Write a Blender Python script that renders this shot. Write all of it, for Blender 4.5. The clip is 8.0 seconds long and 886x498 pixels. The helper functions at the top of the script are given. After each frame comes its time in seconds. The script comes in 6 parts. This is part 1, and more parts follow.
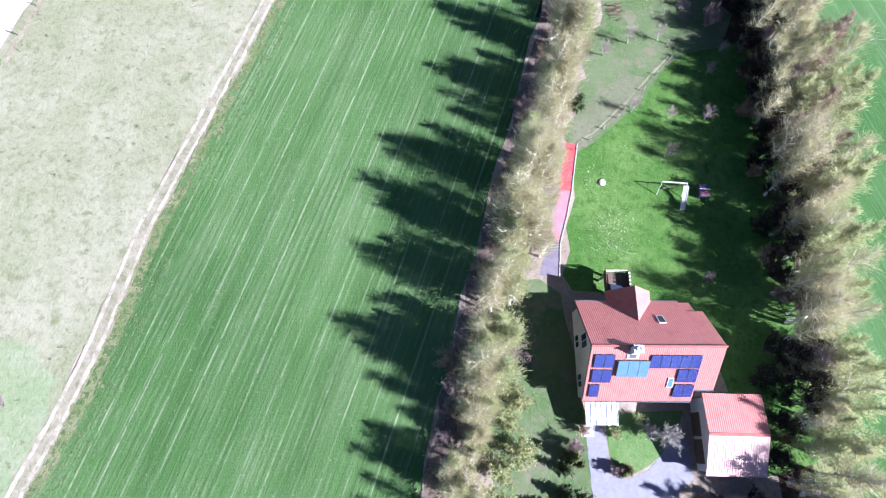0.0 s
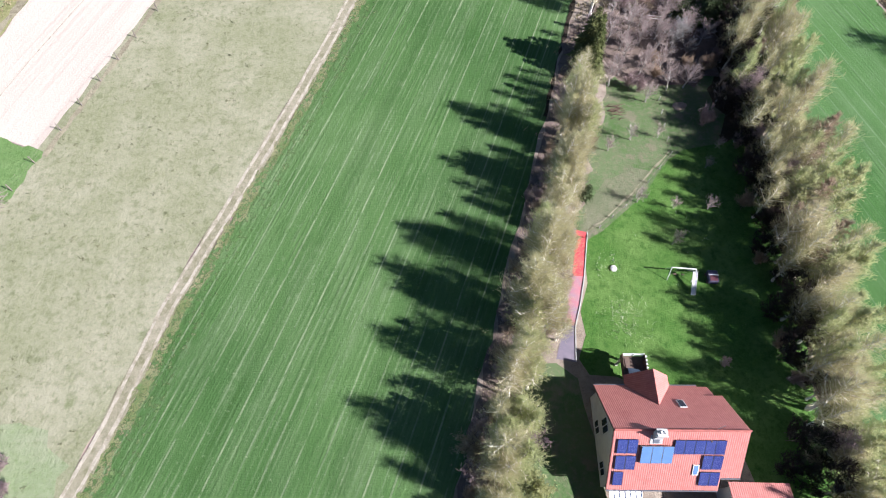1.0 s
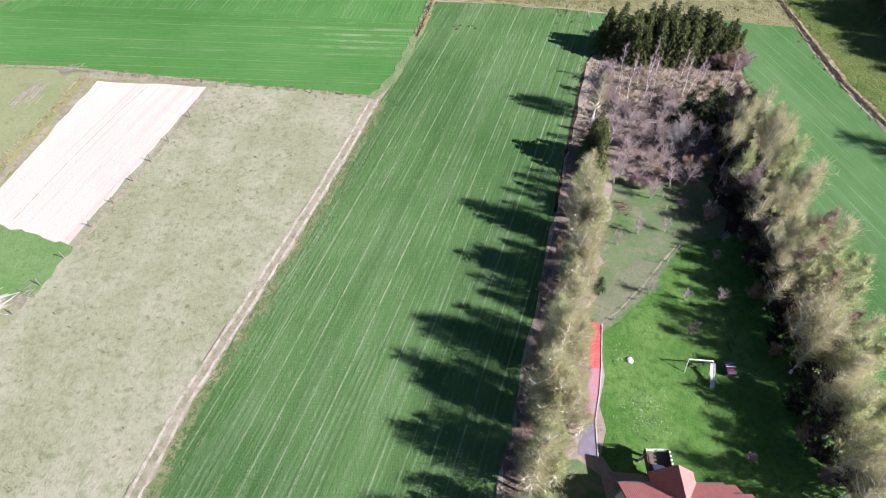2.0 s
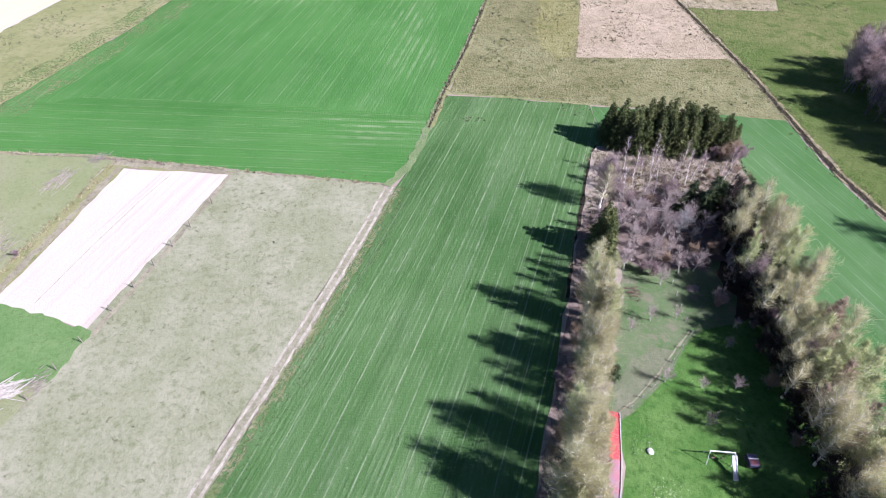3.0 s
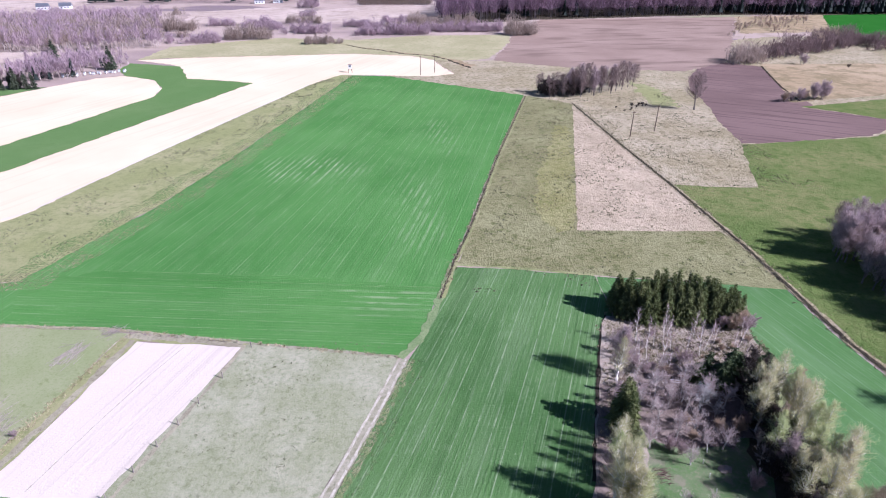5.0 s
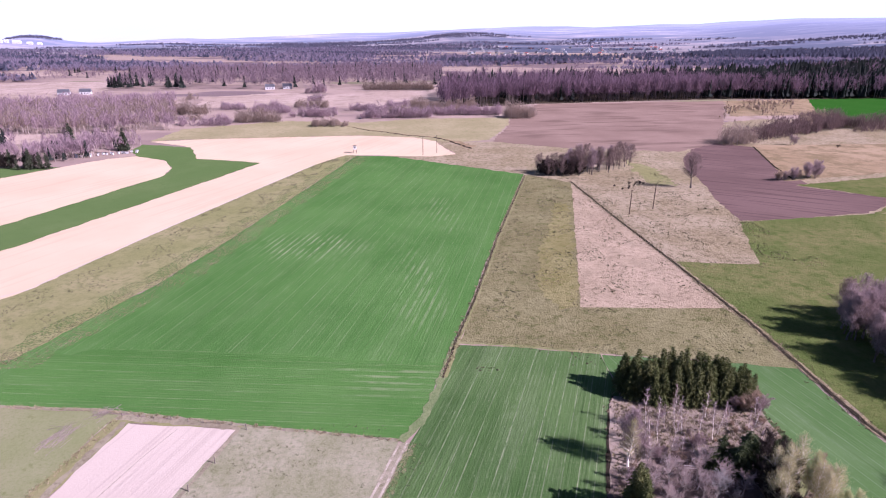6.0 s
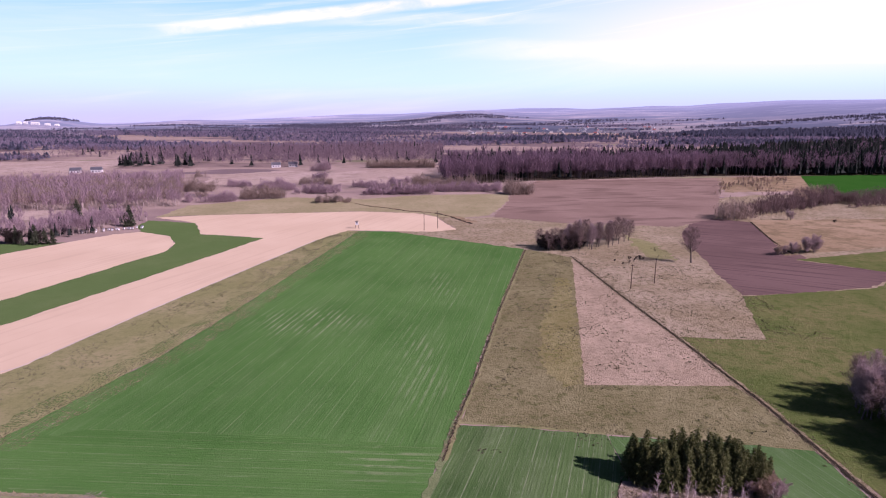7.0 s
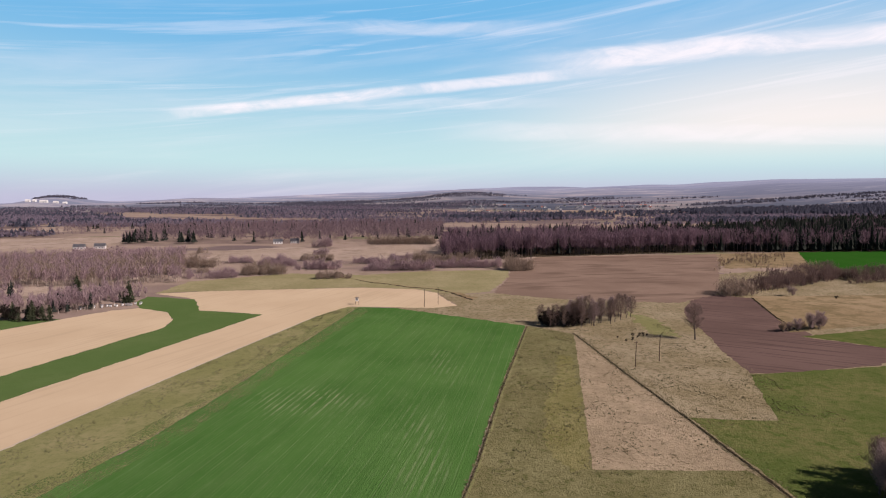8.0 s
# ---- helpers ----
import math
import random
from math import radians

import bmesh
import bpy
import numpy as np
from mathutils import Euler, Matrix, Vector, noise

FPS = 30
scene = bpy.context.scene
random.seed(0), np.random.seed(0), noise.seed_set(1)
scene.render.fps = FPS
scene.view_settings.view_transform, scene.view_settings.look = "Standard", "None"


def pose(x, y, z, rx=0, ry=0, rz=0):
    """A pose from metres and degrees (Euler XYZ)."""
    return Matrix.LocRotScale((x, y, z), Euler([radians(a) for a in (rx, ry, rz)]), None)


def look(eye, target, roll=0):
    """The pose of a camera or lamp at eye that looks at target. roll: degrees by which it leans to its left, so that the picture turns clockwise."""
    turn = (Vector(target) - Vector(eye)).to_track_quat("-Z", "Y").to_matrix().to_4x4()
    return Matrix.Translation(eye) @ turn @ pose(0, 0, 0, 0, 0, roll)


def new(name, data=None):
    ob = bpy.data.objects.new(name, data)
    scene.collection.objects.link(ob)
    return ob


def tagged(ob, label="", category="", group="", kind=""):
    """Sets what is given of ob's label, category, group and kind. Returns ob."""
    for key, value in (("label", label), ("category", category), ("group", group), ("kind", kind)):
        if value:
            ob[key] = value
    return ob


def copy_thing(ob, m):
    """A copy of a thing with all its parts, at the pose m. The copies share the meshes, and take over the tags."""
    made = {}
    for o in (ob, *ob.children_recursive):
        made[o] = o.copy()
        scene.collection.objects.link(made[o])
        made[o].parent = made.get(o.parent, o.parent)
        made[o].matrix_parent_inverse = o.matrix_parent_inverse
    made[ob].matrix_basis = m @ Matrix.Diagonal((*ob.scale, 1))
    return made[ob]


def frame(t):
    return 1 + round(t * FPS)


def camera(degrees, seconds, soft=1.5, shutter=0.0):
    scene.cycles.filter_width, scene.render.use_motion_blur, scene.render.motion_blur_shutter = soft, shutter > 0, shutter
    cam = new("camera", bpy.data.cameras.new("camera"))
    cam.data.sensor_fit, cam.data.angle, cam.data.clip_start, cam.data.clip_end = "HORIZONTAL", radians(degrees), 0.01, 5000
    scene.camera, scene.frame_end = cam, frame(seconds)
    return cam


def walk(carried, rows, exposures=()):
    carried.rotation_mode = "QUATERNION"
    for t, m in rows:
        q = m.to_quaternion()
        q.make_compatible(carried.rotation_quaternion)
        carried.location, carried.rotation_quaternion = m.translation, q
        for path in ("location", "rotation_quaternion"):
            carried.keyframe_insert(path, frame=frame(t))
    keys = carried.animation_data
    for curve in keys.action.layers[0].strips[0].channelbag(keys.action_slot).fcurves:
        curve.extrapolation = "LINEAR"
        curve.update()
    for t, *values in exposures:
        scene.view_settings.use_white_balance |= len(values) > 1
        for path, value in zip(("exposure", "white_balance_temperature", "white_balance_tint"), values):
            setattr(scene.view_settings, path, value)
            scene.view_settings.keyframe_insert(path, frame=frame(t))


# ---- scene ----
cam = camera(76.9, 8.0, 1.1)
PATH = [
    (0, (-0.938, 2.448, 62.675), (-0.88, 3.083, 60.78), 1.1),
    (0.5, (-2.014, 1.751, 63.211), (-1.944, 2.539, 61.374), 1.0),
    (1, (-3.115, 1.067, 63.763), (-3.035, 2.004, 61.998), 1.0),
    (1.5, (-3.855, 0.504, 64.357), (-3.775, 1.581, 62.674), 0.5),
    (1.7, (-4.25, 0.386, 64.576), (-4.167, 1.522, 62.932), 0.2),
    (2.8, (-6.731, 0.729, 67.311), (-6.634, 2.101, 65.859), 0.5),
    (3, (-7.219, 0.806, 67.55), (-7.118, 2.218, 66.137), 0.4),
    (3.5, (-8.37, 1.138, 68.632), (-8.26, 2.647, 67.323), 0.4),
    (4, (-9.436, 1.373, 69.561), (-9.315, 2.969, 68.362), 0.4),
    (4.5, (-9.991, 1.768, 69.995), (-9.864, 3.443, 68.91), 0.3),
    (6, (-10.285, 2.759, 70.208), (-10.152, 4.619, 69.487), 0.1),
    (6.5, (-9.895, 3.018, 70.17), (-9.764, 4.923, 69.572), 0.1),
    (7, (-9.91, 3.396, 70.258), (-9.777, 5.336, 69.79), -0.0),
    (7.5, (-9.836, 3.836, 70.355), (-9.701, 5.803, 70.02), 0.0),
    (8, (-10.152, 4.01, 70.231), (-10.016, 5.995, 70.031), 0.0),
]
EXPOSURES = [
    (0.0, 2.41, 5200, 23), (0.5, 2.13, 5500, 18), (1.5, 1.96, 5780, 19), (3.0, 1.98, 5380, 26), (4.5, 1.93, 5150, 28),
    (5.5, 1.74, 5350, 30), (5.8, 1.66, 5550, 34), (6.0, 1.60, 5700, 49), (6.5, 1.24, 5850, 66), (7.0, 1.00, 6000, 58), (7.5, 0.82, 6700, 43), (8.0, 0.68, 6900, 27),
]
walk(cam, [(t, look(eye, target, roll)) for t, eye, target, roll in PATH], EXPOSURES)

# sky and sun
SUN_TO = Vector((0.9, -0.42, 0.72)).normalized()
world = bpy.data.worlds.new("daylight")
scene.world = world
world.use_nodes = True
wn = world.node_tree.nodes
sky = wn.new("ShaderNodeTexSky")
sky.sky_type, sky.sun_disc = "NISHITA", False
sky.sun_elevation = math.asin(SUN_TO.z)
sky.sun_rotation = math.atan2(SUN_TO.x, SUN_TO.y)
sky.air_density, sky.dust_density, sky.ozone_density = 0.4, 0.2, 1.5
wn["Background"].inputs["Strength"].default_value = 0.05
world.node_tree.links.new(sky.outputs["Color"], wn["Background"].inputs["Color"])
sun_data = bpy.data.lights.new("sun", "SUN")
sun_data.energy, sun_data.angle, sun_data.color = 5.0, radians(0.5), (1.0, 0.95, 0.87)
sun = new("sun", sun_data)
sun.matrix_world = look((60, -40, 90), Vector((60, -40, 90)) - SUN_TO)

# ---- small builders ----
def mesh_ob(name, verts, faces, material, parent=None, label="", smooth=False):
    me = bpy.data.meshes.new(name)
    me.from_pydata(verts, [], faces)
    if smooth:
        me.polygons.foreach_set("use_smooth", [True] * len(me.polygons))
    me.materials.append(material)
    me.update()
    ob = new(name, me)
    ob.parent = parent
    if label:
        ob["label"] = label
    return ob


def part(name, bm, material, parent, label=""):
    me = bpy.data.meshes.new(name)
    bmesh.ops.recalc_face_normals(bm, faces=bm.faces)
    bm.to_mesh(me)
    bm.free()
    me.materials.append(material)
    ob = new(name, me)
    ob.parent = parent
    if label:
        ob["label"] = label
    return ob


def box(bm, x0, x1, y0, y1, z0, z1, bevel=0.0):
    r = bmesh.ops.create_cube(bm, size=1)
    bmesh.ops.scale(bm, vec=(x1 - x0, y1 - y0, z1 - z0), verts=r["verts"])
    bmesh.ops.translate(bm, vec=((x0 + x1) / 2, (y0 + y1) / 2, (z0 + z1) / 2), verts=r["verts"])
    if bevel:
        edges = list({e for v in r["verts"] for e in v.link_edges})
        bmesh.ops.bevel(bm, geom=edges, offset=bevel, segments=1, affect="EDGES")
    return bm


def boxed(*a, **k):
    return box(bmesh.new(), *a, **k)


def rod(bm, p, q, r0, r1=None, n=6):
    """A tapered rod from p to q."""
    p, q = Vector(p), Vector(q)
    r1 = r0 if r1 is None else r1
    d = (q - p).normalized()
    a = d.orthogonal().normalized()
    b = d.cross(a)
    lo, hi = [], []
    for i in range(n):
        t = 2 * math.pi * i / n
        o = a * math.cos(t) + b * math.sin(t)
        lo.append(bm.verts.new(p + o * r0))
        hi.append(bm.verts.new(q + o * r1))
    for i in range(n):
        bm.faces.new((lo[i], lo[(i + 1) % n], hi[(i + 1) % n], hi[i]))
    bm.faces.new(lo[::-1])
    bm.faces.new(hi)
    return bm


def rodded(*a, **k):
    return rod(bmesh.new(), *a, **k)


def empty(name, m, label, category, group="", kind=""):
    ob = new(name)
    ob.matrix_basis = m
    return tagged(ob, label, category, group, kind)


def edge_fray(points, step, jitter, rng):
    """A closed outline with its long sides cut up and moved a little, as field edges are."""
    out = []
    for (x0, y0), (x1, y1) in zip(points, points[1:] + points[:1]):
        n = max(1, int(math.hypot(x1 - x0, y1 - y0) / step))
        for i in range(n):
            t = i / n
            j = jitter if i else jitter * 0.4
            out.append((x0 + (x1 - x0) * t + rng.uniform(-j, j), y0 + (y1 - y0) * t + rng.uniform(-j, j)))
    return out


def strip_outline(line, width):
    """The outline of a band along a line."""
    left, right = [], []
    for i, (x, y) in enumerate(line):
        a, b = line[max(0, i - 1)], line[min(len(line) - 1, i + 1)]
        d = Vector((b[0] - a[0], b[1] - a[1])).normalized() * (width / 2)
        left.append((x - d.y, y + d.x))
        right.append((x + d.y, y - d.x))
    return left + right[::-1]


LAYER = [0.03]


def field(name, outline, material, label, category="field", jitter=0.25, step=3.0, kind="structure"):
    """A piece of land that lies on the ground sheet."""
    rng = random.Random(name)
    LAYER[0] += 0.0016
    pts = [Vector((x, y, LAYER[0])) for x, y in edge_fray(outline, step, jitter, rng)]
    from mathutils.geometry import tessellate_polygon
    tris = [tuple(t) for t in tessellate_polygon([pts])]
    ob = mesh_ob(name, [tuple(p) for p in pts], tris, material)
    bm = bmesh.new()
    bm.from_mesh(ob.data)
    for f in bm.faces:
        if f.normal.z < 0:
            f.normal_flip()
    bm.to_mesh(ob.data)
    bm.free()
    return tagged(ob, label, category, "", kind)


# ---- materials ----
LEVEL = 0.56


def toned(*colours):
    """Base colours at the level of real soil, grass and wood."""
    return [tuple(v * LEVEL for v in c) for c in colours]


class Nodes:
    """A short hand for node materials."""

    def __init__(self, name, rough=0.9, metal=0.0, spec=0.3):
        self.m = bpy.data.materials.new(name)
        self.m.use_nodes = True
        self.t = self.m.node_tree
        self.b = self.t.nodes["Principled BSDF"]
        self.b.inputs["Roughness"].default_value = rough
        self.b.inputs["Metallic"].default_value = metal
        self.b.inputs["Specular IOR Level"].default_value = spec
        self.co = self.add("ShaderNodeTexCoord").outputs["Object"]

    def add(self, kind, **inputs):
        n = self.t.nodes.new(kind)
        for k, v in inputs.items():
            self.put(n, k.replace("_", " "), v)
        return n

    def put(self, n, k, v):
        if isinstance(v, bpy.types.NodeSocket):
            self.t.links.new(v, n.inputs[k])
        else:
            n.inputs[k].default_value = v

    def turned(self, degrees, sx, sy, sz=1.0):
        """Object coordinates with the second axis laid along a heading, and scaled."""
        a = self.add("ShaderNodeMapping", Vector=self.co, Rotation=(0, 0, radians(degrees)))
        return self.add("ShaderNodeMapping", Vector=a.outputs[0], Scale=(sx, sy, sz)).outputs[0]

    def noise(self, scale, detail=3.0, rough=0.55, vector=None, distortion=0.0):
        n = self.add("ShaderNodeTexNoise", Vector=vector or self.co, Scale=scale, Detail=detail, Roughness=rough, Distortion=distortion)
        return n.outputs["Fac"]

    def step(self, value, lo, hi):
        n = self.add("ShaderNodeMapRange", Value=value)
        n.inputs["From Min"].default_value, n.inputs["From Max"].default_value = lo, hi
        n.interpolation_type = "SMOOTHSTEP"
        return n.outputs[0]

    def times(self, a, b, op="MULTIPLY"):
        n = self.t.nodes.new("ShaderNodeMath")
        n.operation = op
        self.put(n, 0, a)
        self.put(n, 1, b)
        return n.outputs[0]

    def mix(self, fac, a, b, blend="MIX"):
        n = self.t.nodes.new("ShaderNodeMix")
        n.data_type, n.blend_type = "RGBA", blend
        self.put(n, 0, fac)
        for k, v in ((6, a), (7, b)):
            self.put(n, k, (*v, 1) if isinstance(v, tuple) else v)
        return n.outputs[2]

    def bump(self, height, strength=0.5, distance=0.05):
        n = self.add("ShaderNodeBump", Height=height, Strength=strength, Distance=distance)
        self.t.links.new(n.outputs[0], self.b.inputs["Normal"])

    def done(self, colour):
        self.put(self.b, "Base Color", (*colour, 1) if isinstance(colour, tuple) else colour)
        return self.m


def island(n, a, b):
    """Two colours spread at random over the pieces of a mesh."""
    return n.mix(n.t.nodes.new("ShaderNodeNewGeometry").outputs["Random Per Island"], a, b)


def by_thing(n, a, b):
    return n.mix(n.t.nodes.new("ShaderNodeObjectInfo").outputs["Random"], a, b)


def land(name, low, high, spot, big=0.03, mid=0.35, fine=6.0, spots=(0.60, 0.72), bumpy=0.6, hollow=0.15):
    """Meadow or bare soil: two tones in large stains, spots, and a fine grain."""
    low, high, spot = toned(low, high, spot)
    n = Nodes(name, 0.95, 0.0, 0.0)
    c = n.mix(n.step(n.noise(big, 4), 0.35, 0.65), low, high)
    c = n.mix(n.times(n.step(n.noise(mid, 4, 0.6), *spots), 0.8), c, spot)
    c = n.mix(n.times(n.step(n.noise(big * 4.3, 5, 0.65), 0.40, 0.68), 0.45), c, n.mix(0.5, low, spot))
    g = n.noise(fine, 5, 0.7)
    c = n.mix(n.step(g, 0.35, 0.75), c, n.mix(0.5, c, high), "MIX")
    c = n.mix(n.times(n.step(n.noise(fine * 0.35, 5, 0.75), 0.46, 0.72), 0.65), c, spot)
    n.bump(n.times(g, n.noise(mid * 3, 4), "ADD"), bumpy, hollow)
    return n.done(c)


def crop(name, heading, green, dark, soil, row=3.0, lines=0.8, big=0.02, thin_spots=(), brushed=1.0):
    """Young corn drilled in rows: green with thin bare lines along the heading, broken here and there; poorer spots at (x, y, rx, ry) and how bare they are."""
    green, dark, soil = toned(green, dark, soil)
    n = Nodes(name, 0.95, 0.0, 0.0)
    c = n.mix(n.step(n.noise(big, 4, 0.6), 0.35, 0.68), green, dark)
    c = n.mix(n.times(n.step(n.noise(0.11, 4, 0.6, n.turned(heading, 1.6, 0.35)), 0.42, 0.7), 0.35 * brushed), c, n.mix(0.35, c, soil))
    wave = n.add("ShaderNodeTexWave", Vector=n.turned(heading, 1.0, 1.0), Scale=0.31416 * 1.0 / row, Distortion=0.25, Detail=1.0)
    wave.inputs["Detail Scale"].default_value = 0.05
    wave.wave_profile = "SIN"
    along = n.step(n.noise(1.0, 5, 0.65, n.turned(heading, 0.33, 0.05)), 0.36, 0.58)
    dash = n.step(n.noise(1.0, 4, 0.65, n.turned(heading, 1.3, 0.42)), 0.34, 0.52)
    line = n.times(n.times(n.step(wave.outputs["Fac"], 0.972, 0.999), along), dash)
    c = n.mix(n.times(line, lines * 0.62), c, soil)
    comb = n.add("ShaderNodeTexWave", Vector=n.turned(heading, 1.0, 1.0), Scale=0.31416 / (row * 0.29), Distortion=0.4, Detail=1.0)
    comb.inputs["Detail Scale"].default_value = 0.1
    c = n.mix(n.times(n.times(n.step(comb.outputs["Fac"], 0.7, 1.0), n.step(n.noise(1.0, 5, 0.7, n.turned(heading, 0.6, 0.10)), 0.45, 0.65)), lines * 0.28), c, soil)
    c = n.mix(n.times(n.times(n.step(comb.outputs["Fac"], 0.3, 0.0), n.step(n.noise(1.0, 5, 0.7, n.turned(heading, 0.7, 0.12)), 0.45, 0.62)), 0.2), c, tuple(v * 0.6 for v in dark))
    streak = n.noise(1.0, 2, 0.5, n.turned(heading, 2.4, 0.06))
    broken = n.step(n.noise(0.45, 5, 0.7), 0.42, 0.62)
    c = n.mix(n.times(n.times(n.step(streak, 0.52, 0.70), broken), 0.32 * lines * brushed), c, soil)
    broad = n.noise(1.0, 2, 0.5, n.turned(heading, 0.16, 0.005))
    c = n.mix(n.times(n.step(broad, 0.52, 0.66), 0.45 * brushed), c, tuple(v * 0.72 for v in dark))
    dips = n.noise(1.0, 2, 0.5, n.turned(heading + 0.6, 2.2, 0.05))
    c = n.mix(n.times(n.times(n.step(dips, 0.55, 0.7), broken), 0.45 * brushed), c, tuple(v * 0.6 for v in dark))
    for x, y, rx, ry, bare in thin_spots:
        m = n.add("ShaderNodeMapping", Vector=n.co, Location=(-x / rx, -y / ry, 0), Scale=(1 / rx, 1 / ry, 1)).outputs[0]
        d = n.t.nodes.new("ShaderNodeVectorMath")
        d.operation = "LENGTH"
        n.put(d, 0, m)
        near = n.times(1.0, n.step(n.times(d.outputs["Value"], n.times(n.noise(0.06, 3), 1.4), "ADD"), 0.9, 1.7), "SUBTRACT")
        comb = n.add("ShaderNodeTexWave", Vector=n.turned(heading, 1.0, 1.0), Scale=0.31416 / 2.3, Distortion=0.5, Detail=1.0)
        comb.inputs["Detail Scale"].default_value = 0.1
        rows = n.times(n.step(comb.outputs["Fac"], 0.55, 0.9), n.step(n.noise(1.0, 5, 0.7, n.turned(heading, 0.4, 0.09)), 0.40, 0.60))
        c = n.mix(n.times(n.times(near, rows), bare), c, soil)
    g = n.noise(3.2, 5, 0.8)
    c = n.mix(n.times(n.step(g, 0.42, 0.75), 0.45), c, dark)
    c = n.mix(n.times(n.step(n.noise(1.7, 5, 0.8), 0.58, 0.75), 0.5), c, soil)
    n.bump(n.times(g, streak, "ADD"), 0.7, 0.15)
    return n.done(c)


def tilled(name, heading, a, b, spacing=2.6, strength=0.5, spot=None):
    """Worked soil with faint drill marks."""
    a, b = toned(a, b)
    spot = toned(spot)[0] if spot else None
    n = Nodes(name, 0.95, 0.0, 0.0)
    c = n.mix(n.step(n.noise(0.02, 4), 0.3, 0.7), a, b)
    s = n.noise(1.0, 2, 0.5, n.turned(heading, 1.0 / spacing * 2, 0.02))
    c = n.mix(n.times(n.step(s, 0.5, 0.68), strength), c, tuple(v * 0.72 for v in a))
    g = n.noise(3.0, 5, 0.75)
    c = n.mix(n.times(n.step(g, 0.45, 0.75), 0.3), c, spot or tuple(v * 0.8 for v in b))
    n.bump(n.times(g, s, "ADD"), 0.6, 0.12)
    return n.done(c)


def plain(name, a, b, scale=4.0, rough=0.7, metal=0.0, bumpy=0.2, spec=0.4):
    a, b = toned(a, b)
    n = Nodes(name, rough, metal, spec)
    g = n.noise(scale, 5, 0.65)
    c = n.mix(n.step(g, 0.35, 0.7), a, b)
    if bumpy:
        n.bump(n.noise(scale * 6, 4, 0.7), bumpy, 0.02)
    return n.done(c)


M_CROP_NEAR = crop("young_corn_near", 22.5, (0.098, 0.176, 0.058), (0.056, 0.120, 0.034), (0.37, 0.40, 0.26), 2.7, 0.75, 0.02, (), 0.75)
M_CROP_BIG = crop("young_corn_big", 16, (0.088, 0.206, 0.052), (0.063, 0.169, 0.038), (0.37, 0.385, 0.24), 3.4, 0.38, 0.02, ((-44, 190, 30, 17, 0.62), (6, 228, 10, 32, 0.32), (-6, 155, 12, 40, 0.3)), 0.4)
M_CROP_HEAD = crop("young_corn_headland", 97, (0.085, 0.204, 0.049), (0.061, 0.168, 0.036), (0.33, 0.35, 0.21), 3.0, 0.45, 0.02, ((-14, 108, 18, 12, 0.5),), 0.5)
M_CROP_EAST = crop("young_corn_east", -12, (0.095, 0.185, 0.06), (0.06, 0.14, 0.038), (0.38, 0.42, 0.30), 2.4, 0.42, 0.02, (), 0.6)
M_MEADOW_DRY = land("dry_meadow", (0.248, 0.251, 0.145), (0.348, 0.33, 0.227), (0.146, 0.168, 0.0775), 0.07, 0.4, 3.0, (0.55, 0.72))
M_MEADOW_WEST = land("dry_meadow_west", (0.231, 0.259, 0.118), (0.294, 0.287, 0.168), (0.158, 0.196, 0.0672))
M_UPPER = land("upper_meadow", (0.29, 0.265, 0.14), (0.37, 0.33, 0.19), (0.21, 0.205, 0.095), 0.03, 0.2, 1.0)
M_MEADOW_STRIP = land("meadow_strip", (0.225, 0.23, 0.095), (0.305, 0.28, 0.145), (0.15, 0.175, 0.065), 0.04, 0.3, 2.0, (0.5, 0.68))
M_GRASS = land("green_grass", (0.12, 0.21, 0.065), (0.17, 0.25, 0.095), (0.085, 0.16, 0.04), 0.15, 0.6, 4.0)
M_LAWN = land("garden_lawn", (0.068, 0.155, 0.03), (0.135, 0.225, 0.06), (0.035, 0.095, 0.018), 0.16, 0.8, 5.0, (0.50, 0.72))
M_ORCHARD = land("orchard_grass", (0.0748, 0.145, 0.043), (0.141, 0.185, 0.086), (0.22, 0.185, 0.138), 0.16, 0.35, 5.0, (0.52, 0.66))
M_BROWN = land("brown_dead_growth", (0.176, 0.132, 0.108), (0.24, 0.188, 0.156), (0.104, 0.08, 0.064), 0.12, 0.6, 5.0)
M_MARGIN = land("margin_grass", (0.15, 0.20, 0.085), (0.21, 0.25, 0.12), (0.10, 0.16, 0.05), 0.2, 0.6, 4.0)
M_VERGE = land("verge_grass", (0.19, 0.22, 0.085), (0.26, 0.265, 0.13), (0.13, 0.17, 0.055), 0.15, 0.5, 5.0)
M_BARE_PATCH = land("worn_ground", (0.144, 0.163, 0.0903), (0.207, 0.202, 0.133), (0.099, 0.141, 0.0559), 0.2, 0.6, 5.0)
M_SCRUB = land("scrub_ground", (0.30, 0.245, 0.185), (0.40, 0.335, 0.265), (0.17, 0.125, 0.10), 0.08, 0.6, 6.0)
# litter made very dark: shade between the trunks is put into its colour
M_SHADED_LITTER = land("leaf_litter", (0.06, 0.05, 0.033), (0.095, 0.076, 0.052), (0.035, 0.032, 0.02), 0.2, 0.9, 8.0)
M_SAND = tilled("pale_sand", 21, (0.554, 0.47, 0.387), (0.612, 0.525, 0.433), 1.6, 0.4)
M_TAN = tilled("tan_soil", 28, (0.62, 0.485, 0.325), (0.69, 0.55, 0.375), 5.0, 0.25)
M_PLOW = tilled("ploughed_soil", -60, (0.15, 0.10, 0.088), (0.19, 0.128, 0.112), 4.0, 0.9, (0.065, 0.043, 0.036))
M_PLOW_FAR = tilled("ploughed_soil_far", 85, (0.24, 0.17, 0.132), (0.31, 0.225, 0.175), 22.0, 0.8, (0.12, 0.085, 0.065))
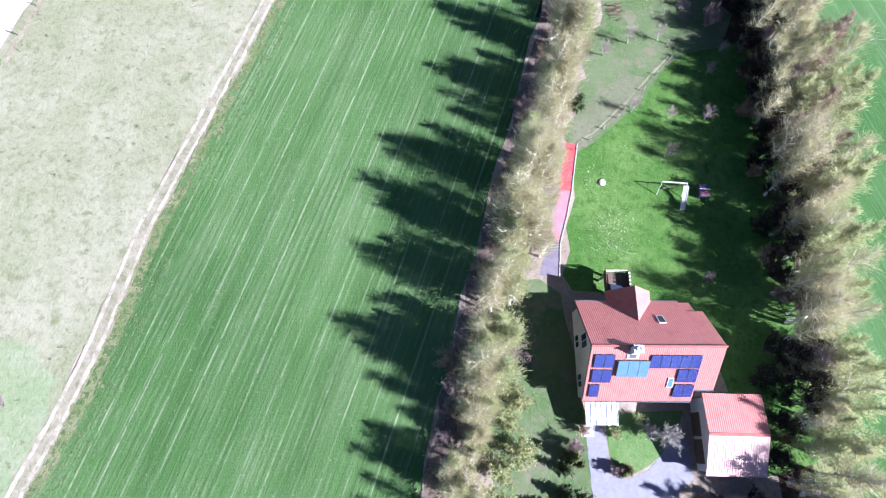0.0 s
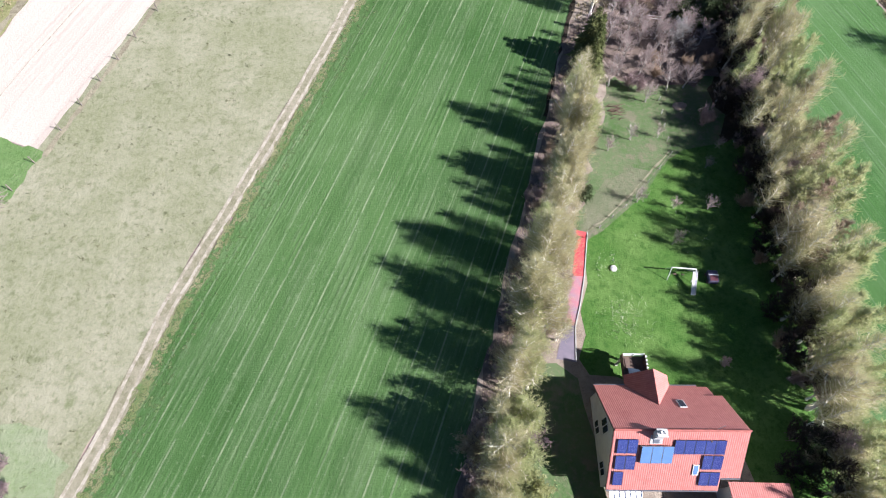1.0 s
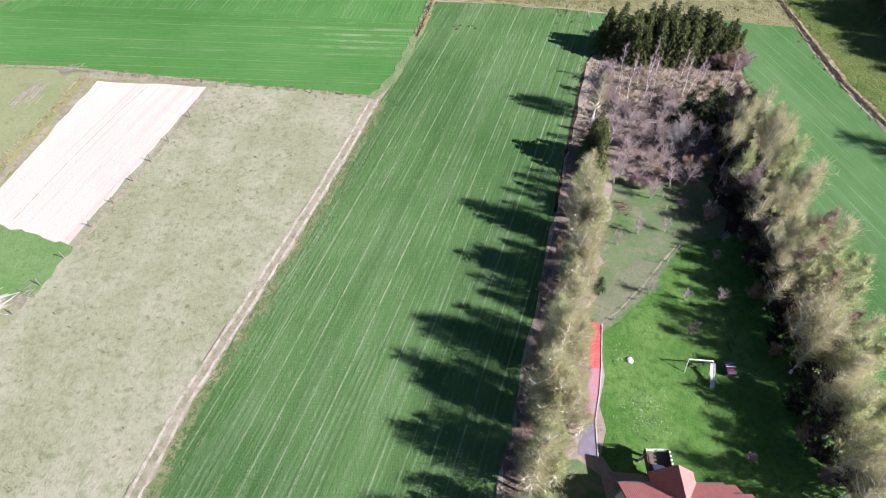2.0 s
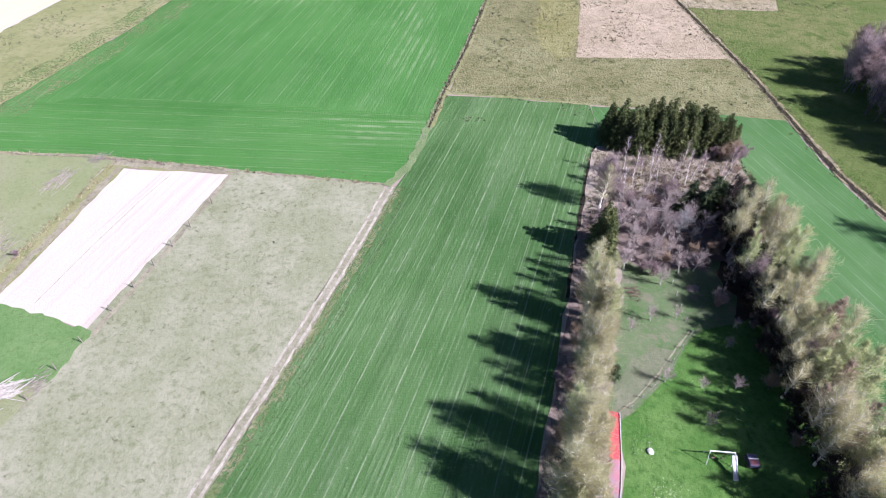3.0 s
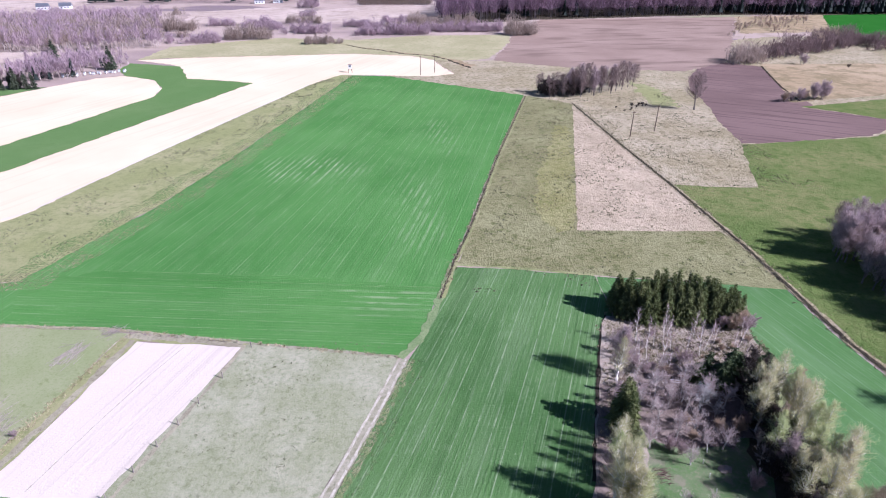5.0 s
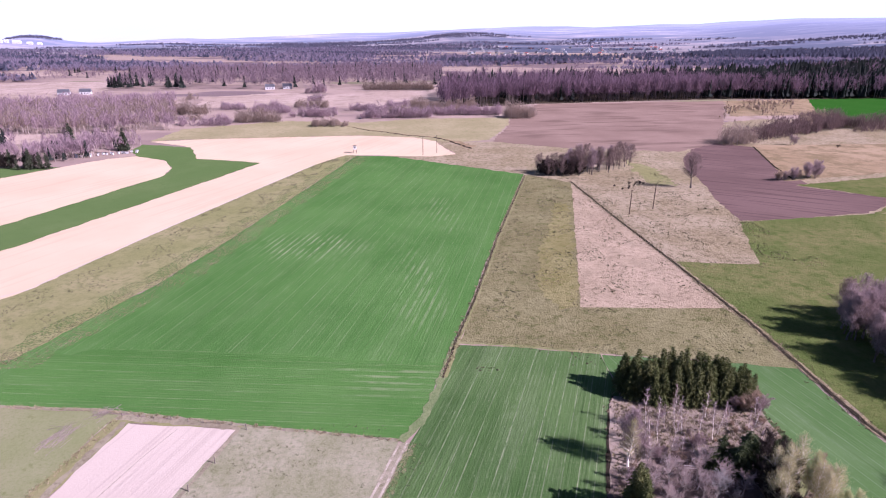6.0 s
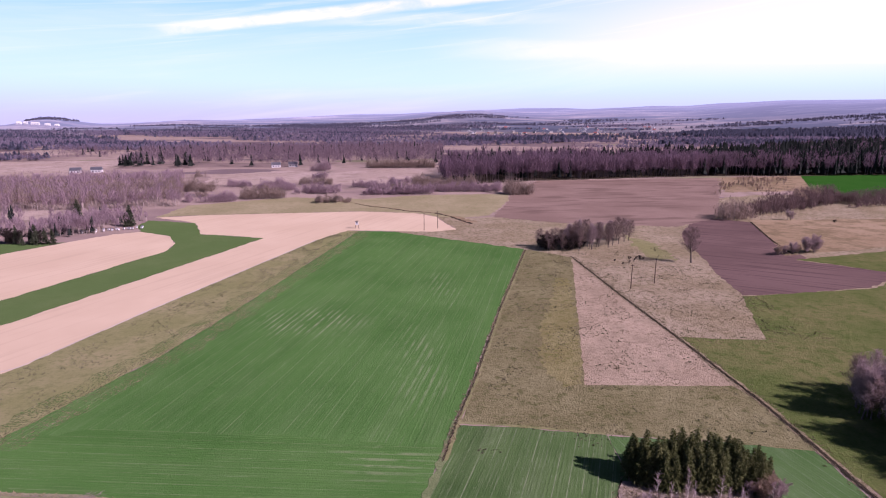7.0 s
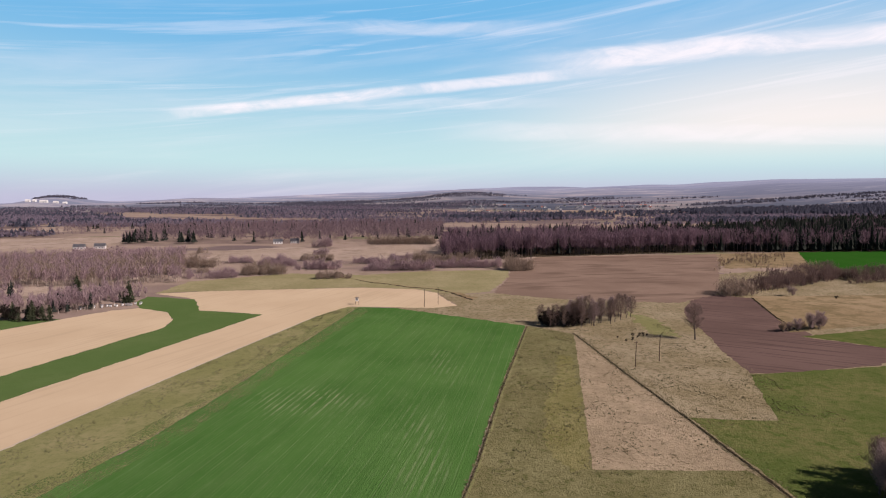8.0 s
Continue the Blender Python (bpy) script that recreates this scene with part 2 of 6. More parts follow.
M_STUBBLE = land("stubble", (0.381, 0.302, 0.2), (0.502, 0.405, 0.279), (0.205, 0.158, 0.0977), 0.04, 0.7, 1.4, (0.52, 0.66), hollow=0.8)
M_LANE = land("lane_grass", (0.216, 0.198, 0.0765), (0.297, 0.267, 0.126), (0.135, 0.152, 0.045), 0.06, 0.4, 1.8, (0.5, 0.64), hollow=0.8)
M_ROUGH = land("rough_grass", (0.193, 0.18, 0.084), (0.268, 0.25, 0.129), (0.0869, 0.0968, 0.0276), 0.04, 0.3, 1.8, (0.5, 0.68), hollow=0.7)
M_ROUGH_PALE = land("pale_rough_grass", (0.30, 0.25, 0.145), (0.43, 0.36, 0.245), (0.13, 0.115, 0.048), 0.03, 0.4, 1.2, (0.5, 0.68), hollow=0.8)
M_GREEN_ROUGH = land("greenish_meadow", (0.0989, 0.141, 0.0378), (0.181, 0.18, 0.0714), (0.0645, 0.114, 0.0235), 0.03, 0.2, 1.6, (0.5, 0.66), hollow=0.7)
M_LUSH = land("lush_corn", (0.022, 0.115, 0.014), (0.03, 0.125, 0.018), (0.018, 0.09, 0.01))
M_CORNER = land("pale_grass", (0.235, 0.285, 0.15), (0.30, 0.315, 0.20), (0.16, 0.215, 0.09), 0.12, 0.5, 4.0)


def scattered(name, a, b, cover):
    """Young plants standing thinly, with the ground between them left open."""
    n = Nodes(name, 0.95, 0.0, 0.0)
    a, b = toned(a, b)
    m = n.done(n.mix(n.step(n.noise(0.4, 4), 0.35, 0.65), a, b))
    n.put(n.b, "Alpha", n.step(n.times(n.noise(1.6, 5, 0.75), n.times(n.noise(0.12, 3), 0.22), "ADD"), cover, cover + 0.12))
    return m


M_THIN_CORN = scattered("thin_corn", (0.12, 0.19, 0.06), (0.10, 0.17, 0.05), 0.60)
M_DRY_SCATTER = scattered("dead_grass_scatter", (0.30, 0.27, 0.15), (0.22, 0.20, 0.10), 0.61)
M_VERGE_SCATTER = scattered("verge_grass", (0.25, 0.24, 0.13), (0.17, 0.195, 0.08), 0.54)
M_VERGE_THIN = scattered("verge_thin_corn", (0.18, 0.225, 0.10), (0.13, 0.19, 0.07), 0.64)
M_BANK = land("weedy_bank", (0.25, 0.219, 0.15), (0.35, 0.312, 0.213), (0.15, 0.131, 0.0813), 0.2, 0.7, 4.0)
M_FAR_GREEN = land("far_green_field", (0.0976, 0.171, 0.0525), (0.122, 0.189, 0.065), (0.0793, 0.142, 0.0425))
M_TRACK = land("sandy_track", (0.27, 0.245, 0.165), (0.34, 0.305, 0.22), (0.16, 0.16, 0.085), 0.25, 0.6, 3.0, (0.50, 0.64))
M_RUT = land("bare_rut", (0.42, 0.375, 0.29), (0.49, 0.44, 0.345), (0.24, 0.21, 0.14), 0.3, 0.7, 3.0, (0.48, 0.62))
# the dark of the sunken ditches is painted on flat strips
M_DITCH = land("ditch_mud", (0.035, 0.028, 0.02), (0.06, 0.05, 0.035), (0.02, 0.017, 0.014), 0.2, 0.8, 5.0)
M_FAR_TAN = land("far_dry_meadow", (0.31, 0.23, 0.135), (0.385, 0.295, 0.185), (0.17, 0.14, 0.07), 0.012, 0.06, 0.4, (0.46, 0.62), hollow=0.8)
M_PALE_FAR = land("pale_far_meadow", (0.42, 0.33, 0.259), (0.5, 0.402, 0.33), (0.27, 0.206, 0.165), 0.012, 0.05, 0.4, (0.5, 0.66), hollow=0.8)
M_DRY_TUFT = plain("dry_grass_blades", (0.36, 0.30, 0.17), (0.26, 0.22, 0.11), 0.8, 0.9)
M_DARK_TUFT = plain("dull_grass_blades", (0.18, 0.175, 0.09), (0.13, 0.135, 0.06), 0.8, 0.9)

# ---- the land ----
def rise(x, y):
    """The height of the far country: flat round the fields, hills at the edge."""
    d = math.hypot(x, y)
    if d < 2300 or y < 0:
        return 0.0
    ang = math.degrees(math.atan2(x, y))
    top = np.interp(ang, [-60, -35, -24, -12, 0, 8, 27, 35, 45, 60], [2, 3, 8, 45, 85, 106, 126, 158, 160, 120])
    s = min(1.0, (d - 2300) / 2350)
    s = s * s * (3 - 2 * s)
    h = top * s + min(30, 8 + top * 0.3) * s * noise.noise(Vector((x / 800, y / 480, 3.0))) + 9 * s * noise.noise(Vector((x / 260, y / 260, 8.0)))
    for hx, hy, r, up in ((-1976, 3330, 210, 46), (-1360, 3650, 420, 24), (330, 3250, 330, 30)):
        h += up * math.exp(-((x - hx) ** 2 + (y - hy) ** 2 * 0.5) / (2 * (r * 0.6) ** 2))
    return h


def ground_material():
    n = Nodes("open_country", 0.95, 0.0, 0.0)
    far = n.noise(0.0022, 3, 0.5, n.turned(8, 1.0, 2.6))
    # mauve partly stands for the purple air over far ground
    c = n.mix(n.step(far, 0.40, 0.46), (0.155, 0.116, 0.104), (0.215, 0.165, 0.138))
    c = n.mix(n.step(far, 0.54, 0.58), c, (0.108, 0.081, 0.084))
    c = n.mix(n.step(n.noise(0.003, 2, 0.5, n.turned(-20, 1.0, 2.2)), 0.64, 0.67), c, (0.135, 0.128, 0.078))
    c = n.mix(n.times(n.step(n.noise(0.05, 5, 0.65), 0.45, 0.7), 0.45), c, (0.105, 0.087, 0.059))
    c = n.mix(n.times(n.step(n.noise(2.0, 5, 0.7), 0.45, 0.75), 0.4), c, (0.231, 0.196, 0.126))
    n.bump(n.noise(1.2, 5, 0.7), 0.6, 0.2)
    return n.done(c)


radii = [0.0] + [12 * 1.075 ** i for i in range(84)]
radii = [r for r in radii if r < 4600] + [4700.0]
spokes = 320
verts, faces = [(0, 0, 0)], []
for r in radii[1:]:
    for k in range(spokes):
        a = 2 * math.pi * k / spokes
        x, y = r * math.sin(a), r * math.cos(a)
        verts.append((x, y, rise(x, y)))
for i in range(len(radii) - 1):
    for k in range(spokes):
        k2 = (k + 1) % spokes
        if i == 0:
            faces.append((0, 1 + k2, 1 + k))
        else:
            a, b = 1 + (i - 1) * spokes, 1 + i * spokes
            faces.append((a + k, a + k2, b + k2, b + k))
near = [f for f in faces if max(math.hypot(*verts[k][:2]) for k in f) < 2450]
beyond = [f for f in faces if max(math.hypot(*verts[k][:2]) for k in f) >= 2450]
ground = mesh_ob("ground", verts, near, ground_material(), smooth=True)
tagged(ground, "open rolling farmland in early spring, dry and patchy", "ground", "", "structure")


def hill_material():
    """Fields and woods of the far hills; haze painted as blue emission growing outward."""
    n = Nodes("hazy_hills", 0.95, 0.0, 0.0)
    far = n.noise(0.0040, 4, 0.55, n.turned(6, 0.42, 1.5))
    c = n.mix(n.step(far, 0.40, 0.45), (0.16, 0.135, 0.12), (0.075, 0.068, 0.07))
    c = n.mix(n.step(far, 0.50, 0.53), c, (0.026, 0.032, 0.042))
    pale = n.step(n.noise(0.006, 3, 0.5, n.turned(-10, 0.4, 1.6)), 0.63, 0.67)
    c = n.mix(n.times(pale, 0.7), c, (0.20, 0.17, 0.14))
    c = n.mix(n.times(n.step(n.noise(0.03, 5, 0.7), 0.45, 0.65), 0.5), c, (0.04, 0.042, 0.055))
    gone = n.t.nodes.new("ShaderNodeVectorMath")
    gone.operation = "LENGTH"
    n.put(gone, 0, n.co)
    # the glow of hazy air is put into the hills' own emission
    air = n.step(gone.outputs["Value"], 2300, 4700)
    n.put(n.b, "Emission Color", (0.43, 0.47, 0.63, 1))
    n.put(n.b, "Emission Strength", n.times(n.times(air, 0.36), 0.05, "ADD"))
    return n.done(c)


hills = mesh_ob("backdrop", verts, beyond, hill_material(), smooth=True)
tagged(hills, "horizon hills with woods, fields and painted blue haze", "hills", "", "structure")

# the row of trees west of the house stands along this line
ROW = [(-12.0, -30.0), (-1.6, 0.0), (2.8, 14.6), (6.3, 24.3), (12.1, 41.0), (17.5, 56.0), (24.5, 76.1), (30.2, 91.5), (33.0, 97.0)]
TRACK = [(-56.0, -30.0), (-44.6, 0.5), (-41.6, 7.1), (-38.3, 15.7), (-34.2, 29.3), (-28.4, 42.8), (-20.6, 61.6), (-15.8, 74.0), (-11.6, 85.6)]
TRACK_E = [(x + 1.15, y) for x, y in TRACK]
TRACK_W = [(x - 1.0, y) for x, y in TRACK]
DITCH_W = [(-12.0, 86.2), (-7.6, 92.6), (-3.0, 106.0), (1.3, 121.0), (8.3, 142.1), (24.6, 197.8), (40.0, 246.0), (53.8, 289.4)]
DITCH_E = [(83.0, 45.0), (79.0, 72.1), (77.5, 85.1), (78.0, 102.9), (78.6, 125.5), (77.5, 168.1), (75.6, 210.0), (74.0, 274.0)]

field("rough_country", [(20, 122), (100, 110), (300, 150), (420, 300), (440, 480), (300, 480), (60, 400), (30, 340)], M_ROUGH_PALE, "pale rough grass between the fields", jitter=2.0)
field("field_east", [(39, -60), (41, -5), (47, 18), (51, 34), (54, 50), (57, 74), (57, 80), (59.5, 96), (58, 97), (34, 99.5), (34.9, 112.7), (66, 107.4), (77, 105.5), (76.5, 85), (78, 70), (84, 20), (90, -60)],
      M_CROP_EAST, "green young corn drilled in rows beside a ditch")
field("field_near", TRACK_E[::1] + [(-7.0, 92.6), (1.8, 119.5), (15.4, 117.6), (34.6, 113.0), (33.4, 97.0)] + [(x - 0.8, y) for x, y in ROW[::-1][1:]],
      M_CROP_NEAR, "green young corn with thin bare drill lines")
field("field_big", [(-150, 112), (-95, 102.5), (-72.2, 99.8), (-41.8, 93.0), (-12.3, 86.8), (-8.2, 92.6), (0.6, 121), (7.6, 142.1), (23.9, 197.8), (53.0, 289.4),
                    (54, 293.5), (33, 315), (10.8, 333), (-20, 343), (-39, 346), (-54, 282.8), (-67, 228.8), (-74.5, 197.5), (-84.7, 160.4), (-94, 138), (-101, 120), (-130, 116)],
      M_CROP_BIG, "large green field of young corn between dry meadows")
field("headland", [(-100, 120), (-95, 103), (-72.2, 100.2), (-41.8, 93.4), (-12.3, 87.2), (-8.6, 93), (-2.5, 111), (-20, 114), (-50, 120), (-80, 124)], M_CROP_HEAD, "headland of the green field with cross rows", "field", 1.2)
field("meadow_strip", [(-150, 112), (-130, 116), (-101, 120), (-94, 138), (-84.7, 160.4), (-74.5, 197.5), (-67, 228.8), (-54, 282.8), (-39, 346), (-46, 348), (-61, 322), (-105, 205), (-121, 158), (-175, 105)],
      M_MEADOW_STRIP, "strip of olive dry grass along the big green field", jitter=0.5, step=3.0)
EDGE = [(-128, 116.5), (-101, 120), (-94, 138), (-84.7, 160.4), (-74.5, 197.5), (-67, 228.8), (-54, 282.8), (-38, 342)]
field("field_edge", strip_outline([(x - 3, y + 1) for x, y in EDGE], 8.0), M_THIN_CORN, "thin corn scattered along the edge of the field", "field", 1.5, 3.5)
field("field_edge", strip_outline([(x + 3, y) for x, y in EDGE], 10.0), M_DRY_SCATTER, "dead grass among thin corn at the edge of the field", "field", 1.5, 3.5)
field("tan_field", [(-150, 112), (-121, 158), (-105, 205), (-61, 322), (-46, 348), (-20, 345), (6, 340), (22, 346), (17, 366), (12, 392), (-2, 408), (-44.5, 418), (-100, 414), (-150, 410),
                    (-184.9, 402), (-158, 386), (-149.4, 379), (-137, 352), (-134, 342.6), (-118, 338), (-92.8, 328.8), (-147, 196), (-205, 105)],
      M_TAN, "bare tan field of worked soil", jitter=0.7)
field("green_strip", [(-205, 105), (-147, 196), (-92.8, 328.8), (-118, 338), (-134, 342.6), (-137, 352), (-149.4, 379), (-184.9, 392), (-184, 372), (-172, 352), (-150, 338), (-139, 318),
                      (-136.5, 300.3), (-166, 223.5), (-232, 105)],
      M_FAR_GREEN, "curved strip of green corn between tan fields", jitter=0.6)
field("tan_field_west", [(-232, 105), (-166, 223.5), (-136.5, 300.3), (-139, 318), (-150, 338), (-172, 352), (-186, 346), (-217.9, 299.8), (-310, 105)],
      M_TAN, "bare tan field of worked soil beside a wood", jitter=0.6)
field("green_field_west", [(-310, 105), (-217.9, 299.8), (-202, 325), (-260, 322), (-420, 105)], M_FAR_GREEN, "green field below dark conifers", jitter=0.6)
field("upper_meadow", [(-184.9, 403), (-150, 410.5), (-100, 414.5), (-44.5, 418.5), (-2, 408.5), (12, 393), (30, 386), (51, 396), (78, 466), (84.5, 505), (6.7, 503), (-47, 482), (-110, 496), (-182, 455)],
      M_UPPER, "olive meadow above the tan field", jitter=1.2)
field("rough_meadow", [(2.2, 121), (15.4, 118), (34.4, 113.3), (66, 107), (77.4, 104), (78, 126), (76.4, 134), (37.5, 137), (70, 257), (73.4, 272), (60, 292), (54.5, 289.4), (25.4, 197.8), (9.0, 142.1)],
      M_ROUGH, "rough dry meadow of brown grass", jitter=0.4)
field("green_meadow_lane", [(31, 136), (37, 137), (57, 215), (62, 236), (55, 236), (49, 215), (33, 172), (29, 150)], M_LANE, "greener lane of rough grass", jitter=1.4, step=1.6)
field("stubble_field", [(37.2, 137), (76.6, 133.8), (77, 168), (75.2, 205), (73.4, 268), (70, 257)], M_STUBBLE, "pale pinkish stubble field", jitter=0.4)
field("field_bank", strip_outline([(-175, 106), (-121, 158.6), (-105, 205.6), (-61, 322.6)], 0.9), M_SAND, "pale bare bank between a tan field and grass", "bank", 0.2, 2.5)
field("far_rough", [(54, 291), (73, 273), (78, 205), (78.3, 168), (105, 164), (122, 205), (138, 262), (145, 300), (118, 330), (95, 358), (52, 388), (30, 386), (12, 393), (17, 366), (22, 346), (6, 340), (-20, 344)],
      M_ROUGH_PALE, "pale rough grass with a drained hollow", jitter=0.8)
field("green_hollow", [(112, 268), (124, 262), (130, 300), (120, 322)], M_MEADOW_STRIP, "greener hollow in pale grass", jitter=2.5, step=2.0)
field("grazing", [(79, 60), (78.6, 125), (78.3, 167), (105, 163), (123, 206), (184, 212.5), (300, 213), (300, 40)], M_GREEN_ROUGH, "short greenish pasture behind the ditch", jitter=0.5)
field("ploughed_field", [(138.4, 261), (131, 240), (124, 207), (146, 208), (184, 213.5), (215, 232), (183, 259), (192, 262), (198, 297), (221, 357), (200, 376), (176, 352), (158, 325), (147, 300)],
      M_PLOW, "dark purplish ploughed field", jitter=0.7)
field("ploughed_field_far", [(134.9, 606), (349, 620), (275, 490), (212, 377), (165, 345), (95.6, 362), (52, 388), (77, 466), (86, 506)],
      M_PLOW_FAR, "brown ploughed field in front of the forest", jitter=1.5)
FAR_FIELDS = [
    [(-640, 900), (-463, 933), (-400, 800), (-372, 690), (-420, 640), (-500, 650), (-640, 700)],
    [(-240, 690), (-160, 742), (-118, 720), (-122, 612), (-150, 590), (-215, 590)],
    [(-104, 712), (-30, 748), (38, 765), (40, 655), (-20, 600), (-92, 592)],
    [(-830, 1130), (-720, 1190), (-620, 1080), (-640, 1030), (-760, 1010)],
    [(-335, 446), (-235, 438), (-214, 404), (-262, 398), (-335, 408)],
]
for outline in FAR_FIELDS:
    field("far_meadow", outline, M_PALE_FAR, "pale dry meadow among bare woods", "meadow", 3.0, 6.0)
field("forest_floor", [(30, 566), (80, 588), (135, 607), (347, 639), (560, 628), (900, 653), (1500, 900), (1500, 1250), (900, 1130), (500, 880), (60, 820)], M_SHADED_LITTER, "leaf litter darkened for shade under the forest", "ground", 2.0, 8.0)
field("bare_bank", [(20, 396), (30, 392), (38, 372), (34, 362), (27, 374)], M_FAR_TAN, "pale bare bank of a winding drain", "bank", 2.2, 2.0)
field("drain_verge", strip_outline([(-62, 470), (-50, 458), (-36, 442), (-22, 433), (-7, 418), (12, 410), (23, 392), (34, 366)], 2.2), M_FAR_TAN, "pale verge of a winding drain", "bank", 1.6, 2.0)
field("drain", strip_outline([(-50, 456), (-36, 440), (-22, 431), (-7, 416), (12, 408), (23, 390), (34, 364)], 1.8), M_DITCH, "winding dark field drain", "ditch", 0.9, 2.0)
field("pasture", [(225, 364), (340, 362), (380, 300), (247, 281), (184, 268), (195, 290)], M_FAR_TAN, "pale dry pasture with small bushes", jitter=1.0)
field("pasture_edge", [(184, 260), (247, 274), (380, 299), (380, 215), (186, 213), (215, 232)], M_GREEN_ROUGH, "olive grass below the pasture", jitter=1.0)
field("scrub_land", [(350, 622), (460, 634), (375, 505), (285, 500)], M_FAR_TAN, "reddish scrubby waste land before the forest", jitter=3.0)
field("green_field_far", [(455, 632), (720, 650), (640, 430), (423, 470), (362, 446), (372, 500)], M_LUSH, "bright green field in front of the forest", jitter=1.0)
field("meadow_southwest", [(-58.8, 46), (-84, 50.5), (-110, 45), (-110, -30), (-94, -30), (-74, 8), (-59.6, 44)], M_MEADOW_WEST, "dry meadow below the grass patch", jitter=0.5)
field("meadow_west", [(-41, 92.4), (-12.4, 86.2)] + TRACK_W[::-1][1:] + [(-95, -30), (-75, 8), (-59, 45.3), (-56.2, 54.1)], M_MEADOW_DRY, "grey-brown dry meadow with dark tufts")
field("grass_corner", [(-75, 20), (-52, 16.2), (-45, 14.8), (-42.0, 11.8), (-43.0, 7), (-45.1, 2), (-46.6, -1.5), (-57.5, -30), (-95, -30)], M_CORNER, "pale green grass corner below the dry meadow", jitter=1.3, step=1.6)
field("sand_field", [(-64.4, 94.9), (-43.2, 91.5), (-55.4, 54.0), (-73, 61)], M_SAND, "bare pale sand field with faint drill marks", jitter=0.3)
field("furrow", strip_outline([(-66.5, 60.2), (-62.2, 73.0), (-58.0, 84.5), (-54.3, 92.6)], 0.16), M_RUT, "shallow furrow across the sand field", "furrow", 0.05, 1.5)
field("fence_line", strip_outline([(-41.3, 92.2), (-55.4, 53.8), (-59.2, 44.6)], 2.6), M_MEADOW_DRY, "grey dry grass along a field fence", "bank", 0.3, 2.0)
field("sand_border", [(-67.5, 97.5), (-41.2, 92.6), (-43.6, 91.7), (-64.4, 94.9), (-73, 61), (-76.5, 62)], M_MEADOW_STRIP, "dry grass border of the sand field")
field("weedy_bank", strip_outline([(-42.7, 92.2), (-45.9, 81.5), (-49.8, 69.4), (-55.3, 53.3)], 0.8), M_BANK, "dark weedy bank along the sand field", "bank", 0.2, 1.2)
field("weedy_bank", strip_outline([(-70.0, 97.6), (-64, 96.3), (-43.2, 92.3)], 1.5), M_BANK, "dark weedy bank along the sand field", "bank", 0.35, 1.2)
field("weedy_bank", strip_outline([(-65.4, 95.4), (-69.2, 79.5), (-74.2, 61)], 1.3), M_BANK, "dark weedy bank along the sand field", "bank", 0.35, 1.2)
field("dry_swath", strip_outline([(-68.6, 96.4), (-72.6, 82.0), (-78.6, 61)], 1.1), M_RUT, "pale swath of dead grass", "bank", 0.4, 1.2)
field("grass_west", [(-74, 61.6), (-55.5, 54.1), (-58.4, 45.6), (-66, 45.6), (-84, 50), (-90, 62)], M_GRASS, "green grass patch beside the sand field", jitter=0.45, step=1.2)
field("meadow_northwest", [(-150, 111), (-95, 101.8), (-72.2, 99.2), (-67.5, 97.5), (-76.5, 62), (-90, 62), (-150, 75)], M_MEADOW_WEST, "dry meadow with low brush", jitter=0.5)
field("track", TRACK_W + TRACK_E[::-1], M_TRACK, "sandy grassed farm track between field and meadow", "track")
field("rut", strip_outline([(x - 0.7, y) for x, y in TRACK], 0.42), M_RUT, "bare wheel rut of the farm track", "track", 0.08, 1.5)
field("rut", strip_outline([(x + 0.7, y) for x, y in TRACK], 0.42), M_RUT, "bare wheel rut of the farm track", "track", 0.08, 1.5)
field("track_verge", strip_outline([(x + 0.7, y) for x, y in TRACK_E], 1.5), M_VERGE_SCATTER, "dry grass creeping into the corn beside the track", "verge", 0.35, 1.0)
field("track_verge", strip_outline([(x + 2.0, y) for x, y in TRACK_E], 3.4), M_VERGE_THIN, "thin yellowish corn beside the track", "verge", 0.6, 1.0)
field("field_bank", strip_outline([(-150, 111.5), (-95, 102.2), (-72.2, 99.5), (-41.8, 92.8), (-12.3, 86.4)], 0.7), M_TRACK, "pale dry bank between field and meadow", "bank", 0.25, 1.5)
field("field_bank", strip_outline([(2, 120.4), (15.4, 118), (34.4, 113.4)], 0.8), M_MEADOW_STRIP, "dry grass bank at the end of a field", "bank", 0.25, 1.5)
field("field_margin", strip_outline(DITCH_W[:4], 1.6), M_MARGIN, "pale green grass margin between two fields", "bank", 0.4, 1.5)
field("ditch_verge", strip_outline([(x + 0.6, y) for x, y in DITCH_W[2:]], 0.9), M_MEADOW_STRIP, "pale dry verge of a ditch", "bank", 0.3, 1.5)
field("ditch_verge", strip_outline([(x + 0.2, y) for x, y in DITCH_E], 1.8), M_ROUGH_PALE, "pale dry verge of a ditch", "bank", 0.4, 1.5)
field("ditch", strip_outline(DITCH_W[2:], 0.55), M_DITCH, "narrow dark field ditch", "ditch", 0.14, 1.0)
field("ditch", strip_outline(DITCH_E, 1.0), M_DITCH, "narrow dark field ditch", "ditch", 0.2, 1.0)
field("ditch", strip_outline([(222, 358), (206, 318), (198, 297), (190, 270)], 1.2), M_DITCH, "dark ditch beside the pasture", "ditch", 0.3, 2.0)
field("ditch", strip_outline([(x - 1.0, y) for x, y in ROW[5:]], 0.8), M_DITCH, "dark furrow along the tree row", "ditch", 0.15, 1.0)

for outline in ([(-150, 1300), (60, 1330), (80, 1420), (-170, 1400)],
                [(500, 1900), (640, 1850), (760, 2050), (600, 2100)]):
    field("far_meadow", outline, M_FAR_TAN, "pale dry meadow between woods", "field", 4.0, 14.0)

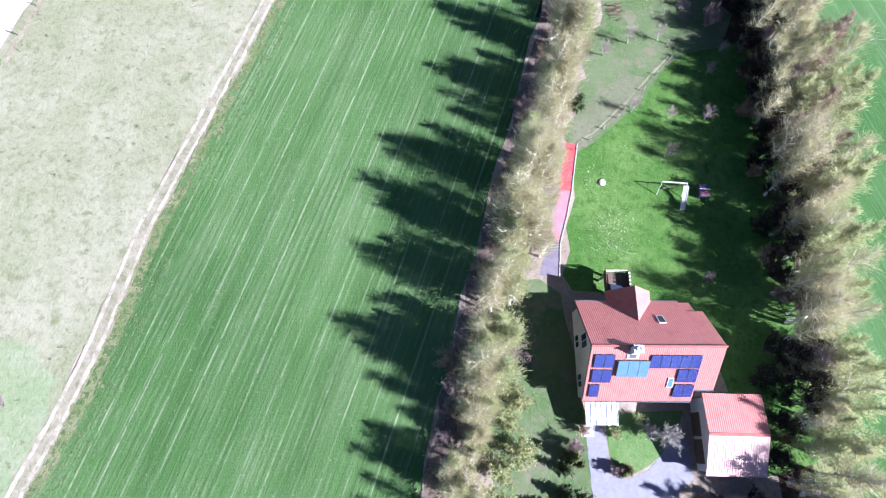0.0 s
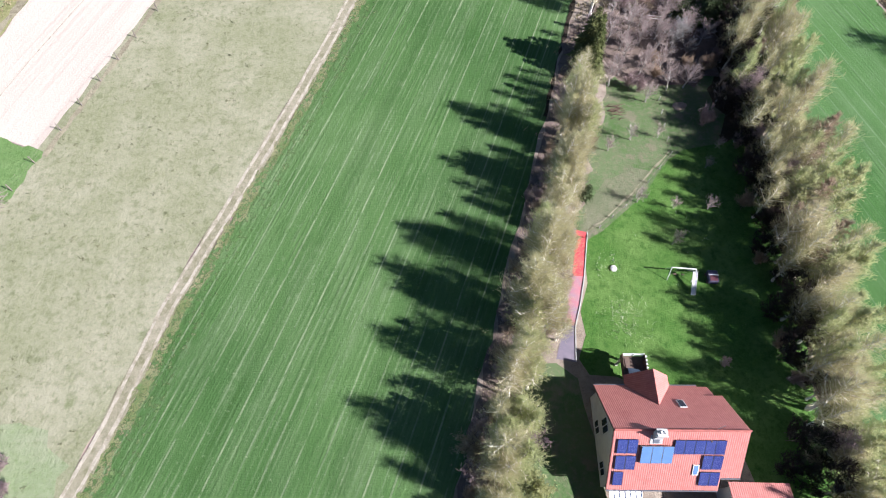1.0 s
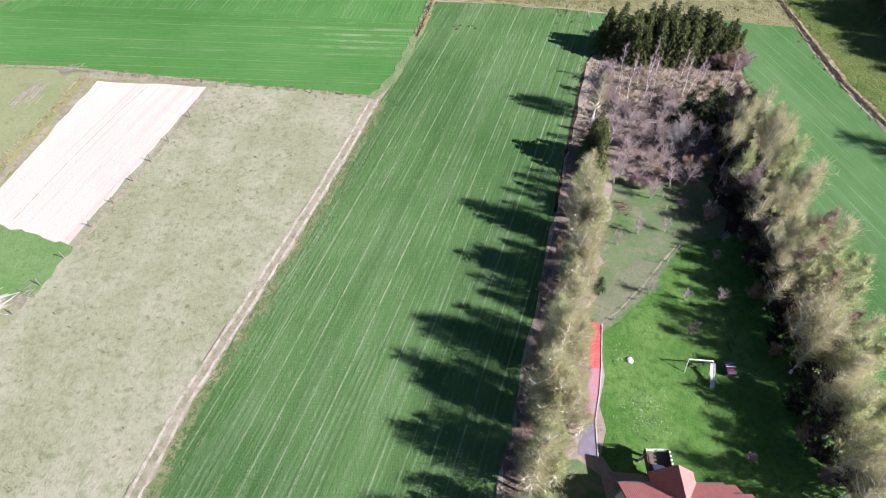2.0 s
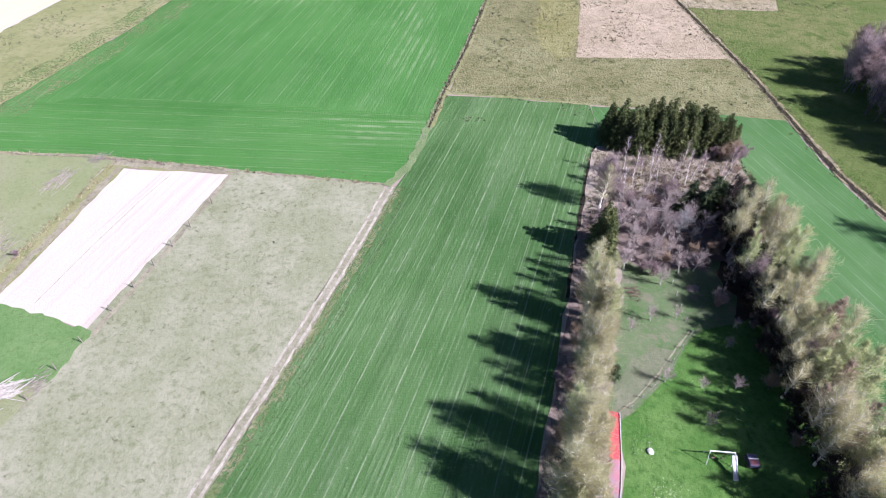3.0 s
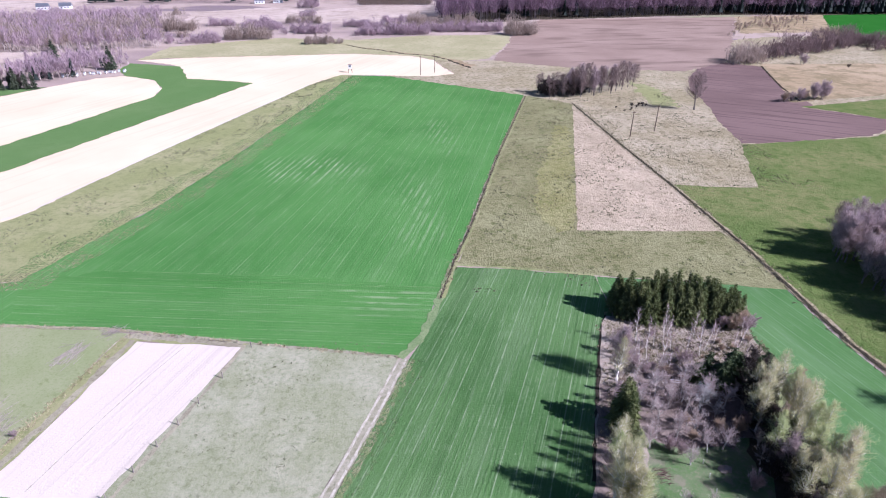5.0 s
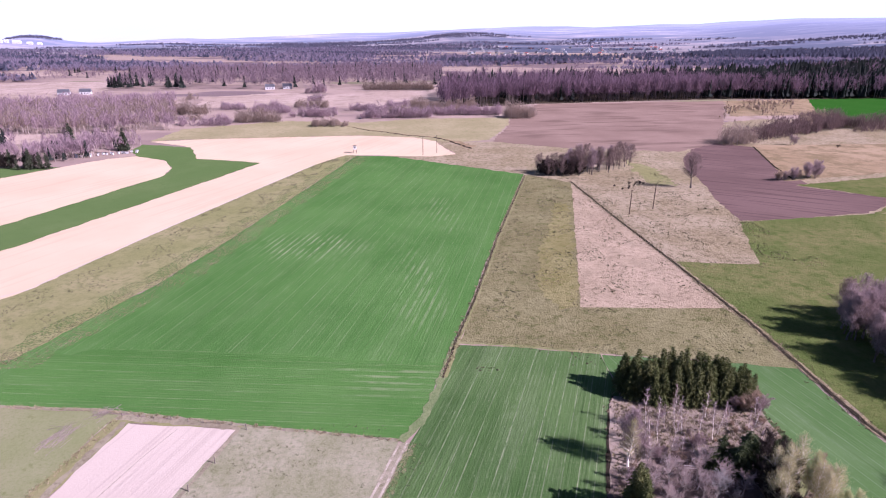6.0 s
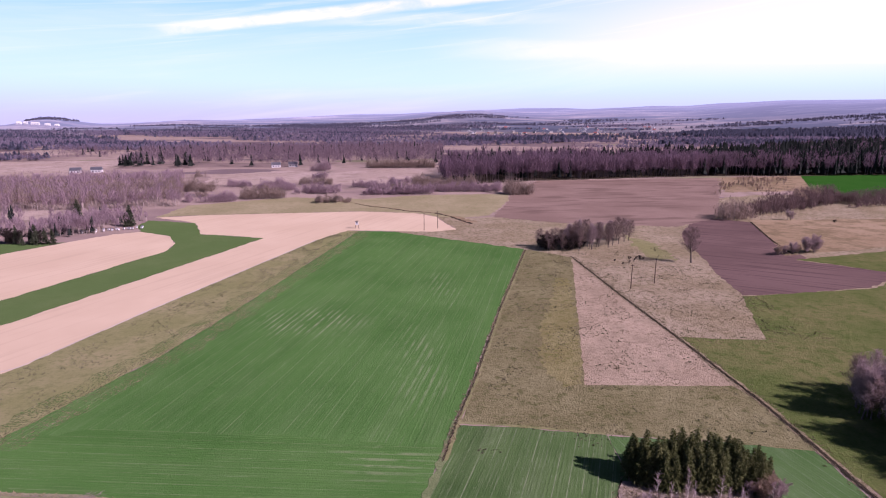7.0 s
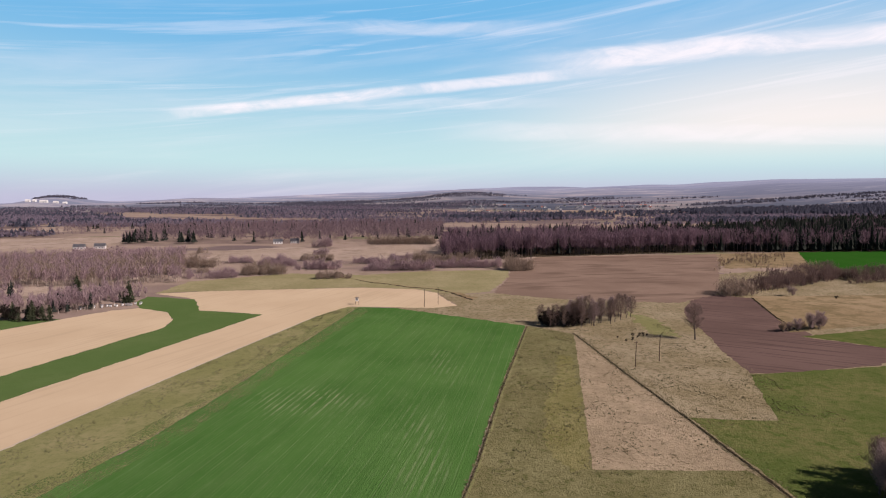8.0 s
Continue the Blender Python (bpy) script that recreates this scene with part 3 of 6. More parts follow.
# the plot of the house
field("row_floor", [(x - 0.9, y) for x, y in ROW] + [(38, 96), (60, 93), (58, 79), (50, 60), (46, 30), (40, 0), (39, -30)],
      M_SCRUB, "brown leaf litter and dead grass under trees", "ground", 0.6)
# brown litter strip, darkened to include the shade beside the row
field("row_litter", strip_outline([(x + 0.5, y) for x, y in ROW[:7]], 2.6), M_BROWN, "brown leaf litter along the tree row, darkened for its shade", "ground", 0.5, 1.5)
field("orchard_floor", [(17.5, 38), (20, 45), (25, 56), (28.5, 64), (36, 66), (45, 64), (47.5, 58), (46, 40), (40, 36), (26, 36), (18, 33)], M_ORCHARD, "patchy orchard grass", "ground", 1.2, 2.0)
field("bare_patch", [(18.6, 36.4), (21, 37), (26.5, 41.4), (30, 45), (27, 46), (22.5, 43.4), (19.6, 41)], M_BARE_PATCH, "worn bare ground beside the garden fence", "ground", 0.6, 1.2)
field("belt_grass", [(36, -30), (38, 2), (42, 18), (45, 32), (47.5, 48), (50, 64), (54, 78), (58, 78), (58, 74), (54.6, 50), (51.5, 34), (47.5, 18), (41.5, -5), (40, -30)], M_VERGE, "pale green grass under the outer birches", "ground", 1.2, 2.0)
field("belt_floor", [(33, -30), (35, 4), (37, 10), (38.5, 30), (41.5, 48), (44, 66), (54, 79), (53, 72), (49.6, 60), (47.2, 48), (44.6, 32), (41.6, 18), (38, 2), (36, -30)], M_SHADED_LITTER, "leaf litter darkened for shade under a tree belt", "ground", 1.4, 2.0)
field("orchard_litter", [(28.6, 62), (36, 61), (45, 62), (47, 70), (44, 77), (34, 79), (29, 76), (26.6, 69)], M_BROWN, "brown dead growth under the fruit trees", "ground", 1.4, 2.0)
field("lawn", [(18.2, 34.6), (26.5, 40.4), (33, 47.2), (44.5, 51), (43.6, 34), (41.5, 17), (36, 10), (15.5, 17.5), (14.4, 19.3), (17.4, 29)], M_LAWN, "lush green garden lawn", "lawn", 0.7)
field("side_lawn", [(29, 22), (42, 22), (41, 10), (38.5, -3), (33, -4), (30.5, 6)], M_LAWN, "shaded grass beside the house", "lawn", 0.5)
field("front_lawn", [(2.5, -30), (4.6, 6), (8.4, 19), (12, 19), (14.2, 17), (15, 3), (15.5, -1), (21, -30)], M_ORCHARD, "green grass beside the house", "lawn", 0.3)
field("front_bed", [(16.9, 3.5), (25.5, 3.2), (24, 0.2), (21, -2), (18.3, -3), (16.8, -1)], M_GRASS, "grass bed in front of the house", "lawn", 0.2)
field("garden_path", strip_outline([(18.6, 36.0), (22, 38.2), (27, 42.6), (33.2, 48.6)], 0.24), M_TRACK, "worn pale garden path", "path", 0.12, 1.0)

# ---- trees ----
def bark_white():
    n = Nodes("birch_bark", 0.75)
    band = n.step(n.noise(1.0, 3, 0.6, n.turned(0, 2.0, 2.0, 9.0)), 0.58, 0.68)
    c = n.mix(n.times(band, 0.8), (0.66, 0.61, 0.52), (0.10, 0.085, 0.07))
    return n.done(n.mix(n.times(n.step(n.noise(0.7, 3), 0.4, 0.8), 0.4), c, (0.36, 0.31, 0.25)))


def twigs(name, a, b, c, d, through_light=0.5):
    """Bare twigs and buds: each twig its own tone, each tree its own cast; thin enough for some light to pass."""
    a, b, c, d = toned(a, b, c, d)
    n = Nodes(name, 0.9, 0.0, 0.04)
    col = n.mix(0.5, island(n, a, b), by_thing(n, c, d))
    m = n.done(col)
    thin = n.add("ShaderNodeBsdfTranslucent", Color=col)
    mixer = n.t.nodes.new("ShaderNodeMixShader")
    mixer.inputs[0].default_value = through_light
    n.t.links.new(n.b.outputs[0], mixer.inputs[1])
    n.t.links.new(thin.outputs[0], mixer.inputs[2])
    n.t.links.new(mixer.outputs[0], n.t.nodes["Material Output"].inputs["Surface"])
    return m


M_BARK_WHITE = bark_white()
M_BARK_GREY = plain("grey_bark", (0.17, 0.135, 0.11), (0.10, 0.08, 0.065), 3.0, 0.9)
M_BARK_PALE = plain("limed_bark", (0.62, 0.58, 0.52), (0.36, 0.31, 0.26), 3.0, 0.85)
M_TWIG_BIRCH = twigs("birch_twigs", (0.686, 0.628, 0.353), (0.572, 0.516, 0.277), (0.66, 0.636, 0.319), (0.651, 0.568, 0.319), 0.6)
M_TWIG_LEAF = twigs("opening_leaves", (0.60, 0.64, 0.29), (0.50, 0.53, 0.22), (0.58, 0.63, 0.30), (0.66, 0.63, 0.34), 0.6)
M_TWIG_BARE = twigs("bare_twigs", (0.52, 0.39, 0.37), (0.36, 0.26, 0.25), (0.48, 0.36, 0.345), (0.50, 0.39, 0.36))
M_TWIG_ALDER = twigs("alder_twigs", (0.36, 0.26, 0.225), (0.20, 0.14, 0.125), (0.30, 0.215, 0.185), (0.30, 0.22, 0.175))
M_TWIG_FRUIT = twigs("fruit_twigs", (0.66, 0.53, 0.48), (0.44, 0.33, 0.30), (0.60, 0.47, 0.43), (0.56, 0.46, 0.40))
M_TWIG_RUST = twigs("rusty_twigs", (0.56, 0.42, 0.29), (0.38, 0.27, 0.19), (0.52, 0.38, 0.26), (0.46, 0.36, 0.26))
# near-black, so these bushes carry shade besides their own brown
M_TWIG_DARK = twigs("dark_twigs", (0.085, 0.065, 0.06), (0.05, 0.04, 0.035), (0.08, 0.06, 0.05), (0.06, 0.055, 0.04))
M_TWIG_BLOSSOM = twigs("white_blossom", (0.62, 0.58, 0.56), (0.34, 0.32, 0.27), (0.55, 0.52, 0.50), (0.48, 0.46, 0.40))
M_NEEDLE = twigs("spruce_needles", (0.08, 0.105, 0.035), (0.20, 0.21, 0.075), (0.09, 0.115, 0.04), (0.16, 0.17, 0.065), 0.2)
# darker than the spruces: contrast of the hazy distance is put into the colour
M_NEEDLE_DARK = twigs("fir_needles", (0.045, 0.06, 0.035), (0.09, 0.10, 0.055), (0.05, 0.065, 0.04), (0.075, 0.085, 0.05), 0.1)
M_NEEDLE_GREY = twigs("juniper_needles", (0.13, 0.165, 0.075), (0.075, 0.10, 0.045), (0.11, 0.14, 0.06), (0.09, 0.125, 0.055), 0.3)


class Shape:
    def __init__(self):
        self.v, self.f = [], []

    def limb(self, p, q, r0, r1, n=4):
        d = (q - p).normalized()
        a = d.orthogonal().normalized()
        b = d.cross(a)
        k = len(self.v)
        for c, r in ((p, r0), (q, r1)):
            for i in range(n):
                t = 2 * math.pi * i / n
                self.v.append(c + (a * math.cos(t) + b * math.sin(t)) * r)
        for i in range(n):
            j = (i + 1) % n
            self.f.append((k + i, k + j, k + n + j, k + n + i))

    def blade(self, p, q, w, rng, tip=0.35):
        d = q - p
        s = d.cross(Vector((rng.uniform(-1, 1), rng.uniform(-1, 1), rng.uniform(-1, 1))))
        if s.length < 1e-6:
            return
        s = s.normalized() * (w / 2)
        k = len(self.v)
        s *= 1 + 0.9 * tip
        self.v += [p - s, p + s, q]
        self.f.append((k, k + 1, k + 2))

    def made(self, name, material, parent=None):
        return mesh_ob(name, [tuple(v) for v in self.v], self.f, material, parent)


TALLNESS = {}


def around(rng, azimuth, lift):
    return Vector((math.cos(azimuth) * math.cos(lift), math.sin(azimuth) * math.cos(lift), math.sin(lift)))


def broadleaf(name, seed, h, spread, limbs, twig_n, twig_m, bark_m, label, category, stems=1, low=0.22, cone=0.75, lift=0.75, twig_w=0.06, twig_l=0.75, trunk_r=0.0135, lean=0.04, limb=1.0, scatter=0.07):
    """A tapered trunk or several stems, limbs that fork, and a crown of many twigs."""
    rng = random.Random(seed)
    wood, crown = Shape(), Shape()
    for s in range(stems):
        base = Vector((0, 0, 0)) if stems == 1 else Vector((rng.uniform(-.35, .35), rng.uniform(-.35, .35), 0)) * (spread * 0.5)
        out = around(rng, rng.uniform(0, 6.28), 0) * (lean if stems == 1 else rng.uniform(0.1, 0.45))
        hh = h * (1 if stems == 1 else rng.uniform(0.7, 1.0))
        pts = [base + Vector((0, 0, -0.1))]
        for i in range(1, 8):
            t = i / 7
            pts.append(base + out * hh * t + Vector((rng.uniform(-.03, .03), rng.uniform(-.03, .03), 0)) * hh * 0.5 + Vector((0, 0, hh * t)))
        r = h * trunk_r / math.sqrt(stems) + 0.012
        rad = [r * (1.35 if i == 0 else 1 - 0.87 * i / 7) for i in range(8)]
        for i in range(7):
            wood.limb(pts[i], pts[i + 1], rad[i], rad[i + 1], 6 if stems == 1 else 3)
        count = max(4, limbs // stems)
        for k in range(count):
            t = low + (0.97 - low) * (k + rng.random()) / count
            i = min(6, int(t * 7))
            p = pts[i].lerp(pts[i + 1], t * 7 - i)
            size = spread * max(0.10, (1.04 - t) / (1.04 - low)) ** cone * rng.uniform(0.65, 1.15)
            if t < low + 0.12:
                size *= 0.7
            az = k * 2.4 + rng.uniform(-.5, .5)
            d = around(rng, az, lift + rng.uniform(-.25, .25) + 0.25 * t)
            q = p + d * size * 0.55
            e = q + (d + Vector((0, 0, rng.uniform(-.45, .25)))).normalized() * size * 0.55
            lr = max(0.042 * h / 12, rad[i] * 0.62 * (1.1 - t * .6)) * limb
            wood.limb(p, q, lr, lr * 0.6, 3)
            wood.limb(q, e, lr * 0.6, lr * 0.15 + 0.004, 3)
            forks = [(p, q), (q, e), (q, e)]
            for _ in range(4):
                a, b = rng.choice(forks[:2])
                o = a.lerp(b, rng.uniform(0.2, 1.0))
                fd = (d + around(rng, rng.uniform(0, 6.28), rng.uniform(-.3, .9)) * 0.9).normalized()
                oe = o + fd * size * rng.uniform(0.22, 0.5)
                wood.blade(o, oe, min(lr * 1.1, 0.055), rng)
                wood.blade(o, oe, min(lr * 1.1, 0.055), rng)
                forks.append((o, oe))
            share = max(4, int(twig_n / stems / count * (0.45 + size / spread)))
            for _ in range(share):
                a, b = rng.choice(forks)
                o = a.lerp(b, rng.random())
                td = (around(rng, rng.uniform(0, 6.28), rng.uniform(-.6, 1.2)) * 0.75 + d).normalized()
                o = o + Vector((rng.gauss(0, 1), rng.gauss(0, 1), rng.gauss(0, 1))) * (scatter * size + 0.05)
                crown.blade(o, o + td * twig_l * rng.uniform(0.5, 1.3), twig_w * rng.uniform(0.6, 1.5), rng)
    root = empty(name, pose(0, 0, -500), label, category)
    TALLNESS[root.name] = h
    wood.made("trunk", bark_m, root)
    crown.made("crown", twig_m, root)
    return root


def conifer(name, seed, h, spread, needle_m, label, whorls=22, low=0.04, ragged=0.25):
    rng = random.Random(seed)
    wood, crown = Shape(), Shape()
    wood.limb(Vector((0, 0, -0.1)), Vector((0, 0, h * 0.97)), h * 0.013 + 0.03, 0.015, 6)
    for k in range(whorls):
        t = low + (0.99 - low) * (k / whorls) ** 0.9
        size = spread * (1 - t) ** 0.66 * rng.uniform(1 - ragged, 1 + ragged) + 0.12
        n = 9 if t < 0.8 else 6
        for j in range(n):
            az = j * 6.283 / n + k * 0.9 + rng.uniform(-.25, .25)
            ln = size * rng.uniform(0.7, 1.15)
            z = t * h + rng.uniform(-.15, .15)
            p = Vector((0, 0, z))
            m = p + around(rng, az, 0.15) * ln * 0.55
            e = m + around(rng, az, -0.45) * ln * 0.5
            crown.blade(p, m, 0.16 * ln + 0.06, rng, 1.6)
            crown.blade(m, e, 0.28 * ln + 0.06, rng, 0.15)
            for s in range(7):
                o = p.lerp(m, rng.uniform(0.25, 1.1)) if s < 4 else m.lerp(e, rng.random())
                w = around(rng, az + rng.choice((-1, 1)) * rng.uniform(0.5, 1.2), rng.uniform(-.7, .15))
                crown.blade(o, o + w * (0.18 * ln + 0.22), 0.13, rng, 0.2)
    crown.blade(Vector((0, 0, h * 0.94)), Vector((0, 0, h)), 0.1, rng, 0.1)
    root = empty(name, pose(0, 0, -500), label, "conifer tree")
    TALLNESS[root.name] = h
    wood.made("trunk", M_BARK_GREY, root)
    crown.made("crown", needle_m, root)
    return root


def planter(kinds, group, rng):
    """A way to set trees down: each kind is used once itself and copied after that."""
    fresh = set()

    def set_down(kind, x, y, size=1.0, turn=None, z=0.0, tall=None):
        ob = kinds[kind][rng.randrange(len(kinds[kind]))]
        m = pose(x, y, z, rng.uniform(-3, 3), rng.uniform(-3, 3), rng.uniform(0, 360) if turn is None else turn)
        s = tall / TALLNESS[ob.name] if tall else size * rng.uniform(0.93, 1.07)
        if ob.name not in fresh and ob.matrix_basis.translation.z < -400:
            fresh.add(ob.name)
            ob["group"] = group[kind]
            ob.matrix_basis = m @ Matrix.Diagonal((s, s, s, 1))
            return ob
        made = copy_thing(ob, m)
        made.scale = (s, s, s)
        made["group"] = group[kind]
        return made
    return set_down


rng = random.Random(11)
KINDS = {
    "birch": [broadleaf("birch_tree", 20 + i, h, sp, 34, 2350, M_TWIG_BIRCH, M_BARK_WHITE, "slender white-barked birch tree with pale bare twigs", "tree", cone=0.6, twig_w=0.024, twig_l=1.15, trunk_r=0.018, limb=1.35, scatter=0.17)
              for i, (h, sp) in enumerate(((13.0, 3.1), (12.0, 3.3), (14.0, 3.0), (11.0, 3.0)))],
    "leafing": [broadleaf("birch_tree", 40 + i, h, sp, 26, 2600, M_TWIG_LEAF, M_BARK_WHITE, "birch tree with yellow-green opening leaves", "tree", twig_w=0.045, twig_l=0.6, trunk_r=0.017, limb=0.95, scatter=0.18)
                for i, (h, sp) in enumerate(((11.0, 2.6), (9.5, 2.6)))],
    "bare": [broadleaf("bare_tree", 60 + i, h, sp, 24, 2100, M_TWIG_BARE, M_BARK_GREY, "bare grey-brown deciduous tree with fine twigs", "tree", cone=0.45, twig_w=0.05, scatter=0.14)
             for i, (h, sp) in enumerate(((10.0, 3.2), (12.0, 3.6)))],
    "alder": [broadleaf("alder_tree", 160 + i, h, sp, 24, 1500, M_TWIG_ALDER, M_BARK_GREY, "bare brown tree of a damp clump", "tree", low=0.15, cone=0.4, twig_w=0.06, scatter=0.12)
              for i, (h, sp) in enumerate(((10.5, 3.2), (12.0, 3.4)))],
    "oak": [broadleaf("bare_tree", 66, 12.0, 5.2, 34, 1900, M_TWIG_ALDER, M_BARK_GREY, "lone broad-crowned bare tree", "tree", low=0.3, cone=0.4, lift=0.65, twig_w=0.07, twig_l=0.9, trunk_r=0.022)],
    "sapling": [broadleaf("birch_sapling", 150 + i, 7.5, 1.2, 12, 240, M_TWIG_BARE, M_BARK_WHITE, "thin white-stemmed bare birch sapling", "tree", cone=0.5, twig_w=0.03, twig_l=0.7, trunk_r=0.006, lean=0.12) for i in range(2)],
    "rusty": [broadleaf("bare_tree", 70, 11.0, 2.8, 24, 1600, M_TWIG_RUST, M_BARK_WHITE, "slender tree with rusty brown bare twigs", "tree")],
    "thicket": [broadleaf("bush", 80 + i, h, sp, 30, 1300, m, M_BARK_GREY, lab, "bush", stems=6, low=0.15, cone=0.4, twig_w=0.05, twig_l=0.5)
                for i, (h, sp, m, lab) in enumerate(((3.4, 1.7, M_TWIG_BARE, "bare purplish-brown bush of thin stems"), (2.8, 1.6, M_TWIG_RUST, "bare rusty-brown bush of thin stems")))],
    "gloom": [broadleaf("bush", 90 + i, h, sp, 28, 1400, M_TWIG_DARK, M_BARK_GREY, "dense near-black bush, partly standing in for shade", "bush", stems=6, low=0.12, cone=0.4, twig_w=0.08, twig_l=0.6)
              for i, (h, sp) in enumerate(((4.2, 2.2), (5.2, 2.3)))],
    "leafbush": [broadleaf("bush", 95 + i, 2.8, 1.7, 40, 1700, M_TWIG_LEAF, M_BARK_GREY, "bush with fresh yellow-green leaves", "bush", stems=7, low=0.12, cone=0.35, twig_w=0.10, twig_l=0.28) for i in range(2)],
    "fruit": [broadleaf("fruit_tree", 100 + i, 4.0, 2.4, 20, 700, M_TWIG_FRUIT, M_BARK_PALE, "small fruit tree with a limed pale trunk", "fruit tree", low=0.3, cone=0.35, twig_w=0.03, twig_l=0.5, trunk_r=0.03, lean=0.1) for i in range(3)],
    "blossom": [broadleaf("blossoming_tree", 110, 3.6, 2.0, 22, 900, M_TWIG_BLOSSOM, M_BARK_PALE, "small tree full of white blossom", "fruit tree", low=0.2, cone=0.35, twig_w=0.07, twig_l=0.3, trunk_r=0.025)],
    "spruce": [conifer("spruce_tree", 120 + i, h, sp, M_NEEDLE, "dark green dense spruce tree") for i, (h, sp) in enumerate(((9.8, 2.0), (9.2, 1.9), (9.5, 2.15), (8.4, 1.9)))],
    "fir": [conifer("fir_tree", 170 + i, h, sp, M_NEEDLE_DARK, "tall fir tree, needles darkened for distance") for i, (h, sp) in enumerate(((9.8, 2.1), (9.0, 2.0)))],
    "thuja": [conifer("thuja", 140, 3.0, 0.62, M_NEEDLE, "dense dark green columnar garden thuja", 16, 0.02, 0.12)],
    "juniper": [conifer("juniper", 130 + i, h, sp, M_NEEDLE_GREY, "dull green spreading conifer", 16, 0.02, 0.4) for i, (h, sp) in enumerate(((5.2, 1.9), (6.4, 2.0)))],
}
GROUPS = {"birch": "birches of the tree rows", "leafing": "birches of the tree rows", "bare": "bare trees", "oak": "bare trees", "alder": "alders of the damp clump", "rusty": "bare trees", "sapling": "birch saplings", "thicket": "bushes", "gloom": "dark bushes of the belt",
          "leafbush": "leafy bushes", "fruit": "fruit trees of the orchard", "blossom": "blossoming trees", "spruce": "spruces of the grove", "juniper": "garden conifers", "thuja": "garden thujas", "fir": "firs at the wood edge"}
plant = planter(KINDS, GROUPS, rng)


def on_line(line, y):
    for (x0, y0), (x1, y1) in zip(line, line[1:]):
        if y0 <= y <= y1:
            return x0 + (x1 - x0) * (y - y0) / (y1 - y0)
    return line[-1][0]


# western row: tall birches in knots, lower ones between them, conifers at its north end
TALL = ((0.3, -2.0, 8.0), (2.2, 4.1, 7.0), (3.7, 9.2, 12.4), (6.5, 17.9, 12.3), (8.9, 24.6, 13.4), (11.2, 31.2, 13.8), (15.0, 42.1, 12.2), (18.3, 51.1, 13.2))
for x, y, h in TALL:
    plant("birch", x, y, tall=h)
    for k in range(5):
        plant("leafing" if rng.random() < 0.3 else "birch", x + rng.uniform(-0.8, 2.4), y + rng.uniform(-2.6, 2.0), tall=h * rng.uniform(0.70, 0.92))
y = -24.0
while y < 60:
    x = on_line(ROW, y)
    low = 0.75 if y < 4 else 1.0
    plant("leafing" if rng.random() < 0.25 else "birch", x + rng.uniform(1.6, 3.0), y, tall=rng.uniform(6.8, 9.8) * low)
    if rng.random() < 0.85:
        plant("leafing" if rng.random() < (0.6 if 5 < y < 22 else 0.25) else "birch", x + rng.uniform(3.6, 5.4), y + rng.uniform(-1, 1), tall=rng.uniform(6.5, 9.5) * low)
    if rng.random() < 0.85:
        plant("thicket", x + rng.uniform(0.2, 1.6), y + rng.uniform(-1, 1), rng.uniform(0.6, 1.0))
    if rng.random() < 0.45:
        plant("leafbush" if y < 8 else "thicket", x + rng.uniform(4.0, 6.5), y + rng.uniform(-1, 1), rng.uniform(0.7, 1.1))
    if 20 < y < 50 and rng.random() < 0.6:
        plant("birch", x + rng.uniform(5.4, 6.6), y + rng.uniform(-1, 1), tall=rng.uniform(5.5, 8.0))
    y += rng.uniform(1.9, 2.7)
for x, y, s in ((1.6, 7.2, 1.3), (2.8, 6.0, 1.1), (3.6, 8.6, 1.1), (1.0, 10.0, 1.2), (2.4, 12.0, 1.0)):
    plant("thicket", x, y, s)
for x, y in ((3.4, 1.7), (6.5, 3.2), (5.2, -1.2), (4.0, -4.0), (7.2, 0.2), (2.0, -6.0), (6.4, -6.5), (4.6, 4.8), (7.4, 5.6)):
    plant("leafbush", x, y, rng.uniform(0.9, 1.3))
for x, y, h in ((24.0, 67.4, 10.2), (23.4, 66.2, 9.4), (25.0, 64.6, 9.4), (25.2, 66.4, 8.8), (24.2, 63.2, 7.8), (25.8, 68.6, 8.0)):
    plant("spruce", x, y, tall=h)
for kind, x, y, h in (("birch", 21.0, 60.8, 7.5), ("birch", 22.8, 62.4, 7.0), ("bare", 25.0, 71.2, 5.0), ("rusty", 26.8, 73.6, 4.6), ("bare", 27.8, 78.0, 10.6), ("birch", 27.2, 77.0, 9.8), ("bare", 28.4, 79.2, 9.4), ("bare", 29.6, 84.5, 4.5), ("rusty", 31.5, 88.0, 4.0)):
    plant(kind, x, y, tall=h)
plant("juniper", 19.6, 41.6, 0.6)

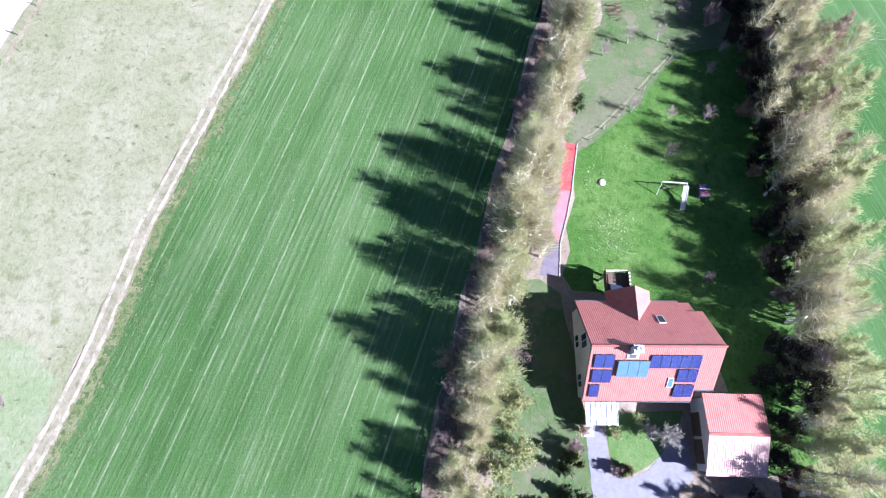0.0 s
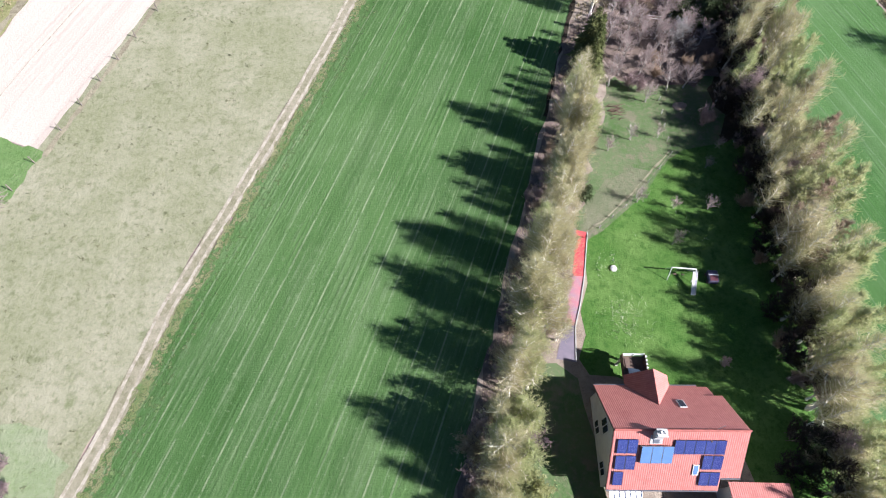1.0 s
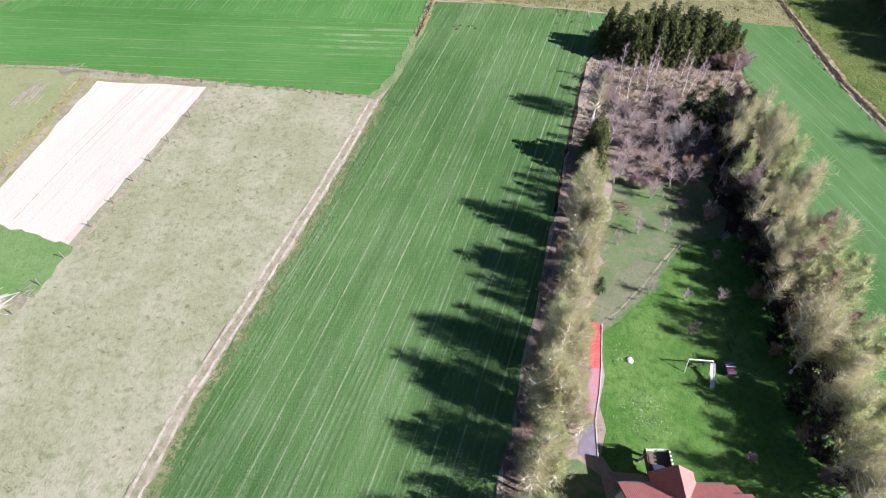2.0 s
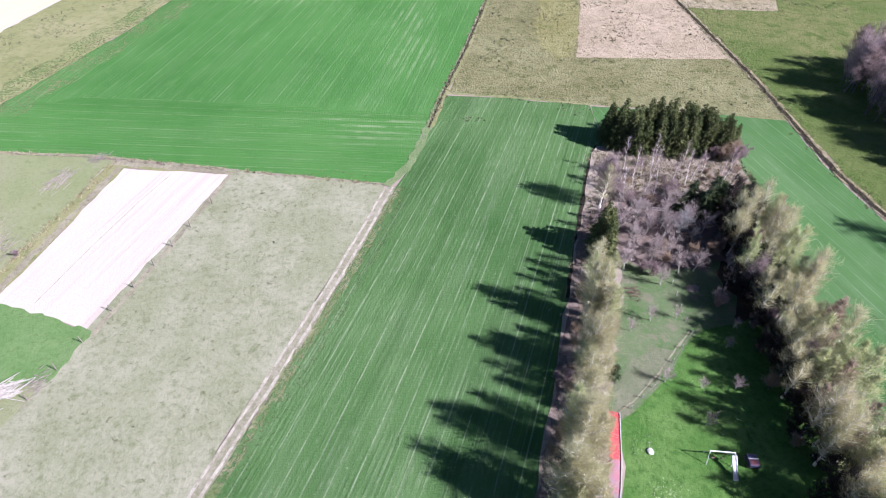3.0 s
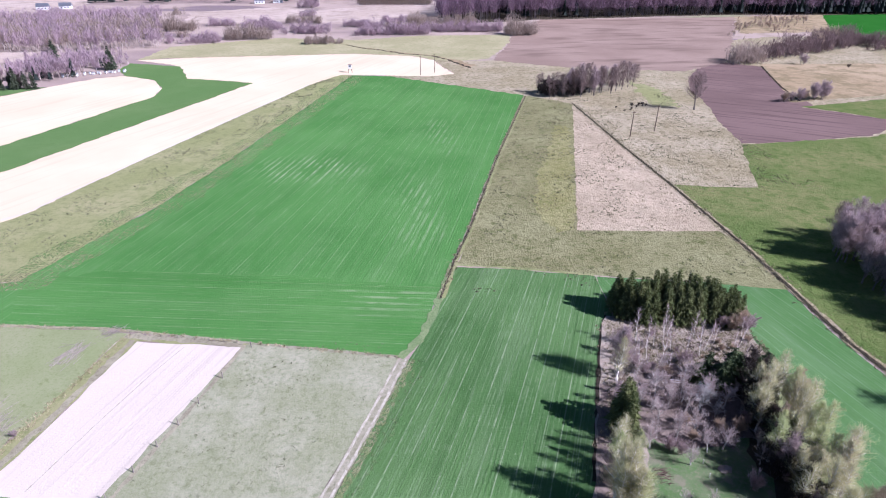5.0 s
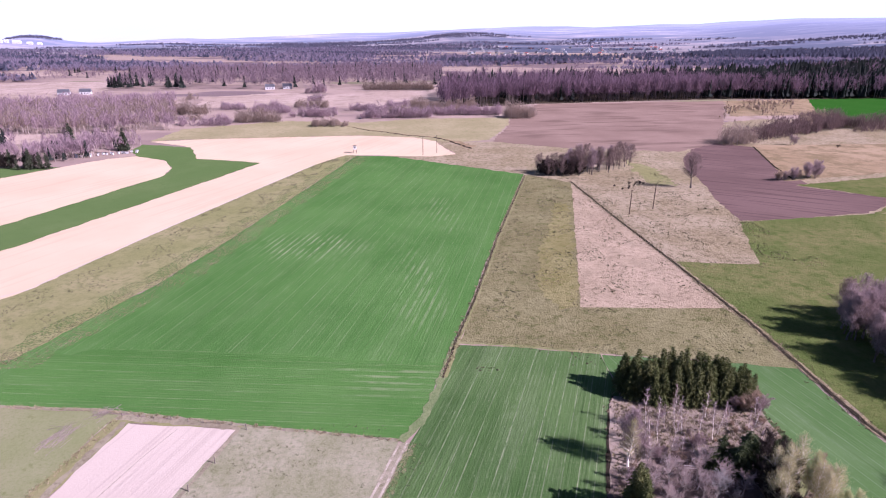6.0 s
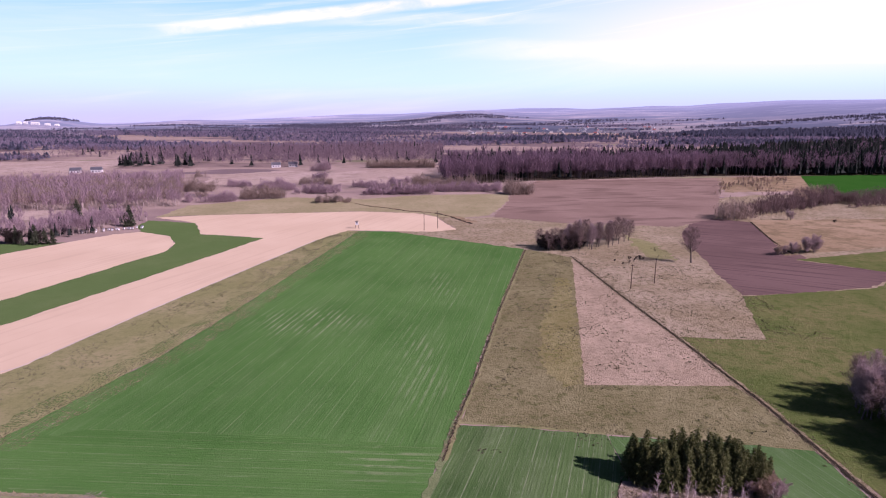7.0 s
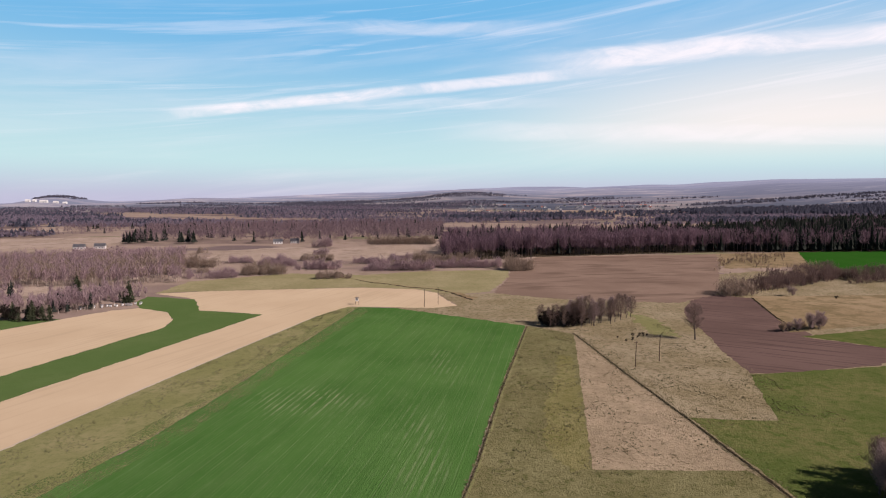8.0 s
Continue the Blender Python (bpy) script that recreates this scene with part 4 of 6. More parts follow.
# eastern belt: birches outside, near-black bushes inside standing in for deep shade
y = -20.0
while y < 72:
    inner = on_line([(33, -30), (36, 2), (38, 10), (40.5, 30), (42.5, 48), (45.5, 66), (50, 75)], y)
    outer = on_line([(37, -30), (39.5, 0), (46.5, 25), (50.5, 43), (53.5, 69), (54.5, 75)], y)
    for d, lo, hi in ((0.12, 8.0, 12.5 if 8 < y < 32 else 9.0), (0.45, 7.0, 10.0), (0.75, 8.0, 11.0), (1.0, 8.5, 11.0)):
        if rng.random() < 0.85:
            r = rng.random()
            leafy = 0.6 if d > 0.7 else 0.35
            plant("rusty" if r < 0.12 else "leafing" if r < 0.12 + leafy * (1.0 if y < 30 else 0.6) else "birch", inner + (outer - inner) * d + rng.uniform(-0.9, 0.9), y + rng.uniform(-1, 1), tall=rng.uniform(lo, hi))
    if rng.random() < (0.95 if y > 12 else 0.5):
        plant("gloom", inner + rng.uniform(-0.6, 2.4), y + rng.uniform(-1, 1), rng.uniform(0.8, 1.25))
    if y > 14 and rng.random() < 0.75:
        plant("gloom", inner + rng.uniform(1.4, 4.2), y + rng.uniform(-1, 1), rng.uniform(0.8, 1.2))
    if rng.random() < (0.9 if 8 < y < 32 else 0.4):
        plant("birch" if 8 < y < 32 else "bare", inner + rng.uniform(0.5, 4.0), y + rng.uniform(-1, 1), tall=rng.uniform(8.5, 12.5) if 8 < y < 32 else rng.uniform(5.5, 8.5))
    if rng.random() < 0.4:
        plant("thicket", inner + rng.uniform(-1.2, 1.0), y + rng.uniform(-1, 1), rng.uniform(0.7, 1.1))
    y += rng.uniform(2.3, 3.1)
for x, y, s in ((45, 74, 1), (47.5, 76, 1.1), (50, 77.5, 1.05), (44, 77.5, .9), (52.5, 76.5, 1), (55, 77.5, .9), (41.6, 75.8, .9), (48.5, 60, 1.1), (50, 57, 1.1), (46.5, 62, 1.0), (47.5, 55, 1.0)):
    plant("juniper", x, y, s)
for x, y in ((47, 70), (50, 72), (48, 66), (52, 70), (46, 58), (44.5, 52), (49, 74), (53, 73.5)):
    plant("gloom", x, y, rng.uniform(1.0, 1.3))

# orchard
for x, y in ((30.4, 69.0), (33.6, 69.8), (36.6, 71.0), (34.8, 74.2), (38.8, 75.0), (32.6, 72.6), (39.8, 70.2), (35.6, 64.2), (28.0, 50.9), (24.4, 49.2), (32.1, 51.1), (37.5, 45.4), (29.6, 33.6), (35.8, 38.6), (40.0, 48.8), (39.2, 53.6), (26.5, 40.3), (31.2, 39.1), (28.7, 70.9), (30.6, 66.7),
             (31.9, 62.8), (33.5, 65.3), (44.0, 60.4), (42.6, 57.3), (34.5, 72), (37.5, 73.0), (36, 68.4), (33.2, 75), (29.5, 74.5), (38.5, 60.5), (35.8, 60.2), (41.5, 72.0), (32.0, 58.0), (29.0, 63.5), (40.5, 76.0), (36.2, 78.4), (31.0, 77.8), (27.0, 61.5), (43.5, 69.5)):
    plant("fruit", x, y, rng.uniform(0.75, 1.1) if y > 55 else rng.uniform(0.45, 0.65))
for x, y, s in ((38.8, 68.9, 1.25), (40.6, 67.2, 0.9), (22.4, 1.0, 1.15), (20.9, 1.6, .7)):
    plant("blossom", x, y, s)
for x, y, s in ((39.0, 53.0, .9), (30.0, 61.0, .8), (31.5, 60.0, .7), (36.5, 76.5, .8), (33, 78.5, .8), (39.5, 64.0, .8), (42.5, 63.5, .9), (31.5, 70, .7), (35.0, 66.0, .7), (34.3, 62.5, .7), (39.5, 71.5, .8)):
    plant("thicket", x, y, s)

# scrub between orchard and grove
for _ in range(24):
    x, y = rng.uniform(31, 59), rng.uniform(78.5, 91.5)
    plant("thicket", x, y, rng.uniform(0.2, 0.45) if y > 81 else rng.uniform(0.5, 0.9))
for x, y, s in ((33, 81.5, .6), (35.2, 83, .5), (40.5, 84.5, .65), (43, 83, .6), (45.5, 82.5, .7), (47, 84, .7), (50, 86, .5), (53, 84, .5), (38, 86.5, .45), (57, 88, .5), (32.4, 86.4, .5)):
    plant("sapling", x, y, s * 1.5)
for k in range(13):
    plant("sapling", rng.uniform(31, 58), rng.uniform(79, 92), rng.uniform(0.5, 1.1))

# spruce grove
for r in range(-1, 4):
    for i in range(16):
        if r == -1 and not 3 <= i <= 14:
            continue
        x = 34.2 + i * 1.62 + rng.uniform(-.5, .5)
        y = 95.9 - i * 0.17 + r * 1.7 + rng.uniform(-.5, .5)
        if r == 3 and rng.random() < 0.35:
            continue
        plant("spruce", x, y, rng.uniform(0.82, 1.05) * (0.86 if i > 12 else 1))

for x, y, s in ((57.5, 91.0, 1.2), (59.2, 92.2, 1.1), (58.6, 89.6, 1.0), (56.0, 90.2, 1.1), (60.0, 90.4, 0.9), (54.2, 90.8, 0.9)):
    plant("thicket", x, y, s)

# bushes round the house and in the front bed
for x, y, s in ((13.2, 0.4, .8), (14.2, 2.0, .5), (16.9, -2.2, .5), (18.2, -2.3, .5), (17.6, 1.5, .45), (31.2, 17.4, .5), (20.2, 2.6, .4)):
    plant("thicket" if s > .45 else "leafbush", x, y, s)
for x, y, s in ((12.0, -1.6, .45), (11.6, -4.2, .6), (13.2, -5.0, .55), (10.6, -5.6, .6)):
    plant("juniper", x, y, s)
for x, y, s in ((18.3, -2.2, .75), (17.6, -2.6, .6), (12.6, -0.6, 1.2), (13.4, -1.2, .8)):
    plant("thuja", x, y, s)
for x, y, s in ((33.5, -2.5, .9), (35.0, 1.5, .9), (34.6, 5.5, .9), (30.5, -5.8, .6), (27.0, -6.0, .6), (36, 9, 1), (24.5, -6.2, .6)):
    plant("gloom", x, y, s)
for x, y, s in ((-47.4, 9.2, .9), (-48.5, 12.0, .8), (-50, 8.0, .7)):
    plant("thicket", x, y, s)

# the wood behind the ditch
for _ in range(96):
    v = rng.random()
    y = 80 + 48 * v
    x = np.interp(y, [80, 94, 104, 112, 126, 138], [98, 99, 96, 95, 101, 112]) + abs(rng.gauss(0, 13))
    plant("bare", x, y, tall=rng.uniform(9.5, 12.5))
for _ in range(48):
    y = rng.uniform(82, 126)
    plant("alder", np.interp(y, [80, 94, 104, 112, 126, 138], [100, 101, 98, 97, 103, 114]) + rng.uniform(0, 16), y, tall=rng.uniform(8.5, 11.5))
# the clump at the end of the ditches
for _ in range(60):
    t = rng.random()
    x, y = 63 + 54 * t + rng.uniform(-3, 3), 291 + 20 * t + rng.uniform(-7, 7) - 6 * math.sin(3.1 * t)
    plant("bare" if t > 0.3 and rng.random() < 0.5 else "alder", x, y, rng.uniform(0.95, 1.25) if t > 0.3 else rng.uniform(0.55, 0.9))
for _ in range(22):
    plant("gloom", rng.uniform(62, 86), rng.uniform(286, 300), rng.uniform(0.9, 1.4))
# the lone tree and small ones of the pasture
plant("oak", 128.9, 258.0, 1.3)
for x, y, s in ((250.7, 362, .55), (276, 351, .5), (181, 270, .5), (186, 271, .45), (190, 270, .55), (197, 272, .65), (203, 273, .8), (206, 274, .6)):
    plant("bare" if s > .5 else "gloom", x, y, s)
for x, y, s in ((181, 269, 1.5), (185, 270, 1.3), (189, 270, 1.7), (193, 272, 1.4), (198, 272, 2.2), (203, 273, 2.4), (206, 275, 1.9), (253, 362, 1.8)):
    plant("thicket", x, y, s)
# low dead bushes by the poles, near-black to hold the shadow there
for k in range(9):
    plant("gloom", rng.uniform(92, 113), rng.uniform(256, 267), rng.uniform(0.22, 0.4))
# firs at the edge of the western wood
for x, y, s in ((-228.5, 388, 1.62), (-229.5, 390, 1.3), (-188, 371, 1.5), (-187, 373, 1.2), (-189.5, 370, 1.1), (-215, 320, 1.28), (-210, 321, 1.08), (-206, 321, 0.95), (-218, 322, 0.95), (-227, 323, 1.05), (-221, 319, 0.7),
                (-222, 377, 0.6), (-393, 531, 1.6), (-398, 533, 1.45), (-388, 534, 1.3), (-402, 530, 1.2), (-240, 326, 0.9), (-204, 352, 0.8)):
    plant("fir", x, y, s)
# near-black bushes added in place of the dark shade at the wood's foot
for k in range(14):
    plant("gloom", rng.uniform(-252, -212), rng.uniform(321, 327), rng.uniform(1.0, 1.6))
# two tall trees east of the ditch, whose shade falls on the corn
for x, y, s in ((88.5, 60.5, 1.3), (91.0, 57.0, 1.15)):
    plant("bare", x, y, s)

# ---- the house ----
def tile_material(name, a, b, c):
    """Clay tiles: rolls of about a foot across, faint courses, each stretch a little different."""
    a, b, c = toned(a, b, c)
    n = Nodes(name, 0.7, 0.0, 0.35)
    t = n.add("ShaderNodeTexCoord").outputs["UV"]
    rolls = n.add("ShaderNodeTexWave", Vector=t, Scale=0.31416 / 0.21).outputs["Fac"]
    w = n.add("ShaderNodeTexBrick", Vector=t, Scale=1.0)
    w.offset = 0.0
    w.inputs["Brick Width"].default_value, w.inputs["Row Height"].default_value = 0.21, 0.36
    w.inputs["Mortar Size"].default_value, w.inputs["Mortar Smooth"].default_value = 0.012, 0.8
    w.inputs["Color1"].default_value, w.inputs["Color2"].default_value, w.inputs["Mortar"].default_value = (*a, 1), (*b, 1), (*b, 1)
    col = n.mix(n.times(n.step(rolls, 0.4, 0.0), 0.3), w.outputs["Color"], c)
    col = n.mix(n.times(n.step(n.noise(0.9, 5, 0.7), 0.45, 0.75), 0.35), col, c)
    n.bump(rolls, 0.5, 0.04)
    return n.done(col)


M_TILE = tile_material("red_roof_tiles", (0.57, 0.215, 0.175), (0.51, 0.18, 0.145), (0.32, 0.08, 0.07))
M_SHEET = tile_material("red_sheet_roof", (0.70, 0.46, 0.41), (0.67, 0.43, 0.38), (0.63, 0.40, 0.35))
M_RIDGE = plain("ridge_tiles", (0.40, 0.10, 0.07), (0.30, 0.07, 0.05), 3.0, 0.7)
M_RENDER = plain("pale_wall_render", (0.72, 0.69, 0.62), (0.62, 0.59, 0.52), 1.2, 0.9)
M_WHITE = plain("white_paint", (0.80, 0.79, 0.77), (0.68, 0.67, 0.65), 3.0, 0.5)
M_GREY_METAL = plain("zinc_sheet", (0.42, 0.43, 0.45), (0.32, 0.33, 0.35), 2.0, 0.4, 0.8)
M_ALU = plain("aluminium_frame", (0.60, 0.61, 0.63), (0.50, 0.51, 0.53), 2.0, 0.35, 0.9)
M_WOOD_DARK = plain("dark_stained_wood", (0.10, 0.06, 0.04), (0.16, 0.10, 0.065), 4.0, 0.7)
M_WOOD_GREY = plain("weathered_wood", (0.24, 0.20, 0.16), (0.16, 0.13, 0.105), 5.0, 0.9)
M_PAVERS = plain("grey_pavers", (0.27, 0.265, 0.305), (0.225, 0.22, 0.26), 2.5, 0.9)
M_MAUVE_PAVING = plain("mauve_paving", (0.20, 0.165, 0.20), (0.15, 0.13, 0.16), 0.8, 0.85)
M_RED_PAVING = plain("red_rubber_paving", (0.62, 0.05, 0.055), (0.52, 0.09, 0.09), 0.8, 0.8)
# tinted as the red path looks from the camera through the crowns above
M_PINK_PAVING = plain("worn_pink_paving", (0.46, 0.16, 0.18), (0.30, 0.22, 0.25), 0.5, 0.85)
M_KERB = plain("concrete_kerb", (0.52, 0.50, 0.46), (0.42, 0.40, 0.37), 3.0, 0.9)
M_STONE = plain("pale_stone", (0.66, 0.64, 0.60), (0.55, 0.53, 0.49), 3.0, 0.9)


def glass(name, colour, rough=0.05):
    n = Nodes(name, rough, 0.0, 0.6)
    return n.done(colour)


M_PANE = glass("dark_window_glass", (0.03, 0.035, 0.045))


def pv_material():
    n = Nodes("solar_cells", 0.12, 0.0, 0.5)
    t = n.add("ShaderNodeTexCoord").outputs["UV"]
    w = n.add("ShaderNodeTexBrick", Vector=t, Scale=1.0)
    w.offset = 0.0
    w.inputs["Brick Width"].default_value, w.inputs["Row Height"].default_value = 0.16, 0.16
    w.inputs["Mortar Size"].default_value = 0.004
    w.inputs["Color1"].default_value, w.inputs["Color2"].default_value, w.inputs["Mortar"].default_value = (0.012, 0.018, 0.085, 1), (0.016, 0.02, 0.10, 1), (0.09, 0.10, 0.20, 1)
    return n.done(w.outputs["Color"])


M_PV = pv_material()
M_COLLECTOR = plain("collector_glass", (0.10, 0.20, 0.42), (0.12, 0.23, 0.46), 1.5, 0.12, 0.0, 0.0, 0.6)


def slab(name, corners, material, parent, thick=0.12, label=""):
    """A sloped plate from four corners: lower two, then upper two. Its UV is in metres along the eave and up the slope."""
    a, b, c, d = [Vector(p) for p in corners]
    nrm = (b - a).cross(d - a).normalized()
    if nrm.z < 0:
        nrm = -nrm
    low = [p - nrm * thick for p in (a, b, c, d)]
    verts = [tuple(p) for p in (a, b, c, d, *low)]
    faces = [(0, 1, 2, 3), (7, 6, 5, 4), (0, 4, 5, 1), (1, 5, 6, 2), (2, 6, 7, 3), (3, 7, 4, 0)]
    me = bpy.data.meshes.new(name)
    me.from_pydata(verts, [], faces)
    uv = me.uv_layers.new(name="UVMap")
    ex = (b - a).normalized()
    ey = nrm.cross(ex)
    for loop in me.loops:
        p = Vector(verts[loop.vertex_index]) - a
        uv.data[loop.index].uv = (p.dot(ex), p.dot(ey))
    me.materials.append(material)
    ob = new(name, me)
    ob.parent = parent
    if label:
        ob["label"] = label
    return ob


def solid(bm, pts, faces):
    v = [bm.verts.new(p) for p in pts]
    for f in faces:
        bm.faces.new([v[i] for i in f])
    return bm


M_PV_FRAME = plain("dark_panel_frame", (0.03, 0.035, 0.07), (0.045, 0.05, 0.09), 2.0, 0.3)
HOUSE = pose(14.25, 9.65, 0, 0, 0, -4.5)
RIDGE, EAVE, HALF, NORTH, LONG, BAY = 9.1, 3.75, 4.8, 5.65, 11.1, 13.05


def slope_at(d):
    """The roof's height at d metres from the ridge."""
    return RIDGE - (RIDGE - EAVE) * d / HALF


def north_at(d):
    return RIDGE - (RIDGE - EAVE) * d / NORTH


house = empty("house", HOUSE, "two-storey house with a steep red tiled roof", "house")
in_y, in_n, in_x = HALF - 0.55, NORTH - 0.55, 0.45
bm = solid(bmesh.new(), [(in_x, -in_y, -0.1), (LONG - 0.1, -in_y, -0.1), (LONG - 0.1, in_n, -0.1), (in_x, in_n, -0.1), (in_x, -in_y, slope_at(in_y) - 0.25), (LONG - 0.1, -in_y, slope_at(in_y) - 0.25),
                         (LONG - 0.1, in_n, north_at(in_n) - 0.25), (in_x, in_n, north_at(in_n) - 0.25), (in_x, 0, RIDGE - 0.3), (LONG - 0.1, 0, RIDGE - 0.3)],
           [(0, 1, 5, 4), (2, 3, 7, 6), (0, 4, 8, 7, 3), (1, 2, 6, 9, 5), (4, 5, 9, 8), (6, 7, 8, 9), (3, 2, 1, 0)])
part("wall", bm, M_RENDER, house, "pale rendered wall")
s_low = slope_at(3.9) - 0.3
bm = solid(bmesh.new(), [(LONG - 0.1, -3.5, -0.1), (BAY - 0.3, -3.5, -0.1), (BAY - 0.3, 3.4, -0.1), (LONG - 0.1, 3.4, -0.1), (LONG - 0.1, -3.5, s_low), (BAY - 0.3, -3.5, s_low), (BAY - 0.3, 3.4, s_low), (LONG - 0.1, 3.4, s_low),
                         (LONG - 0.1, 0, RIDGE - 0.35), (BAY - 0.3, 0, RIDGE - 0.35)],
           [(0, 1, 5, 4), (2, 3, 7, 6), (0, 4, 8, 7, 3), (1, 2, 6, 9, 5), (4, 5, 9, 8), (6, 7, 8, 9), (3, 2, 1, 0)])
part("wall", bm, M_RENDER, house)
slab("roof", [(0, -HALF, EAVE), (LONG, -HALF, EAVE), (LONG, 0, RIDGE), (0, 0, RIDGE)], M_TILE, house, 0.16, "red clay tile roof slope")
slab("roof", [(LONG, NORTH, EAVE), (0, NORTH, EAVE), (0, 0, RIDGE), (LONG, 0, RIDGE)], M_TILE, house, 0.16)
slab("roof", [(LONG, -3.75, slope_at(3.75)), (BAY, -3.75, slope_at(3.75)), (BAY, 0, RIDGE - 0.02), (LONG, 0, RIDGE - 0.02)], M_TILE, house, 0.16)
slab("roof", [(BAY, 4.3, north_at(4.3)), (LONG, 4.3, north_at(4.3)), (LONG, 0, RIDGE - 0.02), (BAY, 0, RIDGE - 0.02)], M_TILE, house, 0.16)
slab("roof", [(LONG + 1.3, 5.6, EAVE - 0.3), (LONG, 5.6, EAVE - 0.3), (LONG, 4.35, north_at(4.35) - 0.3), (LONG + 1.3, 4.35, north_at(4.35) - 0.3)], M_TILE, house, 0.14)
part("ridge", rodded((0, 0, RIDGE + 0.02), (BAY, 0, RIDGE + 0.02), 0.12, n=8), M_RIDGE, house, "rounded ridge tiles")
for y, z, x1 in ((-HALF - 0.06, EAVE - 0.10, LONG), (NORTH + 0.06, EAVE - 0.10, LONG), (-3.81, slope_at(3.75) - 0.1, BAY)):
    part("gutter", rodded((0 if x1 == LONG else LONG, y, z), (x1, y, z), 0.07), M_GREY_METAL, house, "zinc gutter")
for y in (-HALF, 0):
    a, b = (0.0, y, EAVE if y else RIDGE), (0.0, 0 if y else NORTH, RIDGE if y else EAVE)
    part("verge_board", rodded((a[0] - 0.02, a[1], a[2] - 0.12), (b[0] - 0.02, b[1], b[2] - 0.12), 0.06, n=4), M_WOOD_DARK, house, "dark verge board")
# west gable windows
for yy, z0, z1, hw in ((1.2, 3.7, 5.7, 0.75), (1.6, 1.0, 2.4, 0.7), (-2.6, 1.0, 2.4, 0.7)):
    w = part("window", boxed(in_x - 0.05, in_x + 0.02, yy - hw, yy + hw, z0, z1), M_WHITE, house, "white framed gable window")
    for side in (-1, 1):
        part("pane", boxed(in_x - 0.07, in_x - 0.045, yy + side * hw / 2 - hw * 0.42, yy + side * hw / 2 + hw * 0.42, z0 + 0.08, z1 - 0.08), M_PANE, w)
for xx in (2.2, 5.4, 8.6):
    w = part("window", boxed(xx - 0.7, xx + 0.7, -in_y - 0.05, -in_y + 0.02, 1.0, 2.4), M_WHITE, house)
    for side in (-1, 1):
        part("pane", boxed(xx + side * 0.35 - 0.29, xx + side * 0.35 + 0.29, -in_y - 0.07, -in_y - 0.045, 1.08, 2.32), M_PANE, w)
# north dormer
dx, dz, dy1, dw = 5.75, 6.3, 6.75, 2.4
drop = 2.5
bm = solid(bmesh.new(), [(dx - 1.75, 6.45, 2.5), (dx + 1.75, 6.45, 2.5), (dx + 1.75, 3.2, 2.5), (dx - 1.75, 3.2, 2.5), (dx - 1.75, 6.45, dz - drop * 0.82 - .2), (dx + 1.75, 6.45, dz - drop * 0.82 - .2), (dx + 1.75, 3.2, dz - drop * 0.82 - .2),
                         (dx - 1.75, 3.2, dz - drop * 0.82 - .2), (dx, 6.45, dz - 0.2), (dx, 3.2, dz - 0.2)],
           [(0, 3, 7, 4), (1, 5, 6, 2), (0, 4, 8, 5, 1), (3, 2, 6, 9, 7), (4, 7, 9, 8), (5, 8, 9, 6), (0, 1, 2, 3)])
dormer = part("dormer", bm, M_RENDER, house, "gabled dormer on the north slope")


def dormer_side(s):
    e = NORTH * (RIDGE - (dz - drop)) / (RIDGE - EAVE)
    r = NORTH * (RIDGE - dz) / (RIDGE - EAVE)
    return slab("roof", [(dx + s * dw, dy1, dz - drop), (dx + s * dw, min(e, dy1 - .05), dz - drop), (dx, r, dz), (dx, dy1, dz)], M_TILE, dormer, 0.1)


dormer_side(-1)
dormer_side(1)
part("window", boxed(dx - 0.8, dx + 0.8, 6.43, 6.5, 3.0, 4.9), M_PANE, dormer, "dark dormer window")
# balcony with white rail north of the dormer; its shade painted as dark wood
bx0, bx1, by0, by1 = 3.7, 6.2, 6.2, 9.2
balcony = part("balcony", boxed(bx0, bx1, by0 - 0.5, by1, 2.45, 2.65), M_WOOD_DARK, house, "balcony darkened for its shade, with a white front rail")
for px, py in ((bx0, by1), (bx1, by1), (bx0, 7.2), (bx1, 7.2), ((bx0 + bx1) / 2, by1)):
    part("post", boxed(px - 0.04, px + 0.04, py - 0.04, py + 0.04, 2.65, 3.55), M_WOOD_DARK, balcony)
for z in (2.95, 3.25, 3.52):
    part("rail", boxed(bx0, bx1, by1 - 0.03, by1 + 0.03, z, z + 0.06), M_WHITE, balcony)
    part("rail", boxed(bx0 - 0.03, bx0 + 0.03, 7.2, by1, z, z + 0.06), M_WOOD_DARK, balcony)
    part("rail", boxed(bx1 - 0.03, bx1 + 0.03, 7.2, by1, z, z + 0.06), M_WOOD_DARK, balcony)
for px in (bx0 + 0.15, bx1 - 0.15):
    part("pillar", boxed(px - 0.12, px + 0.12, by1 - 0.4, by1 - 0.16, -0.1, 2.45), M_RENDER, balcony)
# boards added so that the inside looks shaded
for px in (bx0, bx1):
    part("side_board", boxed(px - 0.025, px + 0.025, 7.2, by1, 2.66, 3.5), M_WOOD_DARK, balcony, "balcony side board, dark for the shade inside")
slab("awning", [(bx0 + 0.2, 7.5, 4.0), (bx0 + 0.2, 6.75, 4.25), (bx0 + 1.9, 6.75, 4.25), (bx0 + 1.3, 7.3, 4.05)], M_WHITE, balcony, 0.04, "small white awning")
part("bench", boxed(bx0 + 0.3, bx0 + 0.75, 7.7, 8.9, 2.65, 3.1, 0.02), M_WOOD_DARK, balcony, "dark bench")
for i in range(4):
    part("pot", rodded((bx1, 7.6 + i * 0.42, 3.56), (bx1, 7.6 + i * 0.42, 3.76), 0.08, 0.11, 8), M_WHITE, balcony, "small white flower pot")
